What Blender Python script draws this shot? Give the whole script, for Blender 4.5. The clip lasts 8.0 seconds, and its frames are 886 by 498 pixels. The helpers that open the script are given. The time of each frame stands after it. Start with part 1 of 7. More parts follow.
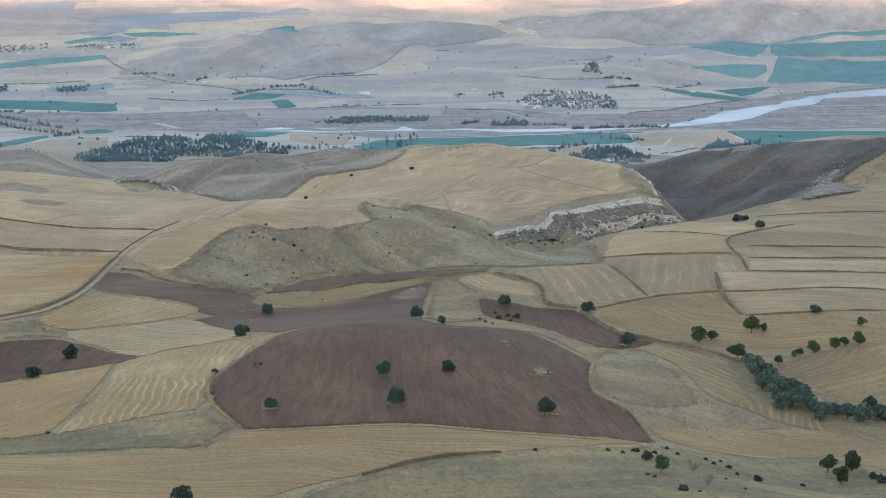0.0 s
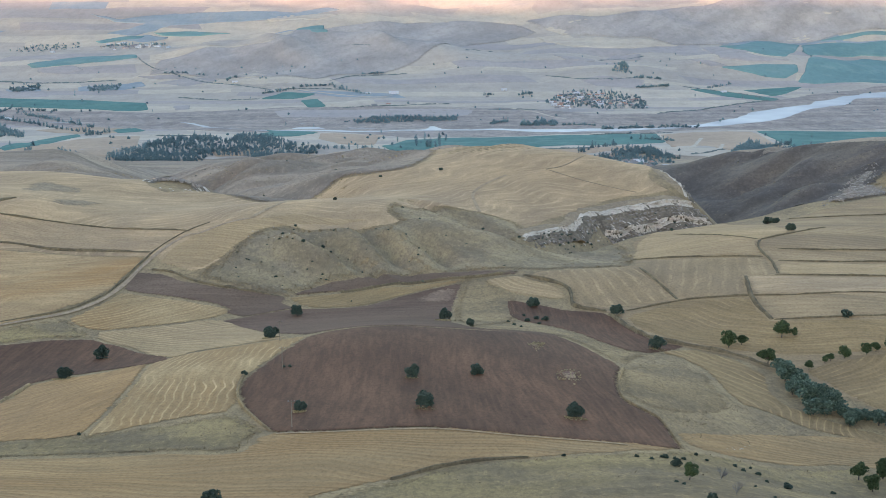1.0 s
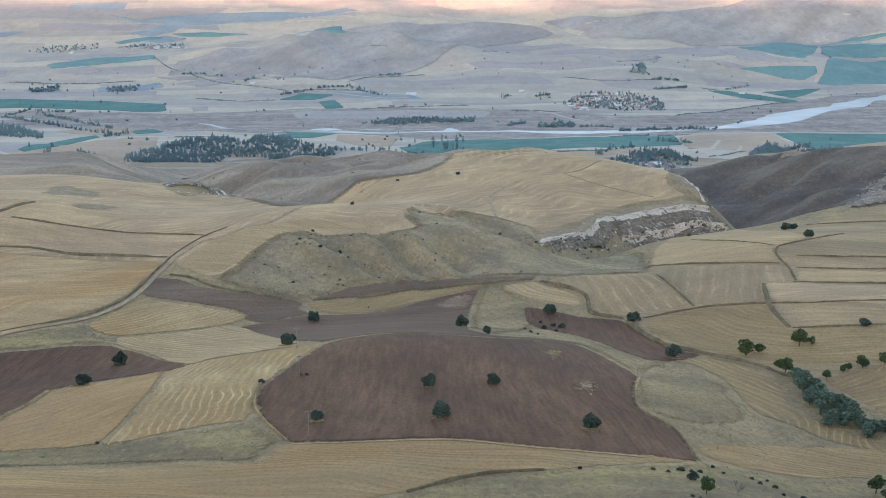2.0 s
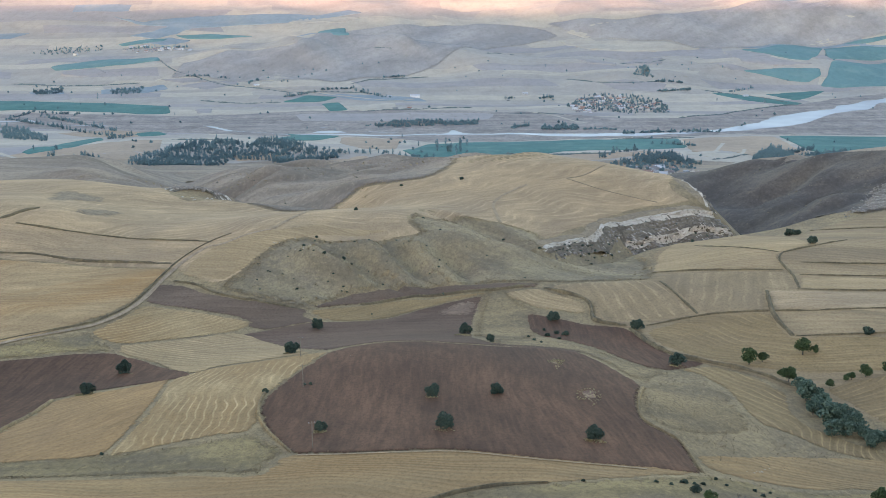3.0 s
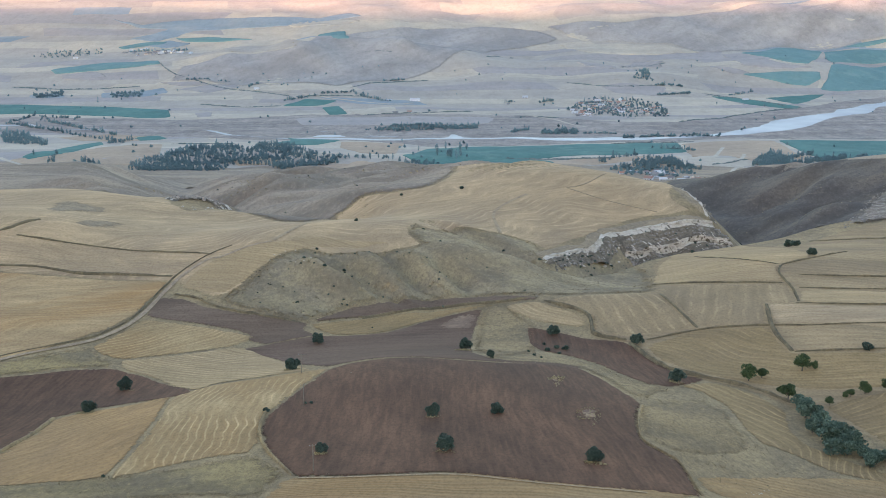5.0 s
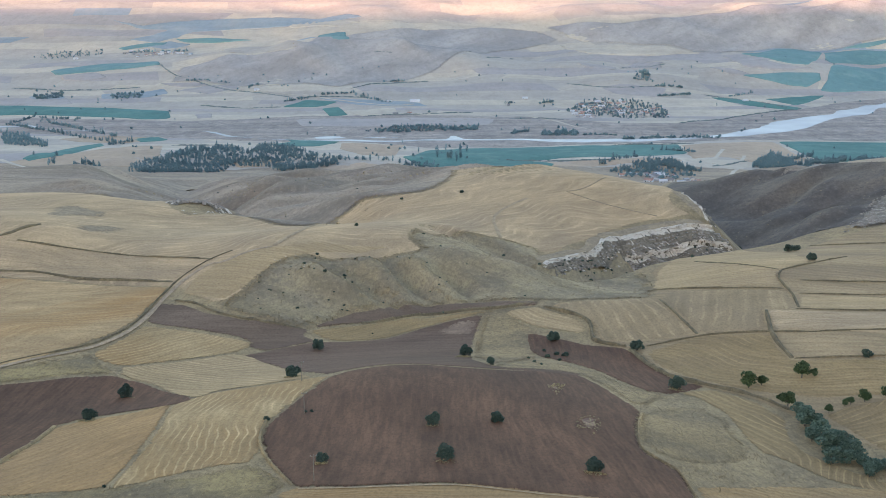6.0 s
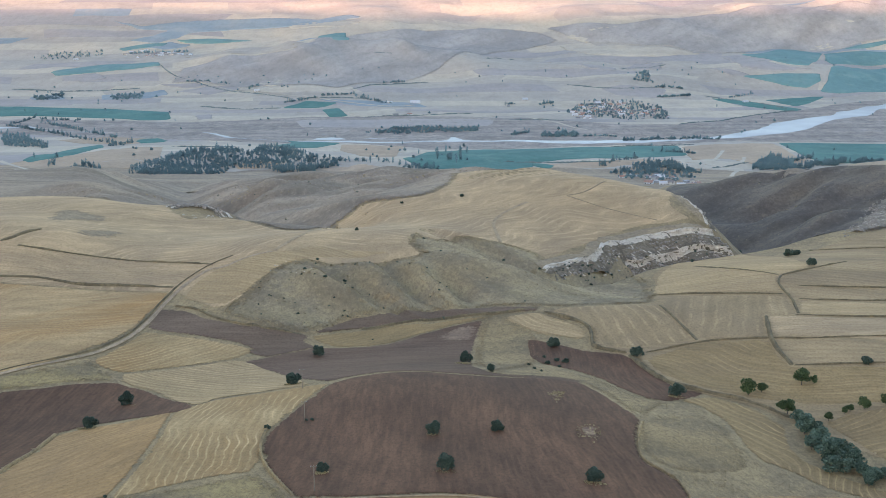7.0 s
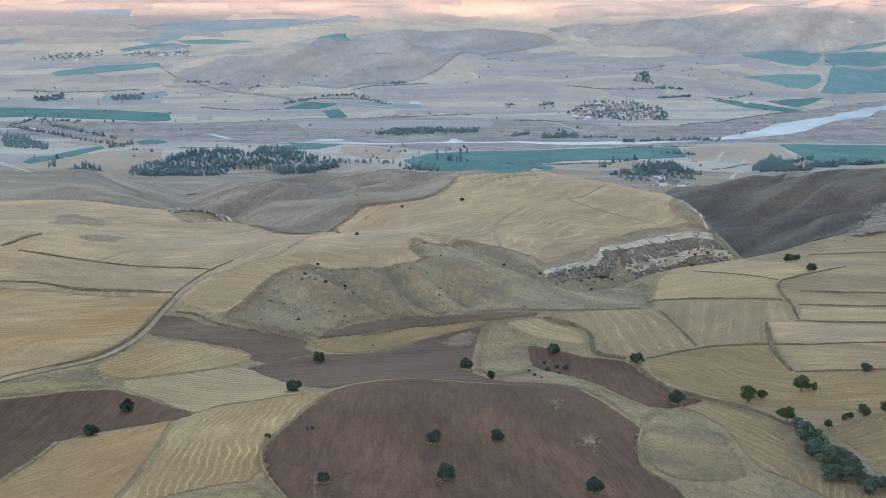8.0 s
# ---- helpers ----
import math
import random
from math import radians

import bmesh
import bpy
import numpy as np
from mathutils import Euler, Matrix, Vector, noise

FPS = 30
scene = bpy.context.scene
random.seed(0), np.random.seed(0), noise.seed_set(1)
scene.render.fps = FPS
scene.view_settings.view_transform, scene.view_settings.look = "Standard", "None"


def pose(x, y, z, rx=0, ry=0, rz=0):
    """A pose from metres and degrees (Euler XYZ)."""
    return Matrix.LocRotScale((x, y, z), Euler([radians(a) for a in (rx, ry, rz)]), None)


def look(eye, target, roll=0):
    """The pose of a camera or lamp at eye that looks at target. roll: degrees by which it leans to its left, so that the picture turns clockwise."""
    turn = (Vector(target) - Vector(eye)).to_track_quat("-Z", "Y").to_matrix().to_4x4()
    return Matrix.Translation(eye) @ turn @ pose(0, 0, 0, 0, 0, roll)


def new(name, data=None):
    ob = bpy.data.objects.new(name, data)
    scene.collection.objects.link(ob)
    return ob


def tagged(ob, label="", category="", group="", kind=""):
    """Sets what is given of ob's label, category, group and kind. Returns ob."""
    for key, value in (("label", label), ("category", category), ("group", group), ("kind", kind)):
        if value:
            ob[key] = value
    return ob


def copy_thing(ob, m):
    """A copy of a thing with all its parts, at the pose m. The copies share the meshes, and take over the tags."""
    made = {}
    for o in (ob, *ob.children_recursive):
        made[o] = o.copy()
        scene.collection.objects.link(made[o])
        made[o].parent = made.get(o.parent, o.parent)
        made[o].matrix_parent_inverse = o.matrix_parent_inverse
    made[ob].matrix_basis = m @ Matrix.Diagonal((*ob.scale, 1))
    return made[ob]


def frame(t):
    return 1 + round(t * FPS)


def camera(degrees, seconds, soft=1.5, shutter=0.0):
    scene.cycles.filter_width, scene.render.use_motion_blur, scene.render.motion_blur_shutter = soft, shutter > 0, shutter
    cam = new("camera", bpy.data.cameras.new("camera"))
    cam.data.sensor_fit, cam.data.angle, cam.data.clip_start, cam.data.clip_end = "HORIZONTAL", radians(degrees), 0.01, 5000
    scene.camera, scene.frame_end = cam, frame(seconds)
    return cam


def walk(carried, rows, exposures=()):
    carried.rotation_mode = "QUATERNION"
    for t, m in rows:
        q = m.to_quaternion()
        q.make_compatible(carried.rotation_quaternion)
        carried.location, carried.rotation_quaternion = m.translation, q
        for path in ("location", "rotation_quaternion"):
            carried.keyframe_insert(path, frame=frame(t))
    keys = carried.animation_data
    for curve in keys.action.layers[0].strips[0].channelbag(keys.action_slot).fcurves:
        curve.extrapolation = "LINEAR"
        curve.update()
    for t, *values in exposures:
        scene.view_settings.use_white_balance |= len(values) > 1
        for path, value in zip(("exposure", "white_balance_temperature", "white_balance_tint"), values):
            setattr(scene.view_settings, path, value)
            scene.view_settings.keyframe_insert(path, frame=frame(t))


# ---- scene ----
EXPO = 2.44
cam = camera(39.0, 8.0, soft=0.8)
# seconds, eye, yaw, pitch, lean: the drone turns a little to its left while it begins to climb straight up
PATH = [(0.0, (0.0, 0.0, 340.0), 0.0, -13.039, 0.05), (0.5, (-0.1, 0.0, 340.39), 0.76, -13.057, 0.03),
        (1.0, (-0.2, 0.1, 341.55), 1.325, -13.085, -0.01), (1.5, (-0.2, 0.2, 343.15), 1.812, -13.09, -0.02),
        (3.0, (-0.2, 0.3, 347.86), 2.287, -13.034, -0.02), (3.5, (-0.24, 0.32, 349.55), 2.286, -13.004, -0.02),
        (4.0, (-0.27, 0.38, 351.16), 2.285, -12.988, -0.02), (4.5, (-0.32, 0.45, 352.75), 2.283, -12.983, -0.017),
        (6.0, (-0.46, 0.55, 357.53), 2.285, -12.99, -0.005), (6.5, (-0.49, 0.57, 359.17), 2.287, -12.994, 0.0),
        (7.0, (-0.53, 0.58, 360.75), 2.289, -13.0, 0.003), (7.5, (-0.57, 0.58, 362.4), 2.293, -13.004, 0.006),
        (8.0, (-0.62, 0.59, 364.0), 2.296, -13.01, 0.012)]
walk(cam, [(t, pose(*e, 90 + p, -r, yaw)) for t, e, yaw, p, r in PATH], [(0.0, EXPO, 7850, 15)])

# ---- light: dusk; the sun still strikes the far uplands, the near country lies in the shade of the range behind the camera ----
SUN_ELEVATION, SUN_FROM = radians(5.0), radians(200.0)
world = bpy.data.worlds.new("dusk_sky")
scene.world = world
world.use_nodes = True
sky = world.node_tree.nodes.new("ShaderNodeTexSky")
sky.sky_type, sky.sun_disc = "NISHITA", False
sky.sun_elevation, sky.sun_rotation = radians(10.0), SUN_FROM
sky.air_density, sky.dust_density, sky.ozone_density = 0.7, 0.3, 1.0
world.node_tree.links.new(sky.outputs[0], world.node_tree.nodes["Background"].inputs[0])
world.node_tree.nodes["Background"].inputs[1].default_value = 0.15
lamp = bpy.data.lights.new("sun", "SUN")
lamp.energy, lamp.angle, lamp.color = 2.7, radians(0.6), (1.0, 0.61, 0.56)
sun = new("sun", lamp)
sun.matrix_world = look((SUN_DIR := Vector((math.sin(SUN_FROM) * math.cos(SUN_ELEVATION), math.cos(SUN_FROM) * math.cos(SUN_ELEVATION), math.sin(SUN_ELEVATION)))) * 4000, (0, 0, 0))

# ---- the lie of the land ----
def ease(a, b, v):
    t = np.clip((v - a) / (b - a), 0, 1)
    return t * t * (3 - 2 * t)


def value_noise(x, y, seed=0):
    """Smooth noise, -1 to 1, one cell a unit."""
    xi, yi = np.floor(x), np.floor(y)
    fx, fy = x - xi, y - yi
    fx, fy = fx * fx * fx * (fx * (fx * 6 - 15) + 10), fy * fy * fy * (fy * (fy * 6 - 15) + 10)

    def corner(a, b):
        h = np.sin(a * 127.1 + b * 311.7 + seed * 74.7) * 43758.5453
        return 2 * (h - np.floor(h)) - 1
    low = corner(xi, yi) * (1 - fx) + corner(xi + 1, yi) * fx
    high = corner(xi, yi + 1) * (1 - fx) + corner(xi + 1, yi + 1) * fx
    return low * (1 - fy) + high * fy


def rough(x, y, size, seed=0, octaves=3):
    total = 0
    for n in range(octaves):
        total = total + value_noise(x / size * 2 ** n + 13 * n, y / size * 2 ** n - 7 * n, seed + n) / 2 ** n
    return total


def along(x, y, line):
    """Distance to a line of (x, y, z), the z of the nearest place on it, and how far along it that is."""
    best = np.full(np.shape(x), 1e9)
    level, run = np.zeros(np.shape(x)), np.zeros(np.shape(x))
    done = 0.0
    for (ax, ay, az), (bx, by, bz) in zip(line, line[1:]):
        length = math.hypot(bx - ax, by - ay)
        t = np.clip(((x - ax) * (bx - ax) + (y - ay) * (by - ay)) / length ** 2, 0, 1)
        d = np.hypot(x - ax - t * (bx - ax), y - ay - t * (by - ay))
        near = d < best
        best = np.where(near, d, best)
        level = np.where(near, az + t * (bz - az), level)
        run = np.where(near, done + t * length, run)
        done += length
    return best, level, run


def carve(z, floor_z, soft):
    """The lower of two heights, rounded where they meet."""
    h = np.clip(0.5 + 0.5 * (floor_z - z) / soft, 0, 1)
    return floor_z * (1 - h) + z * h - soft * h * (1 - h)


GORGE = [(-34, 826, 178), (0, 792, 172), (22, 762, 167), (45, 760, 160), (64, 778, 154), (84, 814, 149), (106, 842, 143), (134, 862, 138), (172, 888, 134), (206, 935, 130), (212, 985, 126), (203, 1040, 121), (190, 1120, 115), (170, 1200, 108), (150, 1300, 98), (170, 1450, 78), (262, 1900, 32), (330, 2300, 22)]
RAVINE = [(-105, 905, 166), (-165, 968, 149), (-240, 1060, 132), (-330, 1300, 104), (-420, 1700, 50)]
# swells of the ground: rows across the view, one height each for seven places from left to right
SWELLS = {
    250: (70, (2.1, -2.9, -3.8, -6.3, -0.5, 1.1, -2.6)),
    320: (80, (-3.3, -4.3, 2, 2, -1.2, -8.8, -6.4)),
    400: (80, (-2.5, 5.7, -0.5, 0.8, 4.9, -3, -4.6)),
    480: (90, (1.9, -5.3, 7.9, 7.3, -2.2, -1.3, 4.6)),
    570: (90, (6, 1.4, -6.2, -1.2, -4.7, 7.8, 0.9)),
    660: (100, (2.8, 1.1, 1.8, -7, 3.1, 2.7, 0.6)),
    760: (110, (20.9, 0.5, 19.5, 1, -2.2, 8.3, 2.9)),
    870: (120, (6.8, -3.9, -6.1, 2.2, -15.2, -0.7, 2)),
    990: (140, (0.9, 6.1, -6, 6.8, 6.9, -7.4, 6.3)),
    1130: (200, (-0.3, -0.1, -10.6, 5.3, -2.9, -5.9, 7.6)),
    1330: (220, (-0.7, -3.3, -3.4, -0.7, -14.4, -4, 1.3)),
}


# the same for the hills beyond, nine places a row
HILLS = {
    660: (60, (-0.1, -2, 3.8, -5.2, 2, 4.2, -2, -2.3, 0.2)),
    735: (60, (5.8, -1.2, 3.4, -7.6, 3.5, -11.1, 5.3, -0.4, -0.6)),
    810: (65, (-2.8, 0.3, -1.9, 3.2, -1.1, -1.3, -0.9, -2.1, -0.2)),
    890: (70, (1.3, 3.5, -0.8, -2.1, 1, 0.3, -1.1, 2.5, 2.5)),
    975: (75, (-0.5, 0.9, 9.2, 7.7, -1.4, -1, 4.9, -5.1, 3.8)),
    1070: (85, (-14.5, -10, -16.7, -4.4, 5, 5.4, -6.2, -13, 2.1)),
    1175: (95, (-9, 11.8, 9.4, -7.2, 8.9, -4.9, -33.3, 19.5, 1.3)),
    1290: (100, (-0.7, -7.2, -15.5, -2.3, -0.2, -11.4, 11.5, -2.2, -5)),
    1430: (120, (0.8, 17.3, -0.5, 5.4, 8, -1.2, 7, -0.3, -0.3)),
}
# spurs and hollows: crest from top to foot, height, reach on the far and on the near side
SPURS = [
    ([(-108, 690), (-91, 668), (-78, 660), (-62, 652)], 8.1, 5, 14),
    ([(-86, 722), (-70, 706), (-63, 694), (-53, 672), (-43, 652)], 7.6, 7, 17),
    ([(-54, 738), (-37, 704), (-29, 688), (-21, 676), (-12, 664)], 7.6, 7, 15),
    ([(-43, 760), (-20, 746), (-4, 739), (12, 740), (27, 736), (42, 736)], 5.6, 10, 22),
    ([(-80, 694), (-68, 670), (-54, 654)], -5.5, 7, 7),
    ([(-66, 726), (-50, 704), (-40, 682), (-32, 662)], -6.5, 7, 7),
    ([(-38, 724), (-25, 701), (-16, 682), (-8, 666)], -6.5, 8, 8),
    ([(345, 1235), (286, 1202), (248, 1190), (212, 1172)], 7.3, 16, 40),
    ([(345, 1140), (305, 1148), (287, 1119), (262, 1090), (230, 1058)], 7.8, 16, 34),
    ([(315, 1030), (287, 1010), (258, 985), (228, 945)], 6.7, 14, 30),
    ([(330, 1290), (270, 1290), (220, 1262)], 6.7, 20, 40),
    ([(310, 1200), (272, 1160), (232, 1125)], -6.7, 16, 16),
    ([(310, 1085), (275, 1070), (235, 1015)], -6.7, 14, 14),
    ([(-190, 1040), (-130, 1130), (-70, 1270), (-20, 1400)], 5.4, 11, 23),
    ([(-225, 1080), (-190, 1180), (-150, 1300), (-90, 1480)], 6.2, 12, 28),
    ([(-300, 1200), (-250, 1330), (-200, 1480), (-120, 1650)], 6.2, 15, 35),
    ([(-150, 1010), (-105, 1090), (-50, 1230)], -4.7, 8, 8),
    ([(-200, 1075), (-160, 1160), (-110, 1290), (-60, 1430)], -5.4, 9, 11),
    ([(-255, 1150), (-220, 1260), (-170, 1400)], -5.4, 11, 12),
]


def spur(x, y, line, height, far, near):
    """A rounded crest (or hollow) along a line, steeper on the far side, dying away at both ends."""
    best = np.full(np.shape(x), 1e9)
    side, run, done = np.zeros(np.shape(x)), np.zeros(np.shape(x)), 0.0
    for (ax, ay), (bx, by) in zip(line, line[1:]):
        length = math.hypot(bx - ax, by - ay)
        t = np.clip(((x - ax) * (bx - ax) + (y - ay) * (by - ay)) / length ** 2, 0, 1)
        d = np.hypot(x - ax - t * (bx - ax), y - ay - t * (by - ay))
        nearer = d < best
        best = np.where(nearer, d, best)
        side = np.where(nearer, (bx - ax) * (y - ay) - (by - ay) * (x - ax), side)
        run = np.where(nearer, done + t * length, run)
        done += length
    width = near + (far - near) * ease(-6, 6, side / done * 4)
    return height * np.exp(-(best / width) ** 2) * ease(-0.05 * done, 0.3 * done, run) * (1 - 0.75 * ease(0.65 * done, done, run))


def shape(x, y):
    """The broad form of the land, before gorge, ravine and ribs."""
    z = 20 + 155 * (1 - ease(980, 2050, y)) + 100 * np.exp(-(y / 330) ** 2 * (y > 0))
    z = z - 28 * ease(2000, 2700, y) + 52 * ease(3100, 4100, y) + 170 * ease(3950, 5000, y)
    for row, (reach, heights) in SWELLS.items():
        for n, h in enumerate(heights):
            z = z + h * np.exp(-((x - (n - 3) * 0.14 * row) / (0.13 * row)) ** 2 - ((y - row) / reach) ** 2)
    for row, (reach, heights) in HILLS.items():
        for n, h in enumerate(heights):
            z = z + h * np.exp(-((x - (n - 4) * 0.095 * row) / (0.085 * row)) ** 2 - ((y - row) / reach) ** 2)
    return z


def ground(x, y):
    x, y = np.asarray(x, float), np.asarray(y, float)
    z = shape(x, y)
    z = z + 15 * np.exp(-((x - 400) / 120) ** 2 - ((y - 1290) / 110) ** 2)
    d, level, run = along(x, y, GORGE)
    ribs = 15 * value_noise((run + 0.5 * d) / 46 + 0.5, d * 0 + 3.3, 5) + 3 * value_noise((run + 0.4 * d) / 24, d / 60, 6)
    right = ease(-20, 20, x - 205 - 0.1 * (y - 1000)) * ease(850, 950, y)
    climb = (0.98 - (0.44 + 0.16 * ease(1000, 1120, y)) * right) * (np.sqrt(d * d + 64) - 8) + 0.35 * ribs * ease(12, 60, d) * ease(960, 1040, y)
    z = carve(z, level + climb, 7)
    d, level, run = along(x, y, RAVINE)
    ribs = 9 * value_noise((0.33 * x + 0.95 * y) / 40, (0.95 * x - 0.33 * y) / 190, 8) + 3.5 * value_noise((0.33 * x + 0.95 * y) / 17, (0.95 * x - 0.33 * y) / 90, 9)
    z = carve(z, level + 0.42 * (np.sqrt(d * d + 64) - 8) + 0.5 * ribs * ease(15, 70, d), 8)
    # gullied slopes above the river valley
    bare = ease(-470, -330, x) * (1 - ease(-20, 110, x + 0.15 * (y - 1100))) * ease(1000, 1070, y + 0.1 * x) * (1 - ease(1380, 1650, y))
    z = z + 11 * bare * (np.abs(value_noise((0.78 * x - 0.62 * y) / 38, (0.62 * x + 0.78 * y) / 190, 61)) - 0.35) + 5 * bare * (np.abs(value_noise((0.72 * x - 0.69 * y) / 17, (0.69 * x + 0.72 * y) / 110, 62)) - 0.35)
    for line, height, far_side, near_side in SPURS:
        z = z + spur(x, y, line, height, far_side, near_side)
    # small rills down the grey hill and the dark valley side
    up = y - 662 - 0.62 * x
    front = ease(2, 22, up) * (1 - ease(40, 75, up)) * ease(-135, -105, x) * (1 - ease(40, 70, x))
    z = z - 2.4 * front * (np.abs(value_noise((0.8 * x + 0.6 * y) / 9, (0.6 * x - 0.8 * y) / 60, 71)) - 0.4)
    side = ease(215, 250, x) * ease(900, 960, y) * (1 - ease(1300, 1400, y))
    z = z - 4.0 * side * (np.abs(value_noise((0.45 * x - 0.89 * y) / 26, (0.89 * x + 0.45 * y) / 120, 72)) - 0.4)
    # rocky knobs at the plateau's edge
    z = z + 10 * np.exp(-((x + 226) / 32) ** 2 - ((y - 948) / 20) ** 2)
    z = z + 6 * np.exp(-((x - 150) / 10) ** 2 - ((y - 1045) / 35) ** 2)
    # far hills, and the range behind the camera
    far = ease(3200, 3700, y) * (1 - ease(4700, 5000, y))
    z = z + far * 22 * rough(x, y, 420, 21) * ease(-2200, -300, x)
    scarred = np.exp(-((x + 480) / 420) ** 2 - ((y - 3950) / 230) ** 2) + np.exp(-((x - 1300) / 500) ** 2 - ((y - 4500) / 200) ** 2)
    z = z + 20 * rough(x + 0.4 * y, y, 230, 51, 2) * scarred
    z = z - 16 * scarred * (np.abs(value_noise((0.86 * x + 0.5 * y) / 85, (0.5 * x - 0.86 * y) / 330, 53)) - 0.35) - 5 * scarred * np.abs(value_noise((0.75 * x + 0.66 * y) / 42, (0.66 * x - 0.75 * y) / 170, 54))
    z = z + 75 * np.exp(-((x + 480) / 420) ** 2 - ((y - 3950) / 230) ** 2) + 90 * np.exp(-((x - 1300) / 500) ** 2 - ((y - 4500) / 200) ** 2)
    z = z + 7 * rough(x + 0.5 * y, y, 190, 31) * (0.3 * ease(1050, 1300, y) + 0.7 * ease(1600, 1900, y)) * (1 - 0.6 * ease(2100, 2300, y))
    z = z + 565 * (1 - ease(-2600, -900, y)) * (1 + 0.04 * value_noise(x / 700, y * 0, 41))
    return z

# ---- materials ----
def material(name):
    m = bpy.data.materials.new(name)
    m.use_nodes = True
    n = m.node_tree.nodes
    return m, m.node_tree, n["Principled BSDF"]


def noise_node(tree, scale, detail=4.0, rough_=0.55, stretch=(1, 1, 1), turn=0.0, coords="Object"):
    tc = tree.nodes.new("ShaderNodeTexCoord")
    mp = tree.nodes.new("ShaderNodeMapping")
    mp.vector_type = "TEXTURE"
    mp.inputs["Rotation"].default_value = (0, 0, -radians(turn))
    mp.inputs["Scale"].default_value = tuple(1 / v for v in stretch)
    tree.links.new(tc.outputs[coords], mp.inputs["Vector"])
    t = tree.nodes.new("ShaderNodeTexNoise")
    t.inputs["Scale"].default_value, t.inputs["Detail"].default_value, t.inputs["Roughness"].default_value = scale, detail, rough_
    tree.links.new(mp.outputs["Vector"], t.inputs["Vector"])
    return t.outputs["Fac"]


def spread(tree, fac, low, high):
    r = tree.nodes.new("ShaderNodeMapRange")
    r.inputs["From Min"].default_value, r.inputs["From Max"].default_value = low, high
    tree.links.new(fac, r.inputs["Value"])
    return r.outputs["Result"]


def mixed(tree, fac, a, b, how="MIX"):
    m = tree.nodes.new("ShaderNodeMix")
    m.data_type, m.blend_type = "RGBA", how
    for value, socket in ((fac, m.inputs[0]), (a, m.inputs[6]), (b, m.inputs[7])):
        if hasattr(value, "is_linked"):
            tree.links.new(value, socket)
        else:
            socket.default_value = (*value, 1) if isinstance(value, tuple) else value
    return m.outputs[2]


def relief(tree, bsdf, height, strength, distance):
    b = tree.nodes.new("ShaderNodeBump")
    b.inputs["Strength"].default_value, b.inputs["Distance"].default_value = strength, distance
    tree.links.new(height, b.inputs["Height"])
    tree.links.new(b.outputs["Normal"], bsdf.inputs["Normal"])


def frayed(tree, bsdf):
    """Where two kinds of ground meet they grow into one another: the edge of a field breaks up into tufts."""
    edge = tree.nodes.new("ShaderNodeAttribute")
    edge.attribute_name = "fray"
    tufts = noise_node(tree, 0.45, 6, 0.8)
    less = tree.nodes.new("ShaderNodeMath")
    less.operation = "SUBTRACT"
    tree.links.new(spread(tree, tufts, 0.4, 0.6), less.inputs[0])
    tree.links.new(edge.outputs["Fac"], less.inputs[1])
    cover = spread(tree, less.outputs[0], -0.02, 0.02)
    whole = tree.nodes.new("ShaderNodeMath")
    whole.operation = "LESS_THAN"
    whole.inputs[1].default_value = 0.02
    tree.links.new(edge.outputs["Fac"], whole.inputs[0])
    most = tree.nodes.new("ShaderNodeMath")
    most.operation = "MAXIMUM"
    tree.links.new(cover, most.inputs[0])
    tree.links.new(whole.outputs[0], most.inputs[1])
    tree.links.new(most.outputs[0], bsdf.inputs["Alpha"])


def earth(name, light, dark, accent, patch=0.02, grain=0.5, accent_at=(0.55, 0.75), gloss=0.95, bump=0.6, amount=0.6, lay=None, lay_size=0.045, lay_depth=0.45):
    """Ground: two tones in patches, an accent in spots, tufts and fine grain."""
    m, tree, bsdf = material(name)
    c = mixed(tree, spread(tree, noise_node(tree, patch, 6, 0.6), 0.41, 0.59), light, dark)
    c = mixed(tree, spread(tree, noise_node(tree, patch * 3.1, 5, 0.65), *accent_at), c, accent)
    g = noise_node(tree, grain * 1.6, 6, 0.8, (1, 0.5, 1))
    deep = tuple(v * 0.42 for v in dark)
    c = mixed(tree, spread(tree, g, 0.46, 0.66), c, mixed(tree, amount, c, deep))
    if lay is not None:
        # dark streaks one way; on the hill materials they also paint gully shade
        worn = noise_node(tree, lay_size, 5, 0.6, (1, 0.16, 1), lay)
        c = mixed(tree, spread(tree, worn, 0.4, 0.62), c, mixed(tree, lay_depth, c, deep))
    tufts = noise_node(tree, grain * 0.7, 7, 0.85, (1, 0.45, 1))
    c = mixed(tree, spread(tree, tufts, 0.53, 0.6), c, mixed(tree, amount * 0.7, c, deep))
    c = mixed(tree, spread(tree, tufts, 0.46, 0.38), c, mixed(tree, amount * 0.6, c, tuple(min(1, v * 1.35) for v in light)))
    tree.links.new(c, bsdf.inputs["Base Color"])
    bsdf.inputs["Roughness"].default_value = gloss
    bsdf.inputs["Specular IOR Level"].default_value = 0.15
    relief(tree, bsdf, g, bump, 0.6)
    frayed(tree, bsdf)
    return m


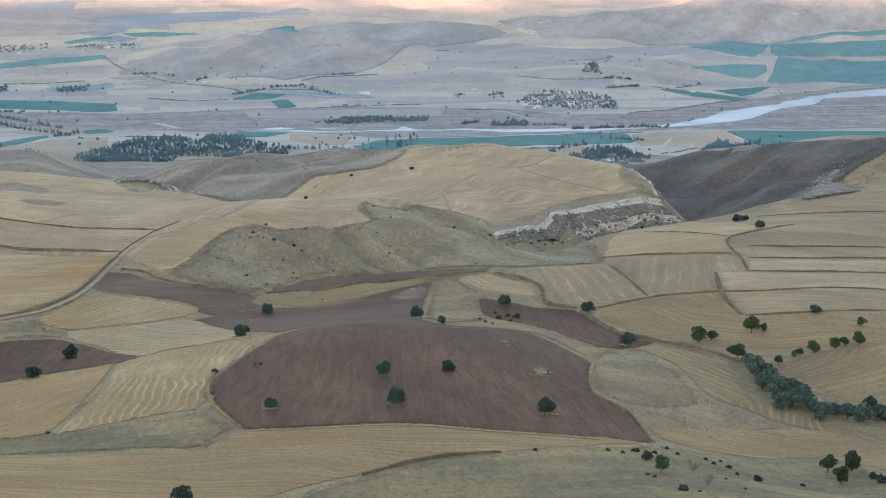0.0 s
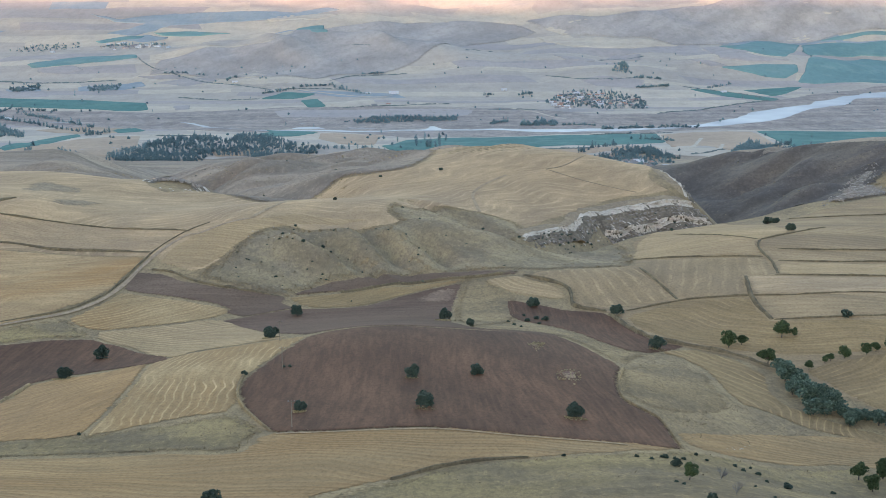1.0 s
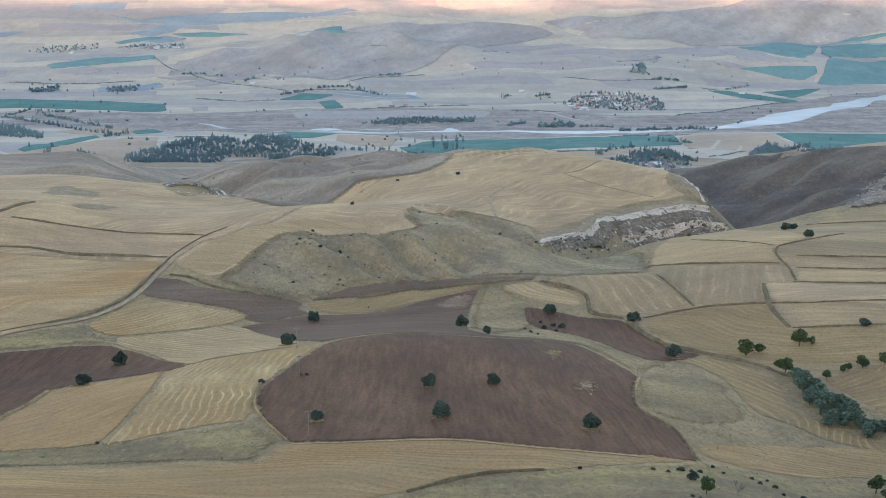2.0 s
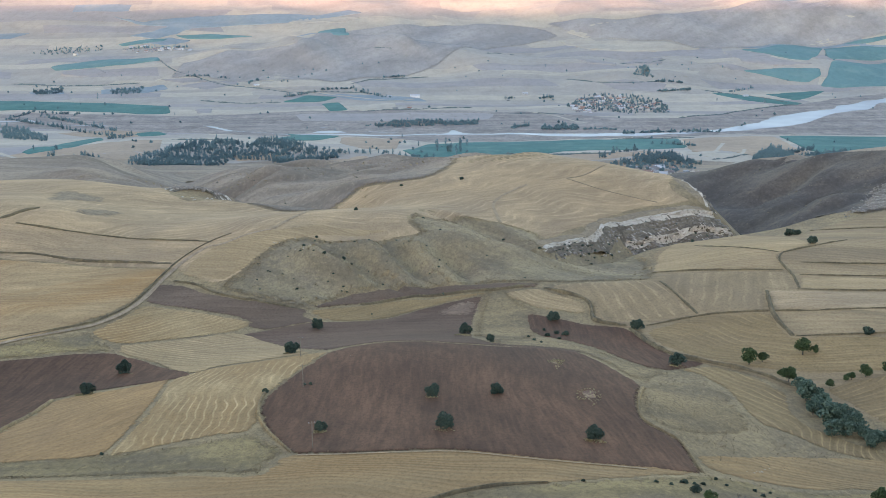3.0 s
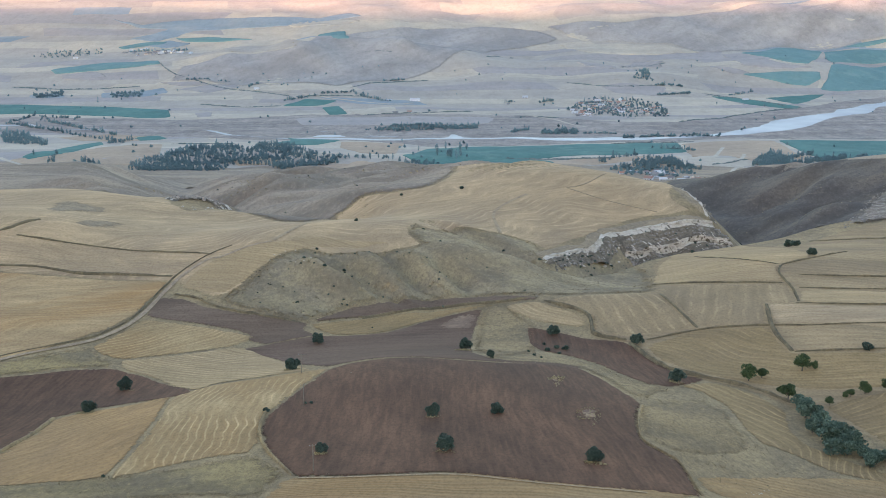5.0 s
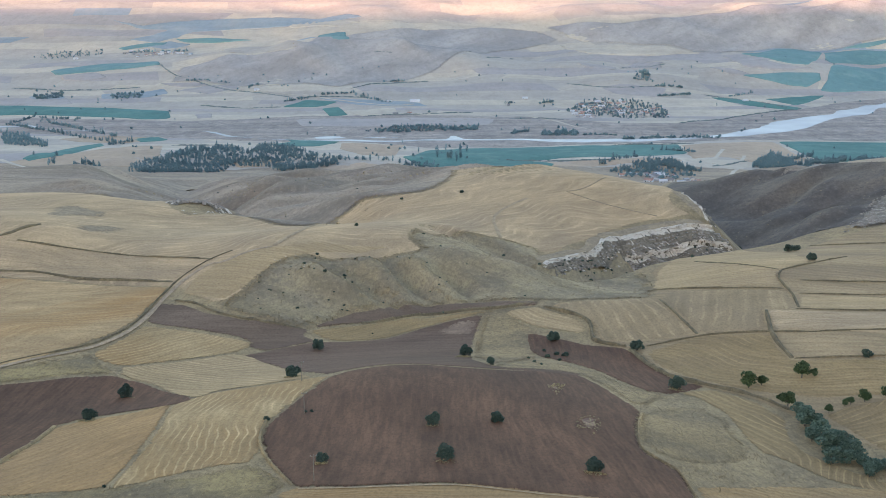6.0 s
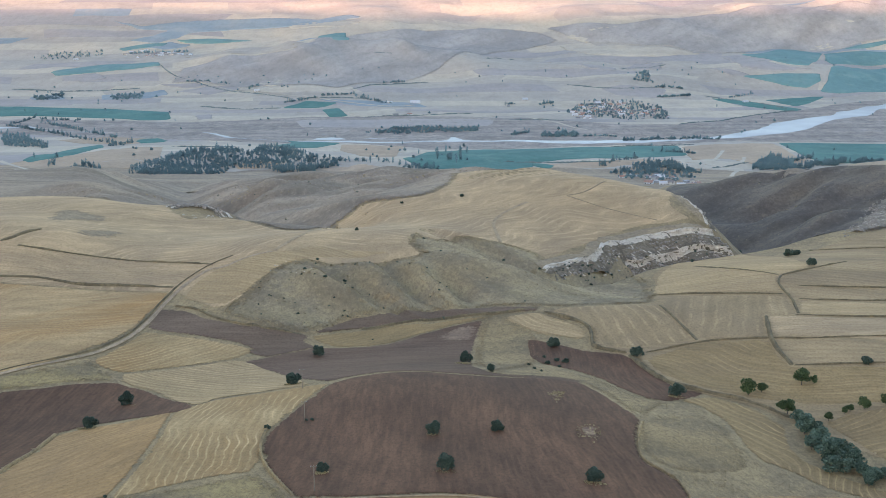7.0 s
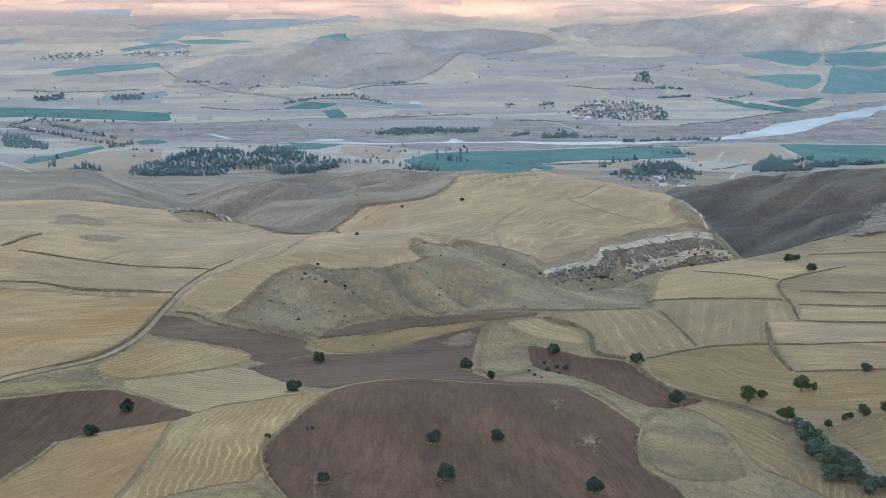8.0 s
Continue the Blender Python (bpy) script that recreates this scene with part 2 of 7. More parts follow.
def furrowed(name, light, dark, turn, pitch, wobble=6.0, strength=0.6, patch=0.02, accent=None, depth=0.35, streaks=0.3, swirl=0.0):
    """A worked field: rows of one direction that wander a little, over soil or straw in patches."""
    m, tree, bsdf = material(name)
    tc = tree.nodes.new("ShaderNodeTexCoord")
    mp = tree.nodes.new("ShaderNodeMapping")
    mp.inputs["Rotation"].default_value = (0, 0, radians(turn))
    tree.links.new(tc.outputs["Object"], mp.inputs["Vector"])
    where = mp.outputs["Vector"]
    if swirl:
        bend = tree.nodes.new("ShaderNodeTexNoise")
        bend.inputs["Scale"].default_value, bend.inputs["Detail"].default_value = 0.011, 1.5
        tree.links.new(tc.outputs["Object"], bend.inputs["Vector"])
        push = tree.nodes.new("ShaderNodeVectorMath")
        push.operation = "MULTIPLY_ADD"
        push.inputs[1].default_value = (swirl, swirl * 0.4, 0)
        tree.links.new(bend.outputs["Color"], push.inputs[0])
        tree.links.new(where, push.inputs[2])
        where = push.outputs["Vector"]
    w = tree.nodes.new("ShaderNodeTexWave")
    w.inputs["Scale"].default_value = 0.314 / pitch
    w.inputs["Distortion"].default_value, w.inputs["Detail"].default_value = wobble, 2.5
    w.inputs["Detail Scale"].default_value = 0.08 * pitch
    tree.links.new(where, w.inputs["Vector"])
    rows = w.outputs["Fac"]
    broken = noise_node(tree, 0.05, 5, 0.6)
    tone = mixed(tree, spread(tree, noise_node(tree, patch, 6, 0.6), 0.41, 0.59), light, dark)
    blotch = noise_node(tree, 0.05, 6, 0.7, (1, 0.4, 1), turn + 25)
    tone = mixed(tree, spread(tree, blotch, 0.5, 0.72), tone, mixed(tree, 0.6, tone, tuple(v * k for v, k in zip(dark, (0.6, 0.64, 0.68)))))
    tone = mixed(tree, spread(tree, blotch, 0.45, 0.28), tone, mixed(tree, 0.65, tone, tuple(v * 1.22 for v in light)))
    if accent:
        tone = mixed(tree, spread(tree, noise_node(tree, patch * 0.8, 5, 0.6, (0.5, 2.2, 1), turn + 70), 0.46, 0.66), tone, accent)
    mul = tree.nodes.new("ShaderNodeMath")
    mul.operation = "MULTIPLY"
    tree.links.new(spread(tree, rows, 0.82, 0.98), mul.inputs[0])
    tree.links.new(spread(tree, broken, 0.4, 0.66), mul.inputs[1])
    amount = tree.nodes.new("ShaderNodeMath")
    amount.operation = "MULTIPLY"
    amount.inputs[1].default_value = strength
    tree.links.new(mul.outputs[0], amount.inputs[0])
    shade = tuple(min(1.0, v * 1.3) for v in light)
    tone = mixed(tree, spread(tree, rows, 0.3, 0.0), tone, mixed(tree, 0.15 * strength, tone, tuple(v * 0.5 for v in dark)))
    c = mixed(tree, amount.outputs[0], tone, shade)
    streak = tree.nodes.new("ShaderNodeTexNoise")
    streak.inputs["Scale"].default_value, streak.inputs["Detail"].default_value, streak.inputs["Roughness"].default_value = 0.8 / pitch, 4, 0.65
    thin = tree.nodes.new("ShaderNodeVectorMath")
    thin.operation = "MULTIPLY"
    thin.inputs[1].default_value = (1, 0.05, 1)
    tree.links.new(where, thin.inputs[0])
    tree.links.new(thin.outputs["Vector"], streak.inputs["Vector"])
    streak = streak.outputs["Fac"]
    c = mixed(tree, spread(tree, streak, 0.38, 0.62), mixed(tree, streaks, c, tuple(v * 0.45 for v in dark)), c)
    g = noise_node(tree, 0.9, 6, 0.8, (1, 0.5, 1))
    c = mixed(tree, spread(tree, g, 0.45, 0.68), c, mixed(tree, 0.5, c, tuple(v * 0.3 for v in dark)))
    tree.links.new(c, bsdf.inputs["Base Color"])
    bsdf.inputs["Roughness"].default_value = 0.95
    bsdf.inputs["Specular IOR Level"].default_value = 0.12
    relief(tree, bsdf, rows, 0.35, depth)
    frayed(tree, bsdf)
    return m


DRY_GRASS = earth("dry_grass", (0.38, 0.262, 0.134), (0.275, 0.192, 0.106), (0.41, 0.281, 0.14), 0.03, lay=75, lay_depth=0.3)


# ---- ground: one sheet ----
def sheet():
    ys = [-2600.0]
    while ys[-1] < 7000:
        y = ys[-1]
        ys.append(y + (60 if y < 180 - 60 else 5 if y < 1500 else 9 if y < 1700 else 22 if y < 2600 else 32 if y < 5000 else 200))
    us = np.linspace(-1, 1, 341)
    us = np.sign(us) * (0.55 * np.abs(us) + 0.45 * np.abs(us) ** 3)
    ys = np.array(ys)
    yy = np.repeat(ys, len(us))
    half = np.where(yy > 121, 420 + 0.75 * yy, 5200)
    xx = np.tile(us, len(ys)) * half
    zz = ground(xx, yy)
    k = len(us)
    faces = [(r * k + c, r * k + c + 1, r * k + k + c + 1, r * k + k + c) for r in range(len(ys) - 1) for c in range(k - 1)]
    me = bpy.data.meshes.new("ground")
    me.from_pydata(np.stack([xx, yy, zz], 1).tolist(), [], faces)
    me.polygons.foreach_set("use_smooth", [True] * len(faces))
    me.materials.append(DRY_GRASS)
    return tagged(new("ground", me), "dry grey-olive grassland on rolling hills and a wide valley", "ground", kind="structure")


sheet()


STRAW_TONES = {
    "hill": ((0.554, 0.362, 0.193), (0.463, 0.304, 0.166), (0.375, 0.250, 0.145)),
    "grey": ((0.411, 0.271, 0.141), (0.346, 0.228, 0.119), (0.298, 0.199, 0.111)),
    "front": ((0.433, 0.258, 0.114), (0.339, 0.211, 0.101), (0.344, 0.192, 0.081)),
    "pale": ((0.516, 0.337, 0.169), (0.440, 0.286, 0.143), (0.390, 0.255, 0.134)),
    "ochre": ((0.476, 0.268, 0.113), (0.403, 0.228, 0.098), (0.341, 0.201, 0.098)),
    "burnt": ((0.528, 0.335, 0.163), (0.450, 0.28, 0.137), (0.424, 0.228, 0.09)),
    "rows": ((0.508, 0.333, 0.162), (0.414, 0.259, 0.121), (0.386, 0.220, 0.092)),
    "lens": ((0.388, 0.246, 0.112), (0.323, 0.204, 0.093), (0.279, 0.178, 0.088))}
SWIRL = {"hill": 110, "front": 90, "burnt": 120, "lens": 60, "pale": 25, "grey": 12, "ochre": 40}
made_straw = {}


def straw(which, turn, pitch, wobble=5.0, strength=0.5):
    """Stubble in one of the tones; turn: the way its rows run, degrees to the right of straight ahead."""
    key = (which, turn, pitch, wobble, strength)
    if key not in made_straw:
        light, dark, accent = STRAW_TONES[which]
        made_straw[key] = furrowed("straw_" + which, light, dark, turn, pitch, wobble, strength, 0.016, accent=accent, swirl=SWIRL.get(which, 0))
    return made_straw[key]


STRAW_EDGE = earth("straw_edge", (0.517, 0.363, 0.216), (0.448, 0.309, 0.181), (0.391, 0.274, 0.167), 0.1, 1.0)
SOIL = furrowed("ploughed_soil", (0.155, 0.0765, 0.043), (0.119, 0.0605, 0.036), -3, 2.0, 2.5, 0.4, 0.014, accent=(0.202, 0.099, 0.055), depth=0.14, streaks=0.5, swirl=12)
SOIL_GREY = furrowed("ploughed_grey_soil", (0.188, 0.117, 0.074), (0.15, 0.094, 0.061), 75, 2.2, 2.0, 0.15, 0.012, accent=(0.235, 0.15, 0.098), depth=0.06, streaks=0.3)
SOIL_RED = furrowed("ploughed_red_soil", (0.168, 0.093, 0.056), (0.13, 0.075, 0.048), 80, 1.8, 3.0, 0.2, 0.015, accent=(0.205, 0.122, 0.079), depth=0.15, streaks=0.32, swirl=20)
DUST = earth("dusty_soil", (0.34, 0.22, 0.14), (0.25, 0.155, 0.1), (0.21, 0.127, 0.083), 0.05, 0.4)
STONY = earth("stony_weeds", (0.38, 0.255, 0.157), (0.172, 0.1, 0.071), (0.178, 0.103, 0.072), 0.22, 0.9, (0.45, 0.55))
TRACK = earth("track_earth", (0.45, 0.31, 0.192), (0.36, 0.25, 0.155), (0.265, 0.185, 0.11), 0.12, 0.7)
TRACK_FAINT = earth("faint_track_earth", (0.41, 0.285, 0.165), (0.36, 0.25, 0.148), (0.3, 0.213, 0.13), 0.06, 0.6)
BANK = earth("weedy_bank", (0.215, 0.157, 0.088), (0.14, 0.106, 0.064), (0.3, 0.212, 0.108), 0.09, 0.7, bump=1.0)
GRAVEL = earth("river_gravel", (0.34, 0.288, 0.245), (0.28, 0.243, 0.212), (0.385, 0.32, 0.265), 0.008, 0.06, (0.5, 0.62), amount=0.45, lay=84, lay_size=0.03, lay_depth=0.4)
# valley haze is put into the crop colour: green shifted towards blue
CROP_HAZED = earth("hazed_crop", (0.072, 0.19, 0.162), (0.058, 0.16, 0.141), (0.106, 0.217, 0.18), 0.006, 0.06, (0.5, 0.7), amount=0.2, lay=20, lay_size=0.02, lay_depth=0.12)

# the same crop farther off: paler, with more haze in the colour
CROP_FAR_HAZED = earth("far_hazed_crop", (0.135, 0.245, 0.232), (0.115, 0.22, 0.212), (0.18, 0.275, 0.25), 0.004, 0.05, (0.5, 0.7), amount=0.15, lay=30, lay_size=0.015, lay_depth=0.12)


def water_material():
    m, tree, bsdf = material("river_water")
    c = mixed(tree, spread(tree, noise_node(tree, 0.01, 4), 0.35, 0.65), (0.17, 0.172, 0.163), (0.24, 0.238, 0.224))
    tree.links.new(c, bsdf.inputs["Base Color"])
    bsdf.inputs["Roughness"].default_value = 0.38
    bsdf.inputs["Specular IOR Level"].default_value = 0.5
    bsdf.inputs["IOR"].default_value = 1.33
    relief(tree, bsdf, noise_node(tree, 0.3, 3), 0.05, 0.1)
    return m


WATER = water_material()
# grey, dark and mauve slopes: streaks are scrub plus painted-in gully shade
HILL_GREY = earth("grey_hill_grass", (0.385, 0.283, 0.155), (0.28, 0.207, 0.126), (0.42, 0.308, 0.155), 0.03, 0.5, bump=0.8, amount=0.55, lay=-38)
HILL_DARK = earth("dark_scrub_slope", (0.180, 0.142, 0.106), (0.125, 0.102, 0.083), (0.228, 0.174, 0.12), 0.02, 0.35, bump=1.0, amount=0.5, lay=62, lay_size=0.02, lay_depth=0.6)
HILL_MAUVE = earth("mauve_scrub_slope", (0.40, 0.296, 0.203), (0.295, 0.224, 0.163), (0.445, 0.33, 0.217), 0.012, 0.3, bump=1.0, amount=0.45, lay=66, lay_size=0.017, lay_depth=0.6)
HILL_BEIGE = earth("beige_foot_slope", (0.375, 0.283, 0.195), (0.29, 0.225, 0.165), (0.43, 0.32, 0.20), 0.01, 0.25, bump=1.0, amount=0.4, lay=95, lay_size=0.02, lay_depth=0.4)
KNOLL_GREY = earth("grey_knoll_grass", (0.40, 0.28, 0.125), (0.245, 0.176, 0.1), (0.352, 0.242, 0.105), 0.028, 0.5, bump=0.9, amount=0.55, lay=80, lay_size=0.05, lay_depth=0.45)
KNOLL = earth("dry_knoll", (0.37, 0.25, 0.124), (0.262, 0.183, 0.102), (0.41, 0.274, 0.13), 0.03, 0.6, bump=0.9, amount=0.65, lay=70, lay_size=0.05, lay_depth=0.35)
# far hill: haze put into the tones, gully shade into the streaks
FAR_HILL_HAZED = earth("hazed_scrub_hill", (0.388, 0.348, 0.304), (0.340, 0.310, 0.280), (0.408, 0.364, 0.314), 0.006, 0.04, bump=0.9, amount=0.3, lay=35, lay_size=0.008, lay_depth=0.35)
PATCH = earth("rough_patch", (0.345, 0.248, 0.15), (0.27, 0.196, 0.124), (0.385, 0.272, 0.158), 0.05, 0.5, bump=0.8)
SCREE = earth("pale_scree", (0.27, 0.212, 0.16), (0.175, 0.143, 0.113), (0.5, 0.415, 0.33), 0.06, 0.8, (0.54, 0.62), bump=1.0, amount=0.7)
VALLEY_TAN = earth("harvested_valley_field", (0.44, 0.322, 0.222), (0.385, 0.288, 0.205), (0.475, 0.348, 0.232), 0.006, 0.08, amount=0.25, lay=60, lay_size=0.02, lay_depth=0.2)
HEDGE = earth("valley_hedge", (0.145, 0.17, 0.155), (0.105, 0.13, 0.125), (0.2, 0.21, 0.185), 0.02, 0.1, amount=0.3)
# haze is mixed into these four tones: paled, greyed, the sage turned blue
HAZED_PLAIN = [earth("hazed_plain_" + n, a, b, c, 0.004, 0.04, (0.5, 0.7), bump=0.2, amount=0.2, lay=86, lay_size=0.012, lay_depth=0.16) for n, a, b, c in (
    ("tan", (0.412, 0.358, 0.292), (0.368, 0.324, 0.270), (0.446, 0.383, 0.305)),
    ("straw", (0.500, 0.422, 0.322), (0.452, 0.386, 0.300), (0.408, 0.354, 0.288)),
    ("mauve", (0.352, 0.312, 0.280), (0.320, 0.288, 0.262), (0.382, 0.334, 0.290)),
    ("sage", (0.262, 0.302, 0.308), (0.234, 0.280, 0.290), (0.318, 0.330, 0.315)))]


# ---- fields, tracks and banks, laid on the ground ----
from mathutils import geometry


def softened(outline, times=1):
    p = np.array(outline, float)
    for _ in range(times):
        q = np.roll(p, -1, 0)
        cut = np.minimum(0.12, 7.0 / np.maximum(np.hypot(*(q - p).T), 1e-6))[:, None]
        p = np.stack([p + cut * (q - p), q - cut * (q - p)], 1).reshape(-1, 2)
    return p


def inside(px, py, ring):
    hits = np.zeros(px.shape, bool)
    for (ax, ay), (bx, by) in zip(ring, np.roll(ring, -1, 0)):
        if ay != by:
            hits ^= ((ay > py) != (by > py)) & (px < (bx - ax) * (py - ay) / (by - ay) + ax)
    return hits


def edge_distance(px, py, ring):
    best = np.full(px.shape, 1e9)
    for (ax, ay), (bx, by) in zip(ring, np.roll(ring, -1, 0)):
        t = np.clip(((px - ax) * (bx - ax) + (py - ay) * (by - ay)) / max((bx - ax) ** 2 + (by - ay) ** 2, 1e-9), 0, 1)
        best = np.minimum(best, np.hypot(px - ax - t * (bx - ax), py - ay - t * (by - ay)))
    return best


def bed(x, y):
    """The level of the far fields, which lie a little above the sheet."""
    return ground(x, y) + 4.4 * ease(3400, 3900, y)


def field(name, mat, label, outline, lift, wander=None, rim_lift=None, kind="structure", fray=None):
    ring = softened(outline)
    far = ring[:, 1].mean()
    step = 5.0 if far < 700 else 6.0 if far < 1600 else 22.0
    edge = []
    for a, b in zip(ring, np.roll(ring, -1, 0)):
        n = max(1, int(np.hypot(*(b - a)) / (step * 0.7)))
        edge += [a + (b - a) * k / n for k in range(n)]
    edge = np.array(edge)
    wander = wander if wander is not None else 0.35 if far < 700 else 0.8 if far < 1300 else 1.5
    edge[:, 0] += wander * rough(edge[:, 0], edge[:, 1], 9 * step / 5, 3)
    edge[:, 1] += wander * rough(edge[:, 0], edge[:, 1], 9 * step / 5, 7)
    (x0, y0), (x1, y1) = edge.min(0), edge.max(0)
    gx, gy = np.meshgrid(np.arange(x0, x1, step), np.arange(y0, y1, step))
    gx, gy = gx.ravel() + 0.01, gy.ravel() + 0.01
    fray = fray if fray is not None else (5.0 if name == "hillside" else 1.3) * (1 if far < 620 else 1.5 if far < 1300 else 4)
    way = np.roll(edge, -1, 0) - np.roll(edge, 1, 0)
    inward = np.stack([-way[:, 1], way[:, 0]], 1) / np.maximum(np.hypot(way[:, 0], way[:, 1]), 1e-6)[:, None]
    inset = np.concatenate([edge + inward * fray, edge - inward * fray])
    inset = inset[inside(inset[:, 0], inset[:, 1], edge)]
    inset = inset[edge_distance(inset[:, 0], inset[:, 1], edge) > fray * 0.9]
    keep = inside(gx, gy, edge)
    gx, gy = gx[keep], gy[keep]
    keep = edge_distance(gx, gy, edge) > fray * 1.2
    flat = [Vector(v) for v in np.concatenate([edge, inset, np.stack([gx[keep], gy[keep]], 1)]).tolist()]
    n = len(edge)
    spots, _, tris, *_ = geometry.delaunay_2d_cdt(flat, [(k, (k + 1) % n) for k in range(n)], [], 1, 0.05)
    xy = np.array([tuple(v) for v in spots])
    z = bed(xy[:, 0], xy[:, 1]) + lift
    # the edge runs out into the ground
    near_edge = edge_distance(xy[:, 0], xy[:, 1], edge)
    low = rim_lift if rim_lift is not None else 0.04 if far < 1500 else 0.5 * lift
    z = z + (low - lift) * (1 - ease(0, 1, near_edge / fray))
    verts = np.column_stack([xy, z])
    faces = [tuple(f) for f in tris]
    worn = 1 - np.clip(near_edge / (fray * 0.95), 0, 1)
    if far > 1500:
        # far fields end in a low earth edge
        sides = {}
        for f in faces:
            for a, b in zip(f, (*f[1:], f[0])):
                if sides.pop((b, a), None) is None:
                    sides[(a, b)] = 1
        rim = sorted({k for e in sides for k in e})
        below = {k: len(verts) + n for n, k in enumerate(rim)}
        verts = np.concatenate([verts, verts[rim] - (0, 0, max(low, 0) + 1.0)])
        faces += [(b, a, below[a], below[b]) for a, b in sides]
        worn = np.concatenate([worn * (name == "hillside"), np.full(len(rim), 1.0 * (name == "hillside"))])
    me = bpy.data.meshes.new(name)
    me.from_pydata(verts.tolist(), [], faces)
    me.polygons.foreach_set("use_smooth", [True] * len(tris) + [False] * (len(faces) - len(tris)))
    me.materials.append(mat)
    me.attributes.new("fray", "FLOAT", "POINT").data.foreach_set("value", worn)
    me.update()
    return tagged(new(name, me), label, name.split("_")[-1], kind=kind)


def strip(name, mat, label, category, line, width, height, lift=0.42):
    """A track or a bank along a line: a low rounded section, ruts where it is flat."""
    p = np.array(line, float)
    for _ in range(2):
        p = np.concatenate([p[:1], np.stack([0.75 * p[:-1] + 0.25 * p[1:], 0.25 * p[:-1] + 0.75 * p[1:]], 1).reshape(-1, 2), p[-1:]])
    fine = []
    for a, b in zip(p, p[1:]):
        n = max(1, int(np.hypot(*(b - a)) / 3))
        fine += [a + (b - a) * k / n for k in range(n)]
    fine = np.array(fine + [p[-1]])
    way = np.gradient(fine, axis=0)
    side = np.stack([-way[:, 1], way[:, 0]], 1) / np.maximum(np.hypot(way[:, 0], way[:, 1]), 1e-6)[:, None]
    across = np.array([-1, -0.7, -0.35, 0, 0.35, 0.7, 1.0])
    section = (1 - across ** 2) * height if height > 0.1 else np.array([0, 0.0, -0.08, 0.04, -0.08, 0.0, 0])
    swell = 1 + 0.35 * rough(fine[:, 0], fine[:, 1], 14, 5)
    if height <= 0.1:
        swell = 1 + 0.12 * rough(fine[:, 0], fine[:, 1], 14, 5)
    spots = fine[:, None] + side[:, None] * (across * width / 2)[None, :, None] * swell[:, None, None]
    x, y = spots[..., 0].ravel(), spots[..., 1].ravel()
    taper = np.minimum(1, np.minimum(np.arange(len(fine)), np.arange(len(fine))[::-1]) / 5 + 0.05)
    z = bed(x, y) + lift + (section[None] * swell[:, None] * taper[:, None]).ravel()
    if height > 0.1:
        z = z + 0.45 * height * rough(x, y, 2.8, 9)
    ends = np.tile(np.abs(across) > 0.95, len(fine))
    z = np.where(ends, bed(x, y) + (-0.1 if height > 0.1 else lift - 0.12), z)
    last = np.isin(np.arange(len(z)) // len(across), (0, len(fine) - 1))
    z = np.where(last, bed(x, y) - 0.2, z)
    k = len(across)
    faces = [(r * k + c, r * k + c + 1, r * k + k + c + 1, r * k + k + c) for r in range(len(fine) - 1) for c in range(k - 1)]
    me = bpy.data.meshes.new(name)
    me.from_pydata(np.stack([x, y, z], 1).tolist(), [], faces)
    me.polygons.foreach_set("use_smooth", [True] * len(faces))
    me.materials.append(mat)
    me.update()
    return tagged(new(name, me), label, category, kind="structure")



# ---- the valley floor and the plain beyond: a patchwork of strips ----
def patchwork():
    dice = random.Random(7)
    meshes = [([], []) for _ in HAZED_PLAIN]
    y = 2040.0
    while y < 4980:
        deep = dice.uniform(26, 70) * (1 + max(0, y - 2600) / 2400)
        x = -0.55 * y - dice.uniform(0, 200)
        lean = dice.uniform(-0.25, 0.25)
        while x < 0.55 * y:
            wide = dice.uniform(80, 420) * (0.6 + y / 4000)
            kind_ = dice.choices(range(4), (7, 4, 1, 0) if y < 3800 else (4, 4, 2, 1))[0]
            rows, cols = 4, max(4, int(wide / 24))
            u, v = np.meshgrid(np.linspace(0, 1, cols + 1), np.linspace(0, 1, rows + 1))
            px = x + u * wide + lean * (v - 0.5) * deep * 2
            py = y + v * deep
            py = py + px * 0.06 + 14 * value_noise(px / 260, py / 300, 3) + 5 * value_noise(px / 70, py / 90, 4)
            pz = bed(px, py) + 0.6 + 0.05 * kind_
            verts, faces = meshes[kind_]
            start = len(verts)
            verts += np.stack([px.ravel(), py.ravel(), pz.ravel()], 1).tolist()
            k = cols + 1
            faces += [(start + r * k + c, start + r * k + c + 1, start + r * k + k + c + 1, start + r * k + k + c) for r in range(rows) for c in range(cols)]
            x += wide
        y += deep
    # all four kinds already hold the haze in their tones
    for (verts, faces), mat, words in zip(meshes, HAZED_PLAIN, ("tan harvested", "pale straw stubble", "mauve fallow", "sage green grazing")):
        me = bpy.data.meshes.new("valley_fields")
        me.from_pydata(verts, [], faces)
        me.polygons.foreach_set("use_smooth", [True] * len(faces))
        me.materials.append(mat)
        tagged(new("valley_fields", me), words + " haze-tinted strips of land across the wide valley", "fields", kind="stuff")


patchwork()


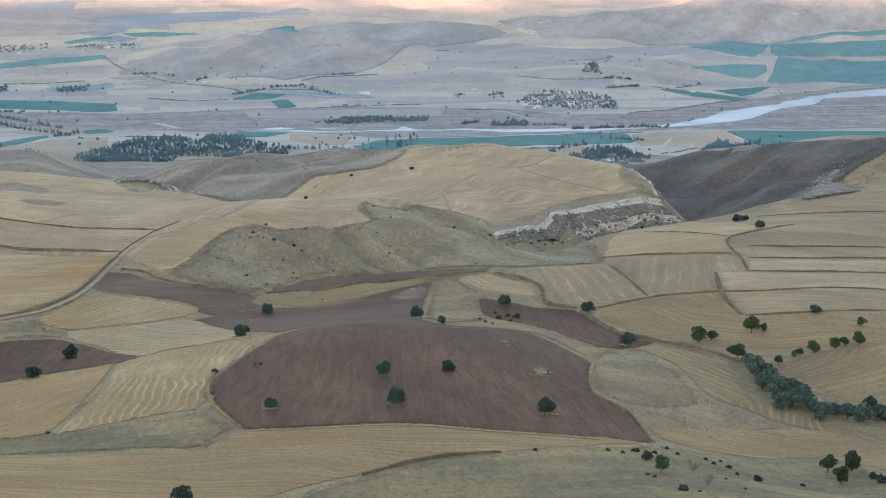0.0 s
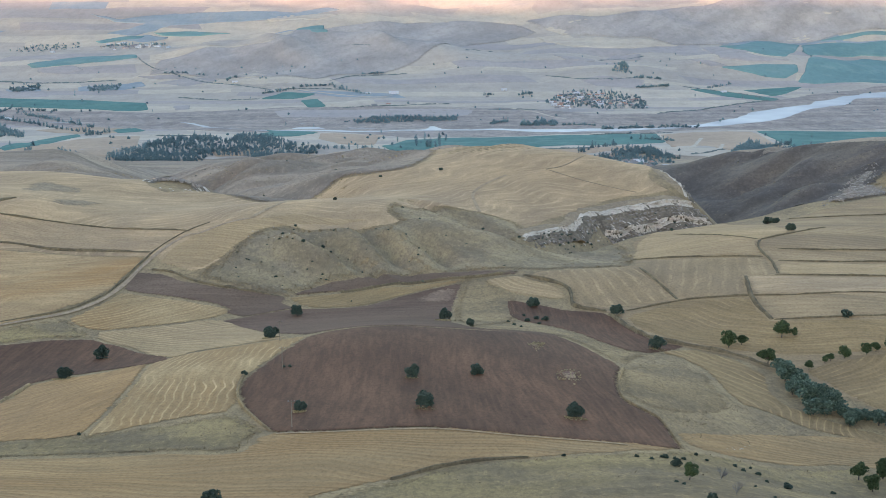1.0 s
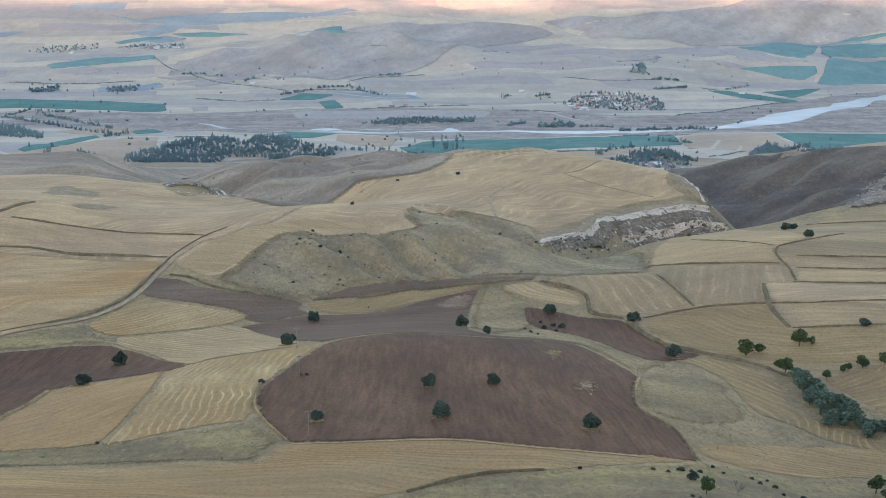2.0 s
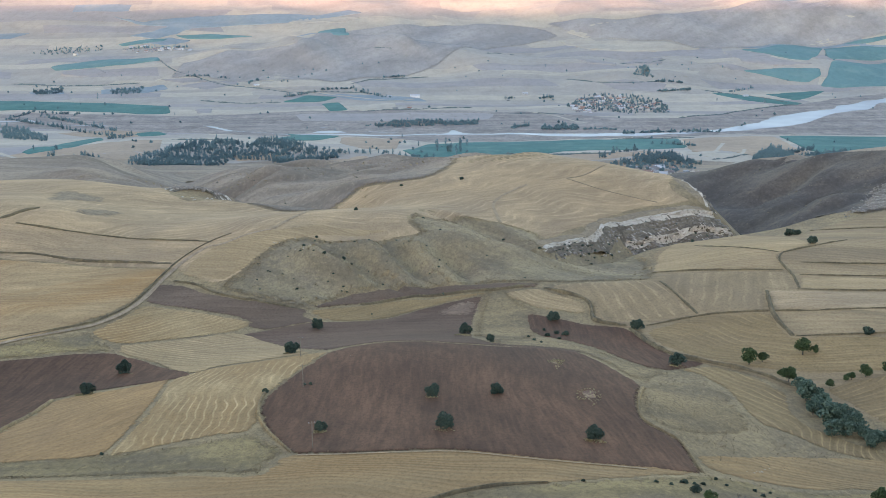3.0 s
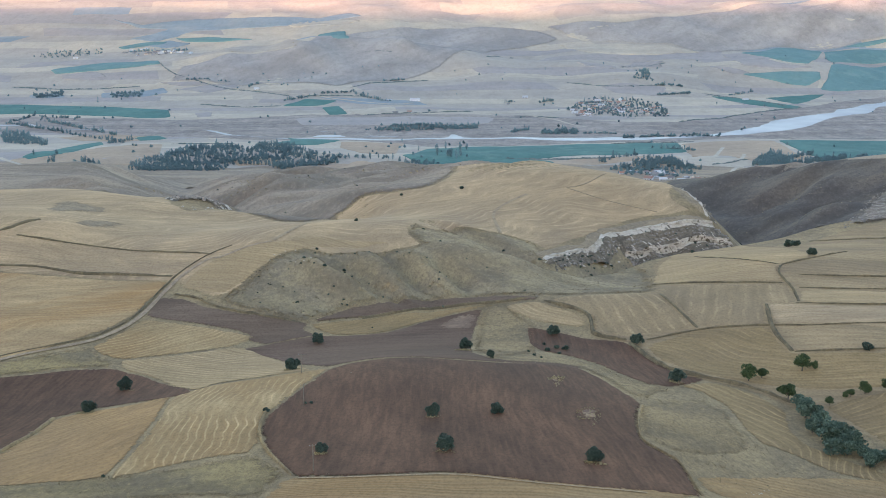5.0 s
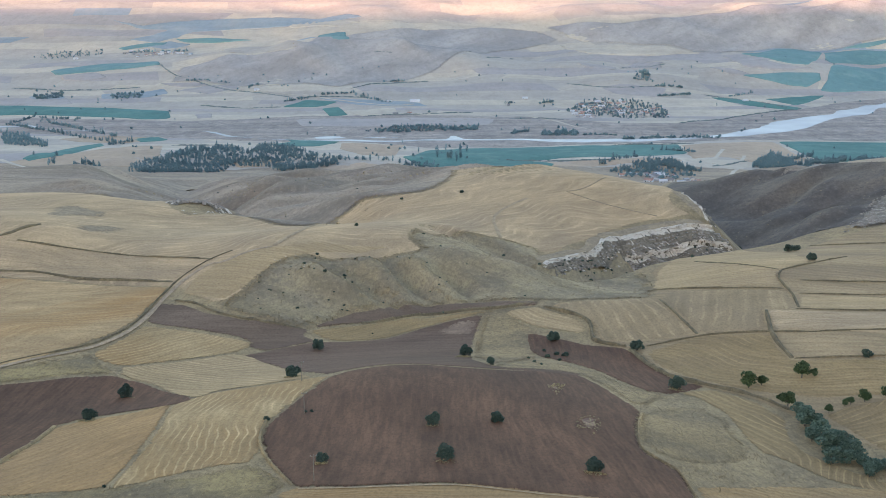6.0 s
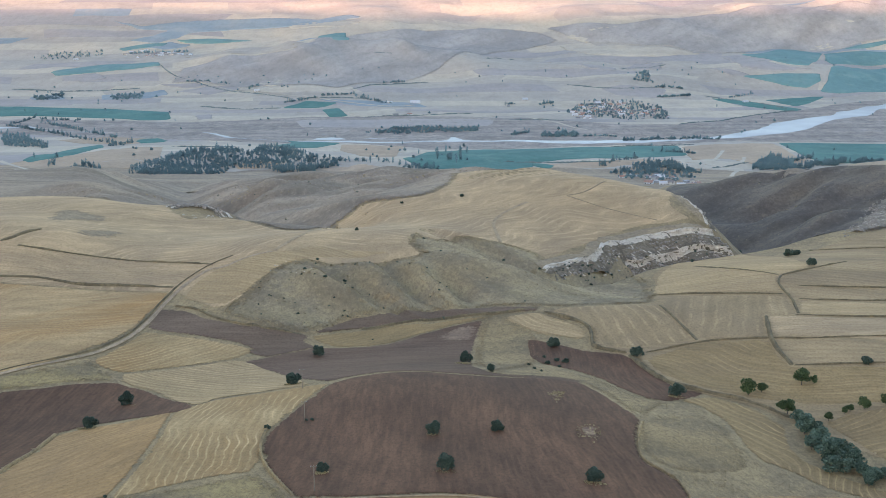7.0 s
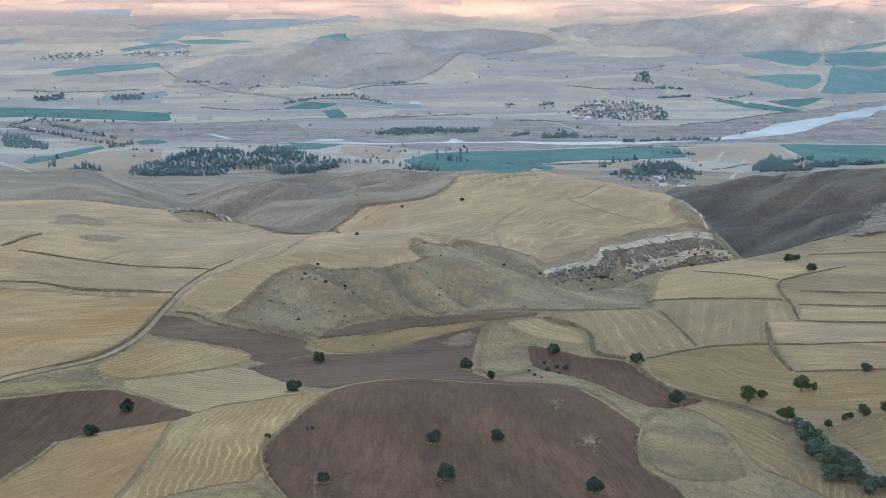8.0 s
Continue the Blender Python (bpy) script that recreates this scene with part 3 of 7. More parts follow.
# ---- fields, in plan ----
field("hillside", HILL_BEIGE, "low beige-brown slopes at the edge of the valley floor", [(-1400, 1500), (-900, 1480), (-500, 1600), (-100, 1500), (100, 1400), (180, 1150), (160, 1060), (196, 1000), (205, 1100), (232, 1400), (300, 1700), (500, 1750), (900, 1500), (1400, 1500), (1400, 2080), (1000, 2120), (600, 2050), (300, 2130), (0, 2060), (-300, 2130), (-600, 2050), (-900, 2110), (-1400, 2060)], 0.9, rim_lift=0.05)
field("hillside", HILL_GREY, "grey-brown grassy hillside with spurs and hollows", [(-165.4, 623.5), (-152.5, 619), (-136.7, 614.2), (-127.2, 609.8), (-106.2, 605.5), (-92.9, 602.5), (-80.2, 627.4), (-66.8, 642), (-46.5, 655.6), (-22.1, 662.1), (-0.4, 667.9), (27.6, 666.2), (40, 664.8), (58.6, 666.6), (88, 666.9), (89.2, 664.9), (97.7, 751.9), (90, 796), (84, 806), (62, 782), (40, 768), (37.1, 772.5), (34.4, 797.6), (27.4, 811.7), (16.2, 816.7), (6.1, 821.7), (-3.8, 820.6), (-14.2, 824.9), (-25.7, 827.5), (-35.7, 793.5), (-44.3, 796.7), (-50.6, 808.6), (-54, 775.6), (-43.1, 753.9), (-54.5, 742.2), (-67.3, 730.2), (-79.1, 713.1), (-95.2, 708.9), (-110.2, 709.4), (-119.5, 695), (-126.8, 680.7), (-132.7, 644.2), (-141.5, 620.9)], 0.45)
field("hillside", HILL_DARK, "dark brown scrubby valley side with rounded ribs", [(206, 925), (200, 1040), (186, 1120), (165, 1200), (145, 1300), (200, 1440), (330, 1440), (440, 1380), (450, 1200), (400, 1100), (345, 1045), (300, 965), (262, 900), (235, 872), (215, 885)], 1.3, rim_lift=0.05)
field("hillside", HILL_BEIGE, "pale grassy crest above the dark valley side", [(235, 1330), (330, 1318), (440, 1260), (445, 1150), (390, 1135), (345, 1165), (318, 1225), (262, 1275)], 1.7, fray=26)
field("hillside", HILL_MAUVE, "mauve-brown bare slopes falling towards the river valley", [(-197, 926), (-176, 897.7), (-151, 873.8), (-129.4, 865.8), (-124.2, 886.6), (-119.1, 945.5), (-111.4, 948), (-104.4, 973.8), (-76.4, 962.3), (-54.5, 967.3), (-44.1, 983.7), (-34.1, 1023.6), (-28, 1142), (0, 1158), (60, 1150), (112, 1108), (150, 1200), (150, 1400), (200, 1650), (130, 1900), (-60, 1900), (-300, 1900), (-480, 1700), (-420, 1450), (-300, 1180), (-250, 1060), (-222, 985)], 0.9, rim_lift=0.05)
field("hillside", HILL_MAUVE, "mauve-brown bare slopes beyond the plateau edge", [(-225, 990), (-285, 1180), (-405, 1450), (-465, 1700), (-900, 1850), (-1100, 1500), (-700, 1100), (-500, 1060), (-350, 1075), (-300, 1000)], 0.7, rim_lift=0.05)
field("hillside", HILL_GREY, "steep grey scrubby side of a rocky gorge", [(20, 752), (45, 750), (66, 762), (95, 793), (150, 835), (200, 868), (238, 900), (220, 965), (208, 1080), (172, 1080), (165, 1000), (178, 940), (172, 928), (137, 908), (114, 893), (90, 872), (78, 864), (70, 836), (56, 814), (44, 796), (32, 774)], 0.25)
field("hillside", KNOLL, "dry olive knoll with faint mowing marks", [(55.3, 436.5), (67.9, 463), (82.6, 472.2), (89.7, 451), (89.7, 414.4), (83.9, 390.6), (66.8, 377.3), (55.3, 372.9), (50.8, 379.4), (49, 390.7), (51.7, 416.6)], 0.22, 3.0, rim_lift=-0.15)
field("hillside", KNOLL, "stony grey-green knoll between ploughed fields", [(-4.9, 643.5), (8.8, 649.9), (14.5, 629.5), (22.8, 614.8), (22.7, 570.7), (19.2, 546.8), (-0.2, 517.6), (-7.8, 536.7), (-8.9, 578.5), (-7.5, 613.1)], 0.24)
field("hillside", KNOLL, "dry grassy verge along the ploughed field", [(0.1, 519.1), (18.1, 549.3), (33, 538.1), (46.9, 523.7), (56.7, 500.1), (71.9, 482.9), (60.2, 453.8), (55.8, 440.3), (51.6, 457.2), (45.7, 487.6), (38.1, 510.1), (28, 514.9), (12, 504.1), (0.1, 497.5)], 0.26)
field("hillside", KNOLL_GREY, "grey-olive dry grassy knoll with sparse weeds", [(-37.1, 251.2), (-29.2, 269.1), (-19.4, 278.5), (-11.6, 287.2), (-5.5, 292.9), (2.3, 298), (15.4, 299.9), (25.7, 302.7), (38.1, 308.9), (51.8, 320.2), (59.7, 329.7), (73.4, 333.9), (83.5, 335.4), (98.2, 341.1), (111.5, 346.8), (120.1, 337.5), (125.4, 317.1), (77, 192.3), (-30.8, 206.8)], 0.2)
field("hillside", KNOLL_GREY, "grey-green rough grass strip between fields", [(-146.4, 322.5), (-124.5, 330.5), (-111.8, 335.7), (-109.6, 336.3), (-99, 341.8), (-87.6, 349.1), (-77.1, 355.1), (-71.5, 357.2), (-65.2, 345.9), (-57.4, 332.9), (-60.3, 327.2), (-60.3, 316.7), (-61.8, 310), (-67.7, 310), (-82.2, 313.8), (-98.7, 308.7), (-114.9, 304), (-135.8, 298.3)], 0.2)
field("hillside", KNOLL_GREY, "rough grassy hollow beside the dirt track", [(-227, 471.1), (-207.7, 498.1), (-197.6, 510.1), (-185.6, 525.8), (-179.8, 531.3), (-171.8, 521.8), (-161.5, 508.4), (-177.1, 500), (-189.5, 487.7), (-200.3, 479.3), (-223.7, 463.9)], 0.2)
field("hillside", PATCH, "rough grassy patch on the straw plateau", [(-261.7, 735), (-266.2, 762), (-257.3, 784.1), (-243.2, 818), (-235.5, 797.7), (-231.9, 754.2), (-240.4, 741.7), (-248.9, 736)], 0.3, 2.5, fray=13)
field("hillside", PATCH, "rough grassy patch on the straw plateau", [(-297, 782.2), (-310.2, 850.3), (-303, 876.6), (-284.9, 858.5), (-260.5, 846.5), (-259.3, 826.7), (-273.3, 810.4), (-279, 772.8)], 0.3, 2.5, fray=13)
field("hillside", FAR_HILL_HAZED, "broad scrubby hill beyond the river", [(-921, 3541), (-927, 3702), (-813, 3807), (-611, 3842), (-491, 4320), (-304, 4418), (-49, 4510), (150, 4452), (223, 4314), (163, 4263), (-7, 4134), (-158, 3763), (-250, 3621), (-372, 3538), (-428, 3464), (-558, 3490), (-670, 3495), (-786, 3514)], 2.0, rim_lift=1.1, fray=12)
field("hillside", FAR_HILL_HAZED, "scrubby upland with gullies beyond the irrigated fields", [(171, 4493), (444, 4439), (749, 4527), (1049, 4548), (1343, 4427), (1758, 4769), (1585, 4269), (1285, 4208), (1125, 4135), (969, 4163), (753, 4078), (645, 4082), (565, 4157), (423, 4216), (314, 4254), (243, 4345)], 2.0, rim_lift=1.1, fray=12)
field("stubble_field", straw("hill", 41, 9, 11, 0.6), "pale straw-coloured stubble covering the rounded hilltop and plateau", [(-306.6, 651.9), (-267.9, 649.5), (-218.6, 650.6), (-171.3, 647.1), (-158.5, 632.1), (-141.5, 620.9), (-132.7, 644.2), (-126.8, 680.7), (-119.5, 695), (-110.2, 709.4), (-95.2, 708.9), (-79.1, 713.1), (-67.3, 730.2), (-54.5, 742.2), (-43.1, 753.9), (-54, 775.6), (-50.6, 808.6), (-44.3, 796.7), (-35.7, 793.5), (-25.7, 827.5), (-14.2, 824.9), (-3.8, 820.6), (6.1, 821.7), (16.2, 816.7), (27.4, 811.7), (34.4, 797.6), (42.5, 812.8), (53.3, 836.4), (70.7, 862), (82.3, 881.9), (94.1, 898.6), (103.4, 908.8), (116.9, 918.1), (134.7, 925.6), (151.8, 940.8), (144.1, 948.1), (139.6, 962.7), (139.4, 977.6), (150, 1020), (132, 1065), (105, 1100), (55, 1140), (0, 1150), (-28, 1135), (-34.1, 1023.6), (-44.1, 983.7), (-54.5, 967.3), (-76.4, 962.3), (-104.4, 973.8), (-111.4, 948), (-119.1, 945.5), (-124.2, 886.6), (-129.4, 865.8), (-151, 873.8), (-176, 897.7), (-197, 926), (-207.8, 908.8), (-216.2, 890.8), (-223.6, 886.9), (-234.9, 902.1), (-246.8, 928.4), (-262, 962), (-300, 985), (-345, 1060), (-480, 1040), (-520, 800)], 0.15)
field("stubble_field", straw("grey", 114, 6, 5, 0.3), "greyish straw stubble with long strips on a broad slope", [(31.8, 656.5), (40, 664.8), (88, 666.9), (100, 748.3), (99.3, 771.6), (157.7, 905.3), (172.1, 836.5), (193.3, 797.5), (214.5, 824.2), (245, 854.6), (279.2, 881.4), (326.4, 850.5), (420, 800), (420, 430), (144.2, 388.9), (138.2, 418), (130.2, 437.3), (120.8, 448.6), (115.8, 463), (105.2, 485.7), (92, 501), (80.1, 515.6), (72.1, 548), (68.4, 571.9), (49.8, 591.1), (51.1, 619.8), (38.7, 641.6)], 0.15)
field("stubble_field", straw("front", 84, 3.4, 16, 0.32), "broad ochre stubble strip with faint mowing lines", [(-134.5, 295.4), (-113.8, 301.1), (-98, 306.2), (-81.6, 311.6), (-65.7, 307.4), (-60.7, 308.4), (-59.7, 315.2), (-59.8, 324.4), (-54.3, 329), (-38.1, 326.3), (-25.6, 326.7), (-13.2, 329), (-0.6, 331.4), (10.5, 330.2), (18.3, 328.6), (34, 327.5), (50, 328.8), (58.1, 329.6), (51.9, 321), (38.2, 309.7), (25.8, 303.4), (15.4, 300.5), (2.3, 298.5), (-6.2, 293.4), (-13, 287.1), (-19.4, 279.5), (-29.3, 270.6), (-36, 261.1), (-40.9, 244.4), (-48, 202.7), (-88.3, 190.9)], 0.15)
field("stubble_field", straw("front", 84, 3.4, 16, 0.32), "ochre stubble beside the scattered shrubs, mown in curves", [(60.4, 350.6), (71.9, 360), (92.9, 375.1), (113, 382.4), (131, 381.1), (154, 370.3), (151.6, 343.5), (136.3, 307.2), (127.6, 323.1), (124, 334.9), (119.2, 344.9), (108.8, 349.1), (93.4, 341.8), (82.6, 338.6), (73.9, 336.5), (65.6, 335.6), (62.2, 339.8)], 0.15)
field("ploughed_field", SOIL, "large dark brown ploughed field with fine furrows and scattered trees", [(-64.6, 474.7), (-57.7, 487.5), (-44.7, 497.9), (-30.6, 500.2), (-16.3, 494.3), (0.1, 493.5), (14.3, 502.4), (27.8, 510.8), (38.4, 508.7), (45.8, 484.7), (51.9, 456.2), (55.6, 439), (52, 420.5), (49.5, 402.2), (48.5, 388.9), (49.2, 378.4), (54.2, 370.8), (58.1, 364), (59, 348.8), (59.2, 336), (59.1, 329.1), (51.8, 325.5), (40.5, 322.2), (29.6, 321.2), (12.7, 323.5), (-2.9, 328.5), (-13.4, 330), (-26.7, 327.8), (-42.5, 326.9), (-55.6, 329.3), (-60.7, 339.9), (-67.5, 356.5), (-72.7, 370.5), (-76, 383.6), (-76.5, 397.1), (-74.9, 412.3), (-72, 431.7), (-68.5, 450.2)], 0.3)
field("ploughed_field", SOIL_RED, "reddish brown ploughed field below a dusty bare patch", [(-120.1, 546.6), (-106.9, 560.6), (-95.4, 573), (-85.9, 583.6), (-75.1, 585.4), (-61.7, 590.9), (-51.2, 599.1), (-38.2, 618.3), (-24.2, 634), (-4.9, 644.5), (-6.2, 628.5), (-8.2, 607.5), (-9.5, 578.4), (-8.2, 529.1), (0.3, 507.5), (28, 518), (38.8, 521.6), (39.6, 508.6), (14.1, 501.9), (-0.2, 496), (-16.7, 496.8), (-31.1, 501.9), (-45.5, 502), (-58.6, 490.8), (-65.9, 480.6), (-81.4, 500.7), (-98.9, 531.1), (-111.9, 545.5)], 0.2)
field("ploughed_field", SOIL_GREY, "dull brown ploughed field beside the dirt track", [(-172, 619.1), (-158.3, 618.2), (-147.2, 608.6), (-129.2, 605.5), (-106, 604.1), (-92, 602.8), (-92.7, 591.6), (-85.9, 583.6), (-95.4, 573), (-106.9, 560.6), (-116, 566.5), (-116.4, 575.4), (-124.3, 580.7), (-141.6, 583.4), (-155.7, 584.4), (-169.7, 586.7), (-171.7, 598.1)], 0.22)
field("ploughed_field", SOIL_GREY, "narrow reddish ploughed strip at the foot of the grey hill", [(-93, 603.3), (-87, 616.4), (-80.3, 628.2), (-73.7, 635.9), (-66.8, 642), (-59.7, 646.7), (-52.5, 653.1), (-46.5, 655.6), (-40.6, 660.5), (-34.6, 662.6), (-28.3, 662.3), (-22.1, 662.1), (-14.3, 662.2), (-6.6, 666.6), (2.8, 668.5), (15.2, 666.2), (27.6, 666.2), (24.9, 657.5), (14.9, 656), (8.8, 655.1), (1.2, 654.3), (-6.5, 652.1), (-14.1, 649.8), (-21.7, 648.7), (-29.1, 646.8), (-36.6, 644.3), (-43.9, 639.2), (-51.2, 635.3), (-58.2, 630.5), (-65.2, 625), (-78.6, 614.9), (-89.1, 605.9)], 0.6)
field("ploughed_field", SOIL, "dark ploughed wedge along the stream hedge", [(11.3, 604.5), (21.3, 606.9), (33.5, 596.2), (46.6, 584.8), (62.4, 579), (68.9, 565.6), (74.3, 535.8), (81, 513.4), (90.8, 508), (87.5, 501.9), (72.6, 488.2), (64.6, 488.8), (54.9, 506.2), (47.3, 528.5), (35.9, 544.3), (23.5, 553.7), (18.2, 567.1), (15.2, 584.4)], 0.22)
field("ploughed_field", SOIL, "dark brown ploughed triangle with two round trees", [(-222.3, 460.8), (-199.8, 477.8), (-188.9, 486.2), (-176.6, 498.5), (-162.1, 506.4), (-148, 499.3), (-121.1, 469.2), (-113.3, 451.9), (-122.1, 446.9), (-136.5, 444), (-151.3, 436.3), (-158.8, 424.3), (-156.3, 399.4), (-156.9, 370.6), (-154.2, 313.7)], 0.22)
field("stubble_field", straw("rows", -4, 2.9, 15, 1.0), "pale stubble with wavy light rows of cut straw", [(-121.6, 451.8), (-109.2, 466.8), (-89.3, 468.9), (-70, 476.2), (-64.8, 476.3), (-69.9, 445.4), (-73.9, 418.4), (-77, 404.2), (-76.5, 386.3), (-73.7, 369.3), (-74.4, 358.9), (-84.4, 356.4), (-96.2, 348.2), (-103.8, 339.1), (-108.7, 333.3), (-111.1, 337.2), (-112.2, 361.8), (-113.2, 391.6)], 0.22)
field("stubble_field", straw("ochre", 16, 3, 5, 0.35), "golden ochre stubble field edged by a pale path", [(-158, 422.2), (-150.2, 432.8), (-135.2, 439.7), (-122.4, 452.5), (-114.5, 395), (-113.1, 363.8), (-111.6, 337.2), (-116.5, 331.9), (-129.6, 327.4), (-137.9, 323.8), (-154.2, 313.7), (-152.4, 310), (-156.2, 368.8), (-155.6, 397.3)], 0.2)
field("stubble_field", straw("rows", 32, 3, 12, 1.0), "golden stubble with curved mowing lines beside the track", [(-180.3, 532.8), (-175.2, 549.9), (-169.4, 581.8), (-156.8, 581.1), (-137.1, 579.4), (-117.1, 575.3), (-114, 569.5), (-118.9, 557.4), (-138.6, 539.8), (-151.4, 529.8), (-163.3, 520.3), (-172.7, 523.1)], 0.22)
field("stubble_field", straw("pale", 121, 3.4, 5, 1.0), "pale stubble with close parallel mowing lines", [(-159.9, 507.2), (-162.9, 518.7), (-150.9, 528.1), (-138.1, 538), (-118.5, 555.5), (-109.1, 548.1), (-84.4, 508.7), (-74.1, 480.6), (-70.3, 477.9), (-89.9, 472.5), (-110, 470.5), (-114.5, 457), (-142.2, 496)], 0.24)
field("stubble_field", straw("burnt", 58, 6, 14, 0.45), "stubble slope with rusty orange bands and swirling mowing lines", [(-305.4, 649.2), (-267.9, 649.5), (-243.1, 649.4), (-218, 648.5), (-174.7, 648.4), (-172.7, 628.7), (-175.8, 613.6), (-175.5, 603.8), (-175.9, 584.5), (-180.1, 563.2), (-187.2, 543.1), (-200.2, 514.2), (-208.7, 497.8), (-224.7, 468.3)], 0.25)
field("stubble_field", straw("hill", 95, 3.5, 3, 0.35), "long straw-coloured strip between two grassy banks", [(-332.8, 712.2), (-288.9, 705), (-265.1, 703.8), (-223.4, 708.5), (-188.8, 704), (-157.6, 691.2), (-165.7, 669.6), (-174.5, 660.2), (-194.5, 663.9), (-222.2, 661.8), (-249.2, 666.8), (-273.5, 663.8), (-312.9, 666.3)], 0.25)
field("stubble_field", straw("pale", 94, 4, 3, 0.3), "pale stubble strip between the dirt track and the grey hill", [(-165, 636.4), (-163.9, 661.5), (-156.4, 685.6), (-145.5, 704.3), (-124.7, 719.2), (-107.4, 739.6), (-87, 742.6), (-60.1, 754), (-78.9, 731), (-103.9, 714.9), (-119.4, 696.5), (-124.9, 677.7), (-134.1, 642.5), (-139.6, 628.3), (-154.9, 629.7)], 0.25)
field("stubble_field", straw("lens", 56, 3.2, 5, 0.4), "light yellow stubble strip between ploughed fields", [(-92.1, 601), (-75.7, 614.4), (-51, 632.9), (-21.5, 645.4), (10.3, 652.7), (-6.4, 644.5), (-24.2, 635), (-38.2, 619.3), (-51.3, 600.4), (-61.8, 592), (-75.2, 586.5), (-84.3, 591.4)], 0.27)
field("stubble_field", straw("pale", 137, 4, 8, 0.8), "small golden stubble field with curved rows beside the stream bank", [(10.3, 650.7), (24.1, 654.4), (34.2, 641.4), (43.9, 630.1), (48.1, 618.5), (47.5, 606.1), (42.3, 604.9), (34.2, 610.6), (22.9, 616.7), (14.5, 630.5), (5.8, 643.5)], 0.27)
field("stubble_field", straw("grey", 175, 6.5, 3.5, 0.9), "striped stubble with slanting rows of straw", [(39.8, 662.2), (64.6, 664.4), (89, 663.5), (98.7, 591.4), (76.9, 588.4), (52.8, 588), (51.8, 610.8), (50.8, 624.3), (40.2, 641.2), (34.8, 653.8)], 0.3)
field("stubble_field", straw("grey", -168, 7, 4, 0.6), "greyish stubble with faint upright rows", [(91.4, 663.2), (99, 686.4), (130.7, 674.3), (160, 667.4), (158.1, 636), (152.5, 617), (139.5, 625.1), (131.7, 580.2), (101.6, 589.3)], 0.3)
field("stubble_field", straw("pale", 94, 4, 3, 0.3), "pale stubble along the top of the slope", [(91.7, 704.4), (105.2, 775.3), (156.9, 900.4), (170.5, 828.5), (188.7, 793.1), (190.5, 729.8), (166.8, 709.8), (161.8, 695.4), (161.1, 672.2), (132.2, 682)], 0.3)
field("stubble_field", straw("hill", 95, 3.5, 3, 0.35), "straw-coloured stubble strip with fine level lines", [(152.2, 615.7), (176.5, 606), (235.1, 614.5), (217.8, 566.9), (181, 559.2), (133.4, 579.3), (140.3, 621.9)], 0.3)
field("stubble_field", straw("pale", 94, 4, 3, 0.3), "pale level stubble strip between low banks", [(163.7, 654.7), (208.1, 647.4), (248.4, 651.5), (236.5, 618.1), (196.3, 609.1), (156.1, 620.2)], 0.3)
field("stubble_field", straw("lens", 132, 4, 8, 0.45), "yellowish stubble slope with mowing lines above the hedge", [(72.7, 570), (99.8, 586.3), (131.4, 576.3), (130.3, 547.6), (132.5, 532.6), (169.3, 520.2), (200.1, 518.3), (185.1, 476.2), (155.6, 480), (129.7, 483.2), (107.7, 497), (94, 511.8), (83, 526.3), (74.4, 546.2)], 0.3)
field("stubble_field", straw("lens", 60, 4, 7, 0.6), "ochre stubble corner with curved lines beside the willow hedge", [(128.8, 463.6), (139.2, 470), (155.4, 475.1), (186.1, 480.9), (150.2, 380.8), (142.3, 411.3), (137.5, 424.3), (134.8, 439), (130.2, 452.5)], 0.35)
field("stubble_field", straw("lens", 174, 3.6, 10, 0.9), "stubble with curved rows of straw sweeping round a dry knoll", [(75.8, 494.2), (92.5, 501), (105.6, 482.2), (113, 458.3), (108.7, 434.5), (109.4, 418.9), (116, 406.7), (129.7, 390.3), (142.7, 369.7), (138.8, 358.8), (124.9, 379.2), (109.7, 389.7), (100.3, 405.2), (93.3, 408.5), (91.1, 426.5), (90.4, 460.6), (84.4, 483.6)], 0.25)
field("bare_patch", DUST, "pale dusty bare soil on the crest of a field", [(-34.2, 609.2), (-21.2, 635.4), (-6.3, 639.3), (-4.2, 631.5), (-5.5, 615.5), (-9.4, 602.5), (-20.2, 604.2)], 0.4, 1.0, fray=8)
field("bare_patch", STONY, "pale stony patch with dry weeds in the ploughed field", [(29, 410.8), (34, 419.4), (37.9, 414), (37.1, 400.8), (33.5, 388.4), (32.8, 398.9), (28.9, 397.5)], 0.42, 1.0, fray=3)
field("bare_patch", STONY, "pale stony strip with dry weeds in the ploughed field", [(21.1, 468.3), (25.9, 475.4), (29.3, 475.6), (27.3, 461), (24.5, 448.9), (22.4, 462.5)], 0.42, 1.0, fray=3)
strip("dirt_track", TRACK, "pale dirt track with two wheel ruts winding over the hill", "track", [(-222.4, 463.2), (-214, 486.9), (-209.6, 499.9), (-200.2, 514.2), (-191.7, 525.7), (-181.4, 541.3), (-177.5, 554.5), (-174.4, 566.6), (-172.3, 583.9), (-171.7, 604.8), (-171.8, 624.9), (-171.1, 636.5), (-169.6, 652.8), (-166.7, 666.8), (-159.8, 686.4), (-153.8, 683.7), (-142.3, 704.5), (-129.4, 716.7)], 2.5, 0.0)
strip("dirt_track", TRACK_FAINT, "faint dirt track running up to the hilltop", "track", [(-129.4, 716.7), (-122.7, 748.7), (-117.9, 783.3), (-124.9, 885.7)], 3.0, 0.0)
strip("dirt_track", TRACK_FAINT, "faint winding track across the hilltop stubble", "track", [(5.3, 821.1), (2.3, 853.6), (-0.1, 879.5), (4, 901.6), (13.8, 925.5), (27.1, 948.3)], 2.6, 0.0)
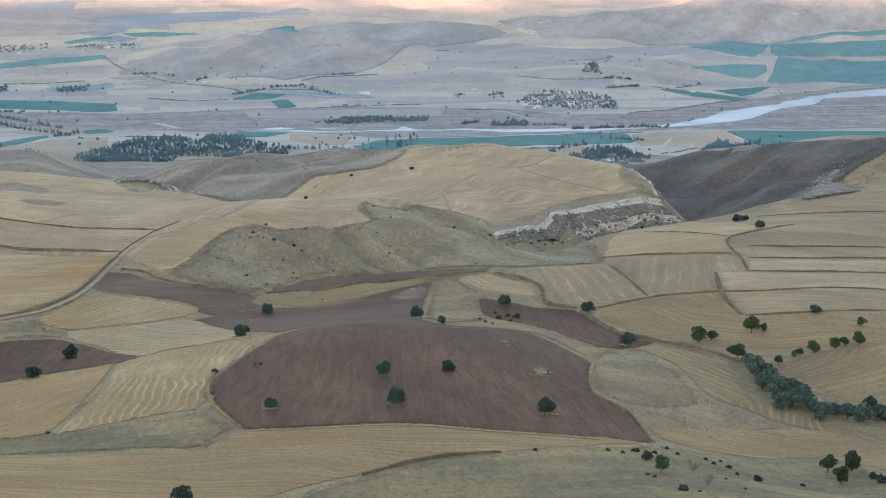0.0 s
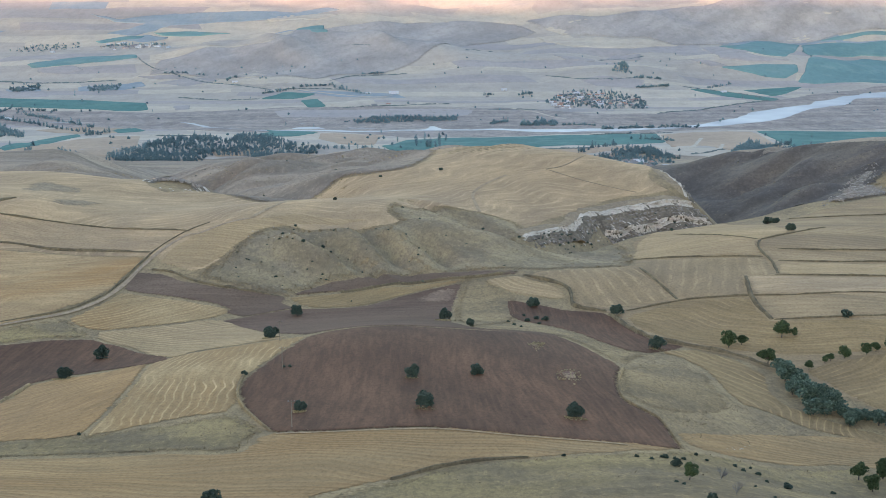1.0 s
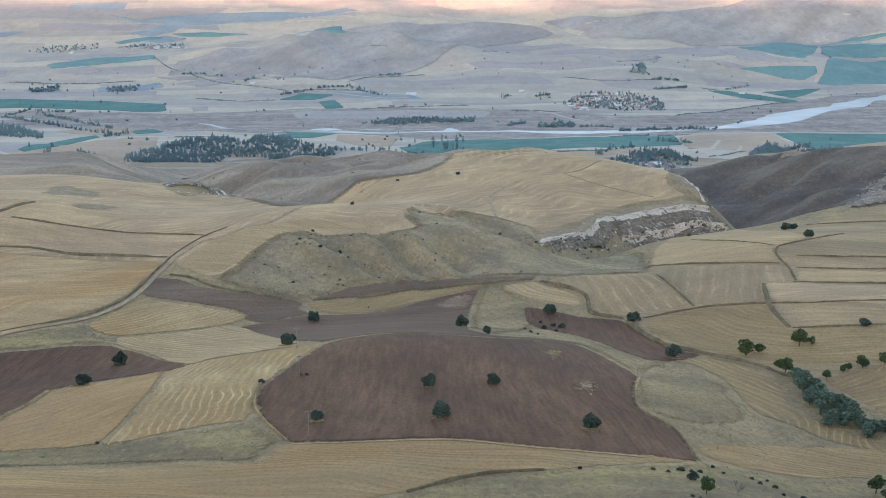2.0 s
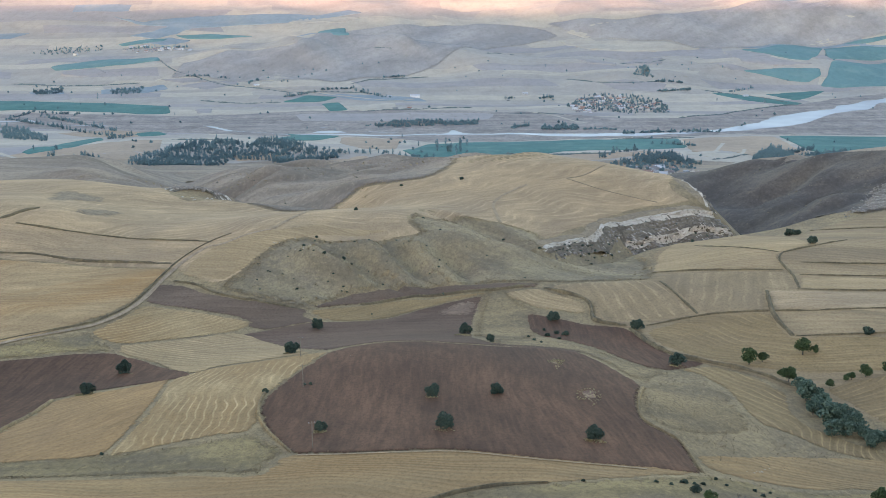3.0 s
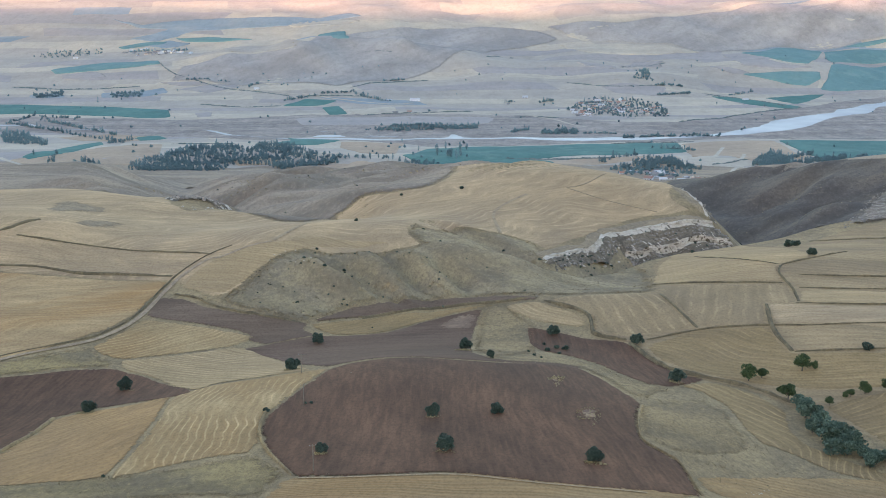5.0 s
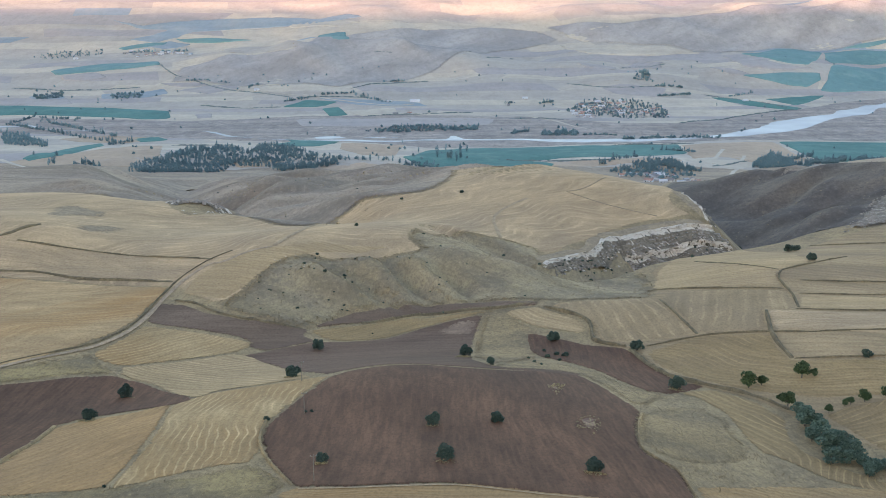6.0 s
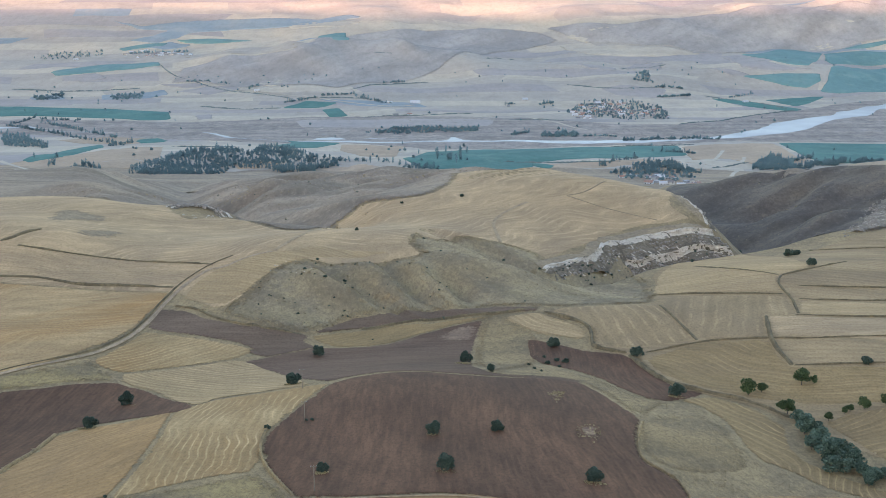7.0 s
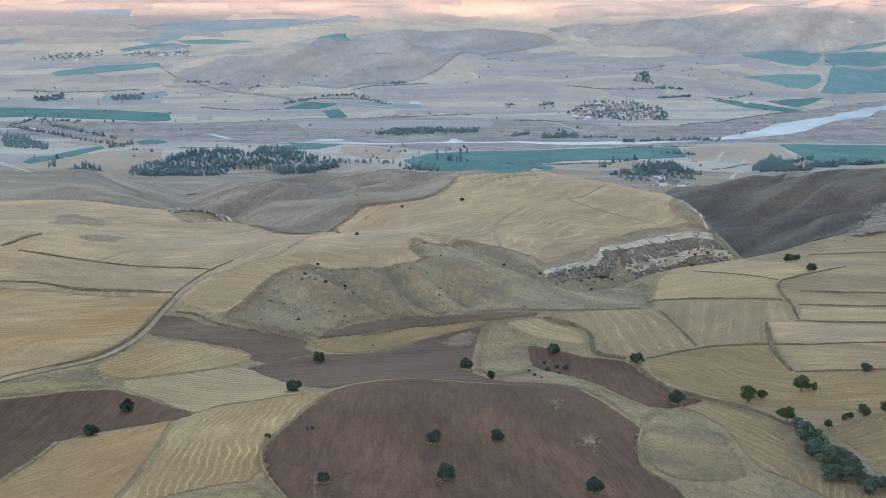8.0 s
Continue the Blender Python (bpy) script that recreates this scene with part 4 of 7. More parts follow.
field("hillside", PATCH, "rough grassy rise on the straw plateau", [(-331.6, 882.5), (-338.9, 919), (-378.3, 1082.3), (-369, 1100.6), (-334.5, 1011.2), (-315.5, 913.6), (-319.1, 887.2)], 0.3, 2.5, fray=13)
field("bare_patch", PATCH, "scuffed dark marks on the hilltop stubble", [(-73.5, 800.9), (-77.6, 891.5), (-77.1, 915.6), (-73.6, 914.5), (-72.1, 890), (-70.7, 838.1)], 0.3, 1.0, fray=3)
field("bare_patch", PATCH, "scuffed dark mark on the hilltop stubble", [(-88.9, 914.5), (-88, 923.2), (-84.6, 923.6), (-83.9, 916.3), (-86, 910.7)], 0.3, 1.0, fray=3)
strip("bank", PATCH, "thin weedy line across the hilltop stubble", "bank", [(57.5, 971.6), (69.3, 961.4), (81.6, 950.4), (102.2, 938.8), (124.5, 928.5)], 1.1, 0.2)
strip("bank", PATCH, "thin weedy line across the hilltop stubble", "bank", [(57.5, 971.6), (70.5, 980.1), (81.7, 999.2), (94.5, 1031.2)], 1.1, 0.2)
strip("bank", BANK, "dark weedy verge along the dirt track", "bank", [(-216.7, 491.1), (-211.9, 503.3), (-202.6, 517.4), (-194, 528.9), (-183.7, 544.7), (-179.9, 557.9), (-176.7, 570.1), (-174.8, 587.7), (-174.6, 608.9), (-174.7, 629.5), (-173.8, 641.3), (-172.6, 659), (-169.5, 672.3), (-162.8, 692.4), (-151.4, 709)], 1.01, 0.3)
strip("bank", BANK, "grassy dark bank between two stubble fields", "bank", [(-309.4, 658.3), (-283.6, 657.6), (-254, 662.6), (-240.7, 660.5), (-226.7, 656.3), (-214.8, 658.2), (-199.8, 660.4), (-173.5, 656.1)], 2.11, 0.9)
strip("bank", BANK, "low grassy bank along a field edge", "bank", [(-278.9, 705.3), (-265.4, 704.6), (-255.4, 704.5), (-223.2, 707.5), (-189.1, 705.2), (-159.6, 692.7)], 1.17, 0.5)
strip("bank", BANK, "short grassy bank on the plateau", "bank", [(-290.8, 710), (-285.8, 714.8), (-282.9, 725.3), (-276.3, 740.5)], 2.26, 0.6)
strip("bank", BANK, "overgrown ditch bank at the foot of the grey hill", "bank", [(-67.8, 622.3), (-51.2, 635.3), (-33.7, 646.2), (-21.7, 648.7), (8.8, 656.1), (25, 663)], 2.26, 0.8)
strip("bank", BANK, "weedy stream bank bending round a field", "bank", [(27.8, 654.9), (38.7, 641.6), (48.3, 630.2), (50.9, 618.1), (49.6, 600.3), (51.2, 588.1), (65.2, 579.8)], 2.11, 1.0)
strip("bank", BANK, "weedy bank along the stream hedge", "bank", [(66.1, 575.9), (68.3, 560), (74.1, 534), (82.7, 516.5), (95, 503.6), (108.4, 489), (117.5, 469)], 2.11, 1.1)
strip("bank", BANK, "low bank between stubble fields", "bank", [(90.7, 661.8), (95.6, 624), (100.2, 588.9)], 1.48, 0.6)
strip("bank", BANK, "thin grassy bank across the slope", "bank", [(91.4, 701.9), (111.2, 688.3), (131.5, 678.2), (160.5, 669.9)], 1.17, 0.6)
strip("bank", BANK, "thin grassy bank across the slope", "bank", [(73.1, 578.4), (99.9, 587.2), (116.9, 583.9), (131.8, 578.1), (152.7, 566.5), (217.3, 565.7)], 1.09, 0.5)
strip("bank", BANK, "bushy curved bank stepping down the slope", "bank", [(166.8, 709.8), (162.1, 696.6), (161.1, 678.4), (162, 660.4), (156.2, 621.6)], 1.87, 1.0)
strip("bank", BANK, "bushy curved bank stepping down the slope", "bank", [(140, 623.6), (135.1, 593.6), (132.1, 572), (131.8, 553.8), (133, 534.7)], 1.87, 1.0)
strip("bank", BANK, "thin grassy bank across the slope", "bank", [(166.8, 709.8), (189.6, 726.1), (216.5, 751.8)], 1.33, 0.5)
strip("bank", BANK, "thin grassy bank across the slope", "bank", [(133, 534.7), (154.9, 527.1), (201.4, 521.8)], 1.01, 0.5)
strip("bank", BANK, "thin grassy bank across the slope", "bank", [(170.6, 687), (197.2, 681.1), (259, 681.1)], 1.01, 0.5)
strip("bank", BANK, "thin grassy bank across the slope", "bank", [(164, 658.5), (189.2, 652.2), (249.7, 655)], 1.01, 0.5)
strip("bank", BANK, "thin grassy bank across the slope", "bank", [(153.1, 619.8), (177.2, 608.8), (236, 616.9)], 1.01, 0.5)
strip("bank", BANK, "thin grassy bank across the slope", "bank", [(129.3, 793), (145.7, 737.6), (166.3, 710)], 1.01, 0.4)
strip("bank", BANK, "thin grassy bank across the slope", "bank", [(210.1, 821.7), (233.7, 813.2), (302.1, 800.6)], 1.01, 0.4)
strip("bank", KNOLL, "dry grassy rim round the ploughed field", "bank", [(-77.9, 407.3), (-77.2, 391), (-75.3, 379.6), (-71.4, 366.5), (-63.6, 347.5), (-56.2, 330.6)], 1.0, 0.35)
strip("bank", KNOLL, "dry grassy rim round the ploughed field", "bank", [(55.5, 437.7), (51.5, 416.4), (48.5, 388.9), (49.7, 378), (54.9, 370.1), (58.5, 364.3), (59.4, 348), (59.6, 330.2)], 1.0, 0.35)
strip("bank", KNOLL, "dry grassy rim along the ploughed field", "bank", [(-158.8, 424.3), (-156.3, 399.4), (-156.9, 370.6), (-152.8, 314.2)], 1.4, 0.4)
strip("bank", BANK, "weedy bank at the foot of the grey hill", "bank", [(-165.6, 624.4), (-153.1, 621.4), (-141.7, 609.9), (-126.6, 606.3), (-94.2, 602)], 1.95, 0.6)
strip("bank", BANK, "low weedy edge of the stubble strip", "bank", [(-19.4, 279.5), (-13, 287.1), (-6.2, 293.4), (2.3, 298.5), (15.4, 300.5)], 1.09, 0.4)
strip("field_path", STRAW_EDGE, "pale straw edge below the ploughed field", "path", [(-55, 327.3), (-42.2, 325), (-26.5, 326.1), (-13.4, 328.3), (-2.9, 326.9), (12.6, 321.9), (29.4, 319.4), (43.4, 320.8)], 0.8, 0.05)
field("riverbed", GRAVEL, "wide mauve-grey gravel flats beside the river", [(-1299, 2840), (-1176, 2934), (-1073, 2950), (-960, 2899), (-758, 2896), (-632, 2930), (-480, 2993), (-319, 3016), (-154, 3005), (10, 3020), (118, 2995), (220, 2915), (320, 2878), (425, 2887), (547, 2995), (629, 3072), (775, 3173), (930, 3329), (1051, 3402), (1299, 3545), (983, 2657), (814, 2610), (622, 2622), (481, 2619), (378, 2555), (143, 2470), (30, 2422), (-122, 2386), (-170, 2448), (-263, 2482), (-381, 2509), (-551, 2548), (-734, 2614), (-854, 2607), (-1067, 2655), (-1212, 2645)], 0.95, 4)
field("river", WATER, "broad pale river reflecting the sky", [(1272, 3388), (1137, 3338), (1019, 3293), (968, 3233), (946, 3231), (848, 3130), (825, 3071), (703, 2980), (642, 2926), (590, 2811), (512, 2729), (455, 2679), (367, 2647), (268, 2611), (208, 2591), (91, 2592), (32, 2576), (-50, 2581), (-62, 2611), (-78, 2657), (-91, 2659), (-102, 2581), (-178, 2559), (-272, 2569), (-363, 2543), (-461, 2570), (-458, 2554), (-358, 2512), (-265, 2501), (-176, 2538), (-49, 2554), (32, 2549), (89, 2534), (204, 2537), (298, 2561), (387, 2617), (462, 2646), (554, 2695), (635, 2734), (725, 2854), (809, 2982), (901, 3048), (935, 3107), (957, 3162), (981, 3183), (1098, 3219), (1226, 3261)], 1.2, 2.0)
field("river", WATER, "narrow bright river arm among gravel banks", [(-835, 2706), (-737, 2715), (-672, 2706), (-627, 2702), (-598, 2684), (-572, 2646), (-545, 2605), (-466, 2586), (-463, 2570), (-561, 2595), (-602, 2660), (-631, 2692), (-735, 2708), (-832, 2697)], 1.2, 1.0)
field("river", WATER, "thin pale side channel of the river", [(-1188, 2765), (-1123, 2799), (-1106, 2785), (-1068, 2791), (-1073, 2817), (-1046, 2802), (-999, 2730), (-947, 2703), (-897, 2703), (-842, 2709), (-839, 2698), (-890, 2683), (-942, 2688), (-1003, 2717), (-1042, 2756), (-1089, 2743), (-1170, 2722)], 1.2, 1.0)
field("river", WATER, "shallow bright pool beside the river", [(-382, 2575), (-375, 2632), (-348, 2652), (-326, 2651), (-304, 2606), (-332, 2576)], 1.2, 1.0)
field("river", WATER, "shallow bright pool beside the river", [(-286, 2629), (-255, 2632), (-199, 2616), (-185, 2597), (-228, 2606), (-271, 2614)], 1.2, 1.0)
field("river", WATER, "shallow pool on the gravel flats", [(-393, 2699), (-368, 2711), (-349, 2707), (-366, 2696)], 1.2, 1.0)
field("gravel_bar", GRAVEL, "low gravel bar in the river", [(619, 2802), (633, 2824), (643, 2820), (632, 2800)], 1.5, 1.0)
field("gravel_bar", GRAVEL, "low gravel bar in the river", [(514, 2705), (528, 2714), (538, 2709), (524, 2701)], 1.5, 1.0)
field("valley_field", VALLEY_TAN, "harvested beige field on the valley floor", [(-836, 2095), (-801, 2135), (-765, 2203), (-745, 2337), (-714, 2458), (-657, 2456), (-594, 2200), (-600, 2135), (-604, 2036), (-683, 2047), (-755, 2008)], 1.0)
field("valley_field", VALLEY_TAN, "harvested beige field on the valley floor", [(-301, 2462), (-262, 2466), (-175, 2458), (-175, 2330), (-174, 2212), (-238, 2237), (-293, 2353)], 1.0)
field("valley_field", VALLEY_TAN, "harvested beige field on the valley floor", [(374, 2492), (469, 2555), (583, 2594), (558, 2326), (552, 2185), (509, 2135), (437, 2159), (424, 2248), (352, 2208)], 1.0)
field("valley_field", VALLEY_TAN, "harvested beige field on the valley floor", [(85, 2130), (204, 2167), (257, 2200), (340, 2227), (327, 2152), (219, 2119), (139, 2075), (105, 2050)], 1.0)
field("valley_field", VALLEY_TAN, "harvested beige field on the valley floor", [(-456, 2148), (-391, 2172), (-369, 2161), (-380, 2110), (-437, 2100)], 1.0)
field("valley_field", VALLEY_TAN, "harvested beige field on the valley floor", [(-305, 2129), (-227, 2137), (-185, 2102), (-220, 2070), (-281, 2094)], 1.0)
field("valley_field", VALLEY_TAN, "harvested beige field on the valley floor", [(-909, 2556), (-815, 2639), (-681, 2595), (-749, 2499), (-835, 2479)], 1.0)
field("valley_field", HAZED_PLAIN[2], "mauve fallow field on the valley floor", [(-1308, 3272), (-1226, 3300), (-1144, 3328), (-1090, 3209), (-1183, 3180), (-1275, 3189)], 1.05)
field("valley_field", HAZED_PLAIN[3], "sage green field on the valley floor", [(-1066, 3374), (-921, 3474), (-886, 3400), (-928, 3324), (-1044, 3301)], 1.05)
field("valley_field", HAZED_PLAIN[2], "mauve fallow field on the valley floor", [(-878, 3431), (-726, 3537), (-697, 3468), (-769, 3364)], 1.05)
field("valley_field", HAZED_PLAIN[3], "sage green field on the valley floor", [(-1254, 3333), (-1181, 3393), (-1132, 3291), (-1219, 3280)], 1.05)
field("valley_field", HAZED_PLAIN[2], "mauve fallow field on the valley floor", [(-727, 3021), (-692, 3050), (-668, 2962), (-701, 2937)], 1.05)
field("valley_field", HAZED_PLAIN[1], "straw field on the valley floor", [(-383, 3092), (-247, 3156), (-228, 2997), (-316, 2991)], 1.05)
field("valley_field", HAZED_PLAIN[3], "sage green field on the valley floor", [(-470, 3314), (-197, 3269), (-163, 3194), (-338, 3200)], 1.05)
field("valley_field", HAZED_PLAIN[2], "mauve fallow field on the valley floor", [(291, 3478), (371, 3502), (472, 3444), (444, 3336), (329, 3384)], 1.05)
field("valley_field", HAZED_PLAIN[1], "straw field on the valley floor", [(552, 3365), (704, 3450), (839, 3439), (762, 3238), (668, 3270)], 1.05)
field("valley_field", HAZED_PLAIN[2], "mauve fallow field on the valley floor", [(-472, 2938), (-233, 2967), (10, 2960), (-4, 2819), (-220, 2807), (-438, 2807)], 1.05)
field("far_field", HAZED_PLAIN[1], "pale straw field on the far upland", [(235, 4383), (282, 4354), (335, 4279), (305, 4255), (261, 4318)], 2.0, 6, rim_lift=1.2)
field("far_field", HAZED_PLAIN[1], "pale straw field on the far upland", [(313, 4383), (443, 4433), (420, 4390), (331, 4361)], 2.0, 6, rim_lift=1.2)
field("far_field", HAZED_PLAIN[1], "pale straw field on the far upland", [(434, 4336), (526, 4302), (469, 4303)], 2.0, 6, rim_lift=1.2)
field("far_field", HAZED_PLAIN[1], "pale straw field on the far upland", [(1016, 4211), (1110, 4221), (1128, 4147), (1042, 4164)], 2.0, 6, rim_lift=1.2)
field("far_field", HAZED_PLAIN[1], "pale straw field on the far upland", [(1119, 4345), (1214, 4349), (1290, 4352), (1191, 4331)], 2.0, 6, rim_lift=1.2)
field("far_field", HAZED_PLAIN[1], "pale straw field on the far upland", [(218, 4224), (422, 4200), (562, 4137), (661, 4069), (510, 4006), (298, 4018)], 2.0, 6, rim_lift=1.2)
field("far_field", HAZED_PLAIN[1], "pale straw field on the far upland", [(-699, 3562), (-610, 3616), (-566, 3543), (-619, 3475)], 2.0, 6, rim_lift=1.2)
field("far_field", HAZED_PLAIN[1], "pale straw field on the far upland", [(-746, 4517), (-642, 4570), (-467, 4465), (-540, 4405), (-708, 4466)], 2.0, 6, rim_lift=1.2)
# garden belts: their blue-grey is haze painted into the sage tone
field("far_field", HAZED_PLAIN[3], "sage belt of gardens on the far plain, blued by haze in its colour", [(-1380, 4552), (-1260, 4488), (-1012, 4567), (-769, 4595), (-522, 4604), (-475, 4542), (-712, 4495), (-911, 4470), (-1054, 4390), (-1156, 4245), (-1242, 4278), (-1142, 4424), (-1272, 4460)], 2.0, 6, rim_lift=1.2)
field("far_field", HAZED_PLAIN[3], "sage belt of gardens on the far plain, blued by haze in its colour", [(-1177, 4179), (-1109, 4288), (-1031, 4288), (-1088, 4202)], 2.0, 6, rim_lift=1.2)
field("far_field", HAZED_PLAIN[2], "mauve fallow field on the far plain", [(-1261, 3630), (-1179, 3691), (-1121, 3610), (-1174, 3566), (-1241, 3572)], 2.0, 6, rim_lift=1.2)
field("far_field", HAZED_PLAIN[2], "mauve fallow field on the far plain", [(385, 3812), (439, 3918), (515, 3878), (506, 3808), (398, 3771)], 2.0, 6, rim_lift=1.2)
field("far_field", HAZED_PLAIN[2], "mauve fallow field on the far plain", [(248, 3803), (316, 3802), (365, 3784), (361, 3737), (278, 3740)], 2.0, 6, rim_lift=1.2)
field("far_field", HAZED_PLAIN[2], "mauve fallow field on the far plain", [(637, 3752), (705, 3716), (759, 3655), (681, 3676)], 2.0, 6, rim_lift=1.2)
field("far_field", HAZED_PLAIN[2], "mauve fallow field on the far plain", [(-952, 3534), (-851, 3519), (-779, 3484), (-873, 3474)], 2.0, 6, rim_lift=1.2)
field("far_field", HAZED_PLAIN[2], "mauve fallow field on the far plain", [(725, 4022), (800, 3867), (873, 3740), (939, 3739), (829, 3687), (726, 3742)], 2.0, 6, rim_lift=1.2)
# the blue of these crops is haze held in their material
field("crop_field", CROP_HAZED, "irrigated green crop field in the valley, blued by haze in its colour", [(-1449, 3178), (-1271, 3178), (-1180, 3170), (-1000, 3159), (-806, 3083), (-769, 2950), (-828, 2907), (-983, 2971), (-1128, 2989), (-1365, 2989)], 1.3)
field("crop_field", CROP_HAZED, "irrigated green crop field in the valley, blued by haze in its colour", [(-160, 2183), (-120, 2336), (30, 2408), (199, 2471), (372, 2517), (359, 2312), (228, 2207), (72, 2164), (66, 2063), (-7, 1219), (-67, 2045), (-132, 2109)], 1.3)
field("crop_field", CROP_HAZED, "irrigated green crop field in the valley, blued by haze in its colour", [(593, 2607), (696, 2595), (808, 2590), (950, 2565), (465, 1251), (678, 2167), (568, 2181), (571, 2326)], 1.3)
field("crop_field", CROP_HAZED, "irrigated green crop field in the valley, blued by haze in its colour", [(-448, 2465), (-385, 2535), (-305, 2495), (-342, 2393), (-398, 2403)], 1.3)
field("crop_field", CROP_HAZED, "irrigated green crop field in the valley, blued by haze in its colour", [(-818, 2125), (-808, 2331), (-790, 2480), (-764, 2419), (-763, 2169), (-798, 2099)], 1.3)
field("crop_field", CROP_HAZED, "irrigated green crop field in the valley, blued by haze in its colour", [(-536, 3163), (-496, 3287), (-404, 3264), (-449, 3160)], 1.3)
field("crop_field", CROP_HAZED, "irrigated green crop field in the valley, blued by haze in its colour", [(-430, 3129), (-393, 3176), (-352, 3021), (-391, 2991)], 1.3)
field("crop_field", CROP_FAR_HAZED, "irrigated green crop field in the valley, blued by haze in its colour", [(781, 4037), (969, 4163), (1022, 4156), (1058, 4116), (1010, 3960), (935, 3790), (883, 3784), (843, 3832), (811, 3923)], 3.1, rim_lift=1.2)
field("crop_field", CROP_FAR_HAZED, "irrigated green crop field in the valley, blued by haze in its colour", [(1059, 4100), (1256, 4100), (1554, 4178), (1471, 3941), (1225, 3989), (1028, 3879), (1024, 3932)], 3.1, rim_lift=1.2)
field("crop_field", CROP_FAR_HAZED, "irrigated green crop field in the valley, blued by haze in its colour", [(713, 3672), (826, 3670), (946, 3696), (935, 3636), (885, 3572), (838, 3576), (770, 3632)], 3.1, rim_lift=1.2)
field("crop_field", CROP_FAR_HAZED, "irrigated green crop field in the valley, blued by haze in its colour", [(1006, 3793), (1214, 3951), (1456, 3899), (1292, 3440), (1096, 3550), (966, 3519), (913, 3543), (947, 3619)], 3.1, rim_lift=1.2)
field("crop_field", CROP_HAZED, "irrigated green crop field in the valley, blued by haze in its colour", [(569, 3379), (642, 3367), (778, 3184), (752, 3132), (644, 3222)], 1.3)
field("crop_field", CROP_HAZED, "irrigated green crop field in the valley, blued by haze in its colour", [(721, 3385), (914, 3497), (827, 3317), (777, 3242), (743, 3280)], 1.3)
field("crop_field", CROP_FAR_HAZED, "irrigated green crop field in the valley, blued by haze in its colour", [(-602, 4307), (-536, 4339), (-509, 4341), (-455, 4003), (-507, 3987)], 3.1, rim_lift=1.2)
field("crop_field", CROP_FAR_HAZED, "irrigated green crop field in the valley, blued by haze in its colour", [(-1323, 3714), (-1261, 3788), (-1040, 3874), (-1009, 3789), (-1209, 3680), (-1284, 3649)], 3.1, rim_lift=1.2)
field("crop_field", CROP_FAR_HAZED, "irrigated green crop field in the valley, blued by haze in its colour", [(1125, 4135), (1184, 4156), (1281, 4194), (1588, 4278), (1571, 4225), (1274, 4165), (1194, 4123)], 3.1, rim_lift=1.2)
field("crop_field", CROP_FAR_HAZED, "irrigated green crop field in the valley, blued by haze in its colour", [(-1097, 4318), (-985, 4348), (-824, 4328), (-915, 4291), (-1053, 4297)], 3.1, rim_lift=1.2)
field("crop_field", CROP_FAR_HAZED, "irrigated green crop field in the valley, blued by haze in its colour", [(-1251, 4170), (-1106, 4277), (-1114, 4230), (-1218, 4124)], 3.1, rim_lift=1.2)
field("crop_field", CROP_HAZED, "irrigated green crop field in the valley, blued by haze in its colour", [(64, 2092), (71, 2147), (107, 2085), (96, 2053)], 1.3)
field("crop_field", CROP_HAZED, "irrigated green crop field in the valley, blued by haze in its colour", [(-439, 2577), (-358, 2512), (-306, 2464), (-368, 2421)], 1.3)
field("crop_field", CROP_HAZED, "irrigated green crop field in the valley, blued by haze in its colour", [(-764, 2591), (-712, 2621), (-675, 2572), (-723, 2528)], 1.3)
strip("dirt_road", HAZED_PLAIN[1], "pale dirt road between valley fields", "road", [(-857, 2122), (-811, 2067), (-765, 2007), (-745, 1978), (-700, 1925)], 9, 0.0, 1.2)
strip("dirt_road", HAZED_PLAIN[1], "pale dirt road between valley fields", "road", [(-1013, 3802), (-947, 3643), (-783, 3498), (-689, 3427), (-520, 3342)], 6, 0.0, 1.6)
strip("dirt_road", HAZED_PLAIN[1], "pale dirt road between valley fields", "road", [(-513, 3349), (-406, 3278), (-250, 3193), (-201, 3226)], 9, 0.0, 1.6)
strip("dirt_road", HAZED_PLAIN[1], "pale dirt road between valley fields", "road", [(91, 2994), (148, 2921), (175, 2824), (209, 2772)], 9, 0.0, 1.4)
strip("dirt_road", HAZED_PLAIN[1], "pale dirt road between valley fields", "road", [(370, 2135), (401, 2243), (444, 2415)], 7, 0.0, 1.3)
strip("dirt_road", HAZED_PLAIN[1], "pale dirt road between valley fields", "road", [(371, 1958), (422, 2131), (456, 2268)], 7, 0.0, 1.3)
strip("hedgerow", HEDGE, "low dark hedgerow between valley fields", "hedge", [(-1012, 3799), (-945, 3638), (-796, 3488), (-700, 3403), (-531, 3316)], 5, 2.0)
strip("hedgerow", HEDGE, "low dark hedgerow between valley fields", "hedge", [(-531, 3316), (-442, 3328), (-335, 3324)], 7, 2.0)
strip("hedgerow", HEDGE, "low dark hedgerow between valley fields", "hedge", [(36, 2962), (104, 2976), (169, 2941)], 7, 2.0)
strip("hedgerow", HEDGE, "low dark hedgerow between valley fields", "hedge", [(425, 2887), (544, 2976), (629, 3072), (775, 3173)], 6, 2.0)
strip("hedgerow", HEDGE, "low dark hedgerow between valley fields", "hedge", [(373, 3779), (526, 3855)], 9, 2.0)
strip("hedgerow", HEDGE, "low dark hedgerow between valley fields", "hedge", [(-394, 3445), (-280, 3589), (-185, 3628)], 5, 2.0)
strip("hedgerow", HEDGE, "low dark hedgerow between valley fields", "hedge", [(-1350, 3465), (-1175, 3421), (-991, 3497)], 8, 2.0)
strip("hedgerow", HEDGE, "low dark hedgerow between valley fields", "hedge", [(-24, 3882), (65, 4033)], 7, 2.0)
strip("hedgerow", HEDGE, "low dark hedgerow between valley fields", "hedge", [(-758, 3184), (-646, 3133), (-536, 3163)], 5, 2.0)
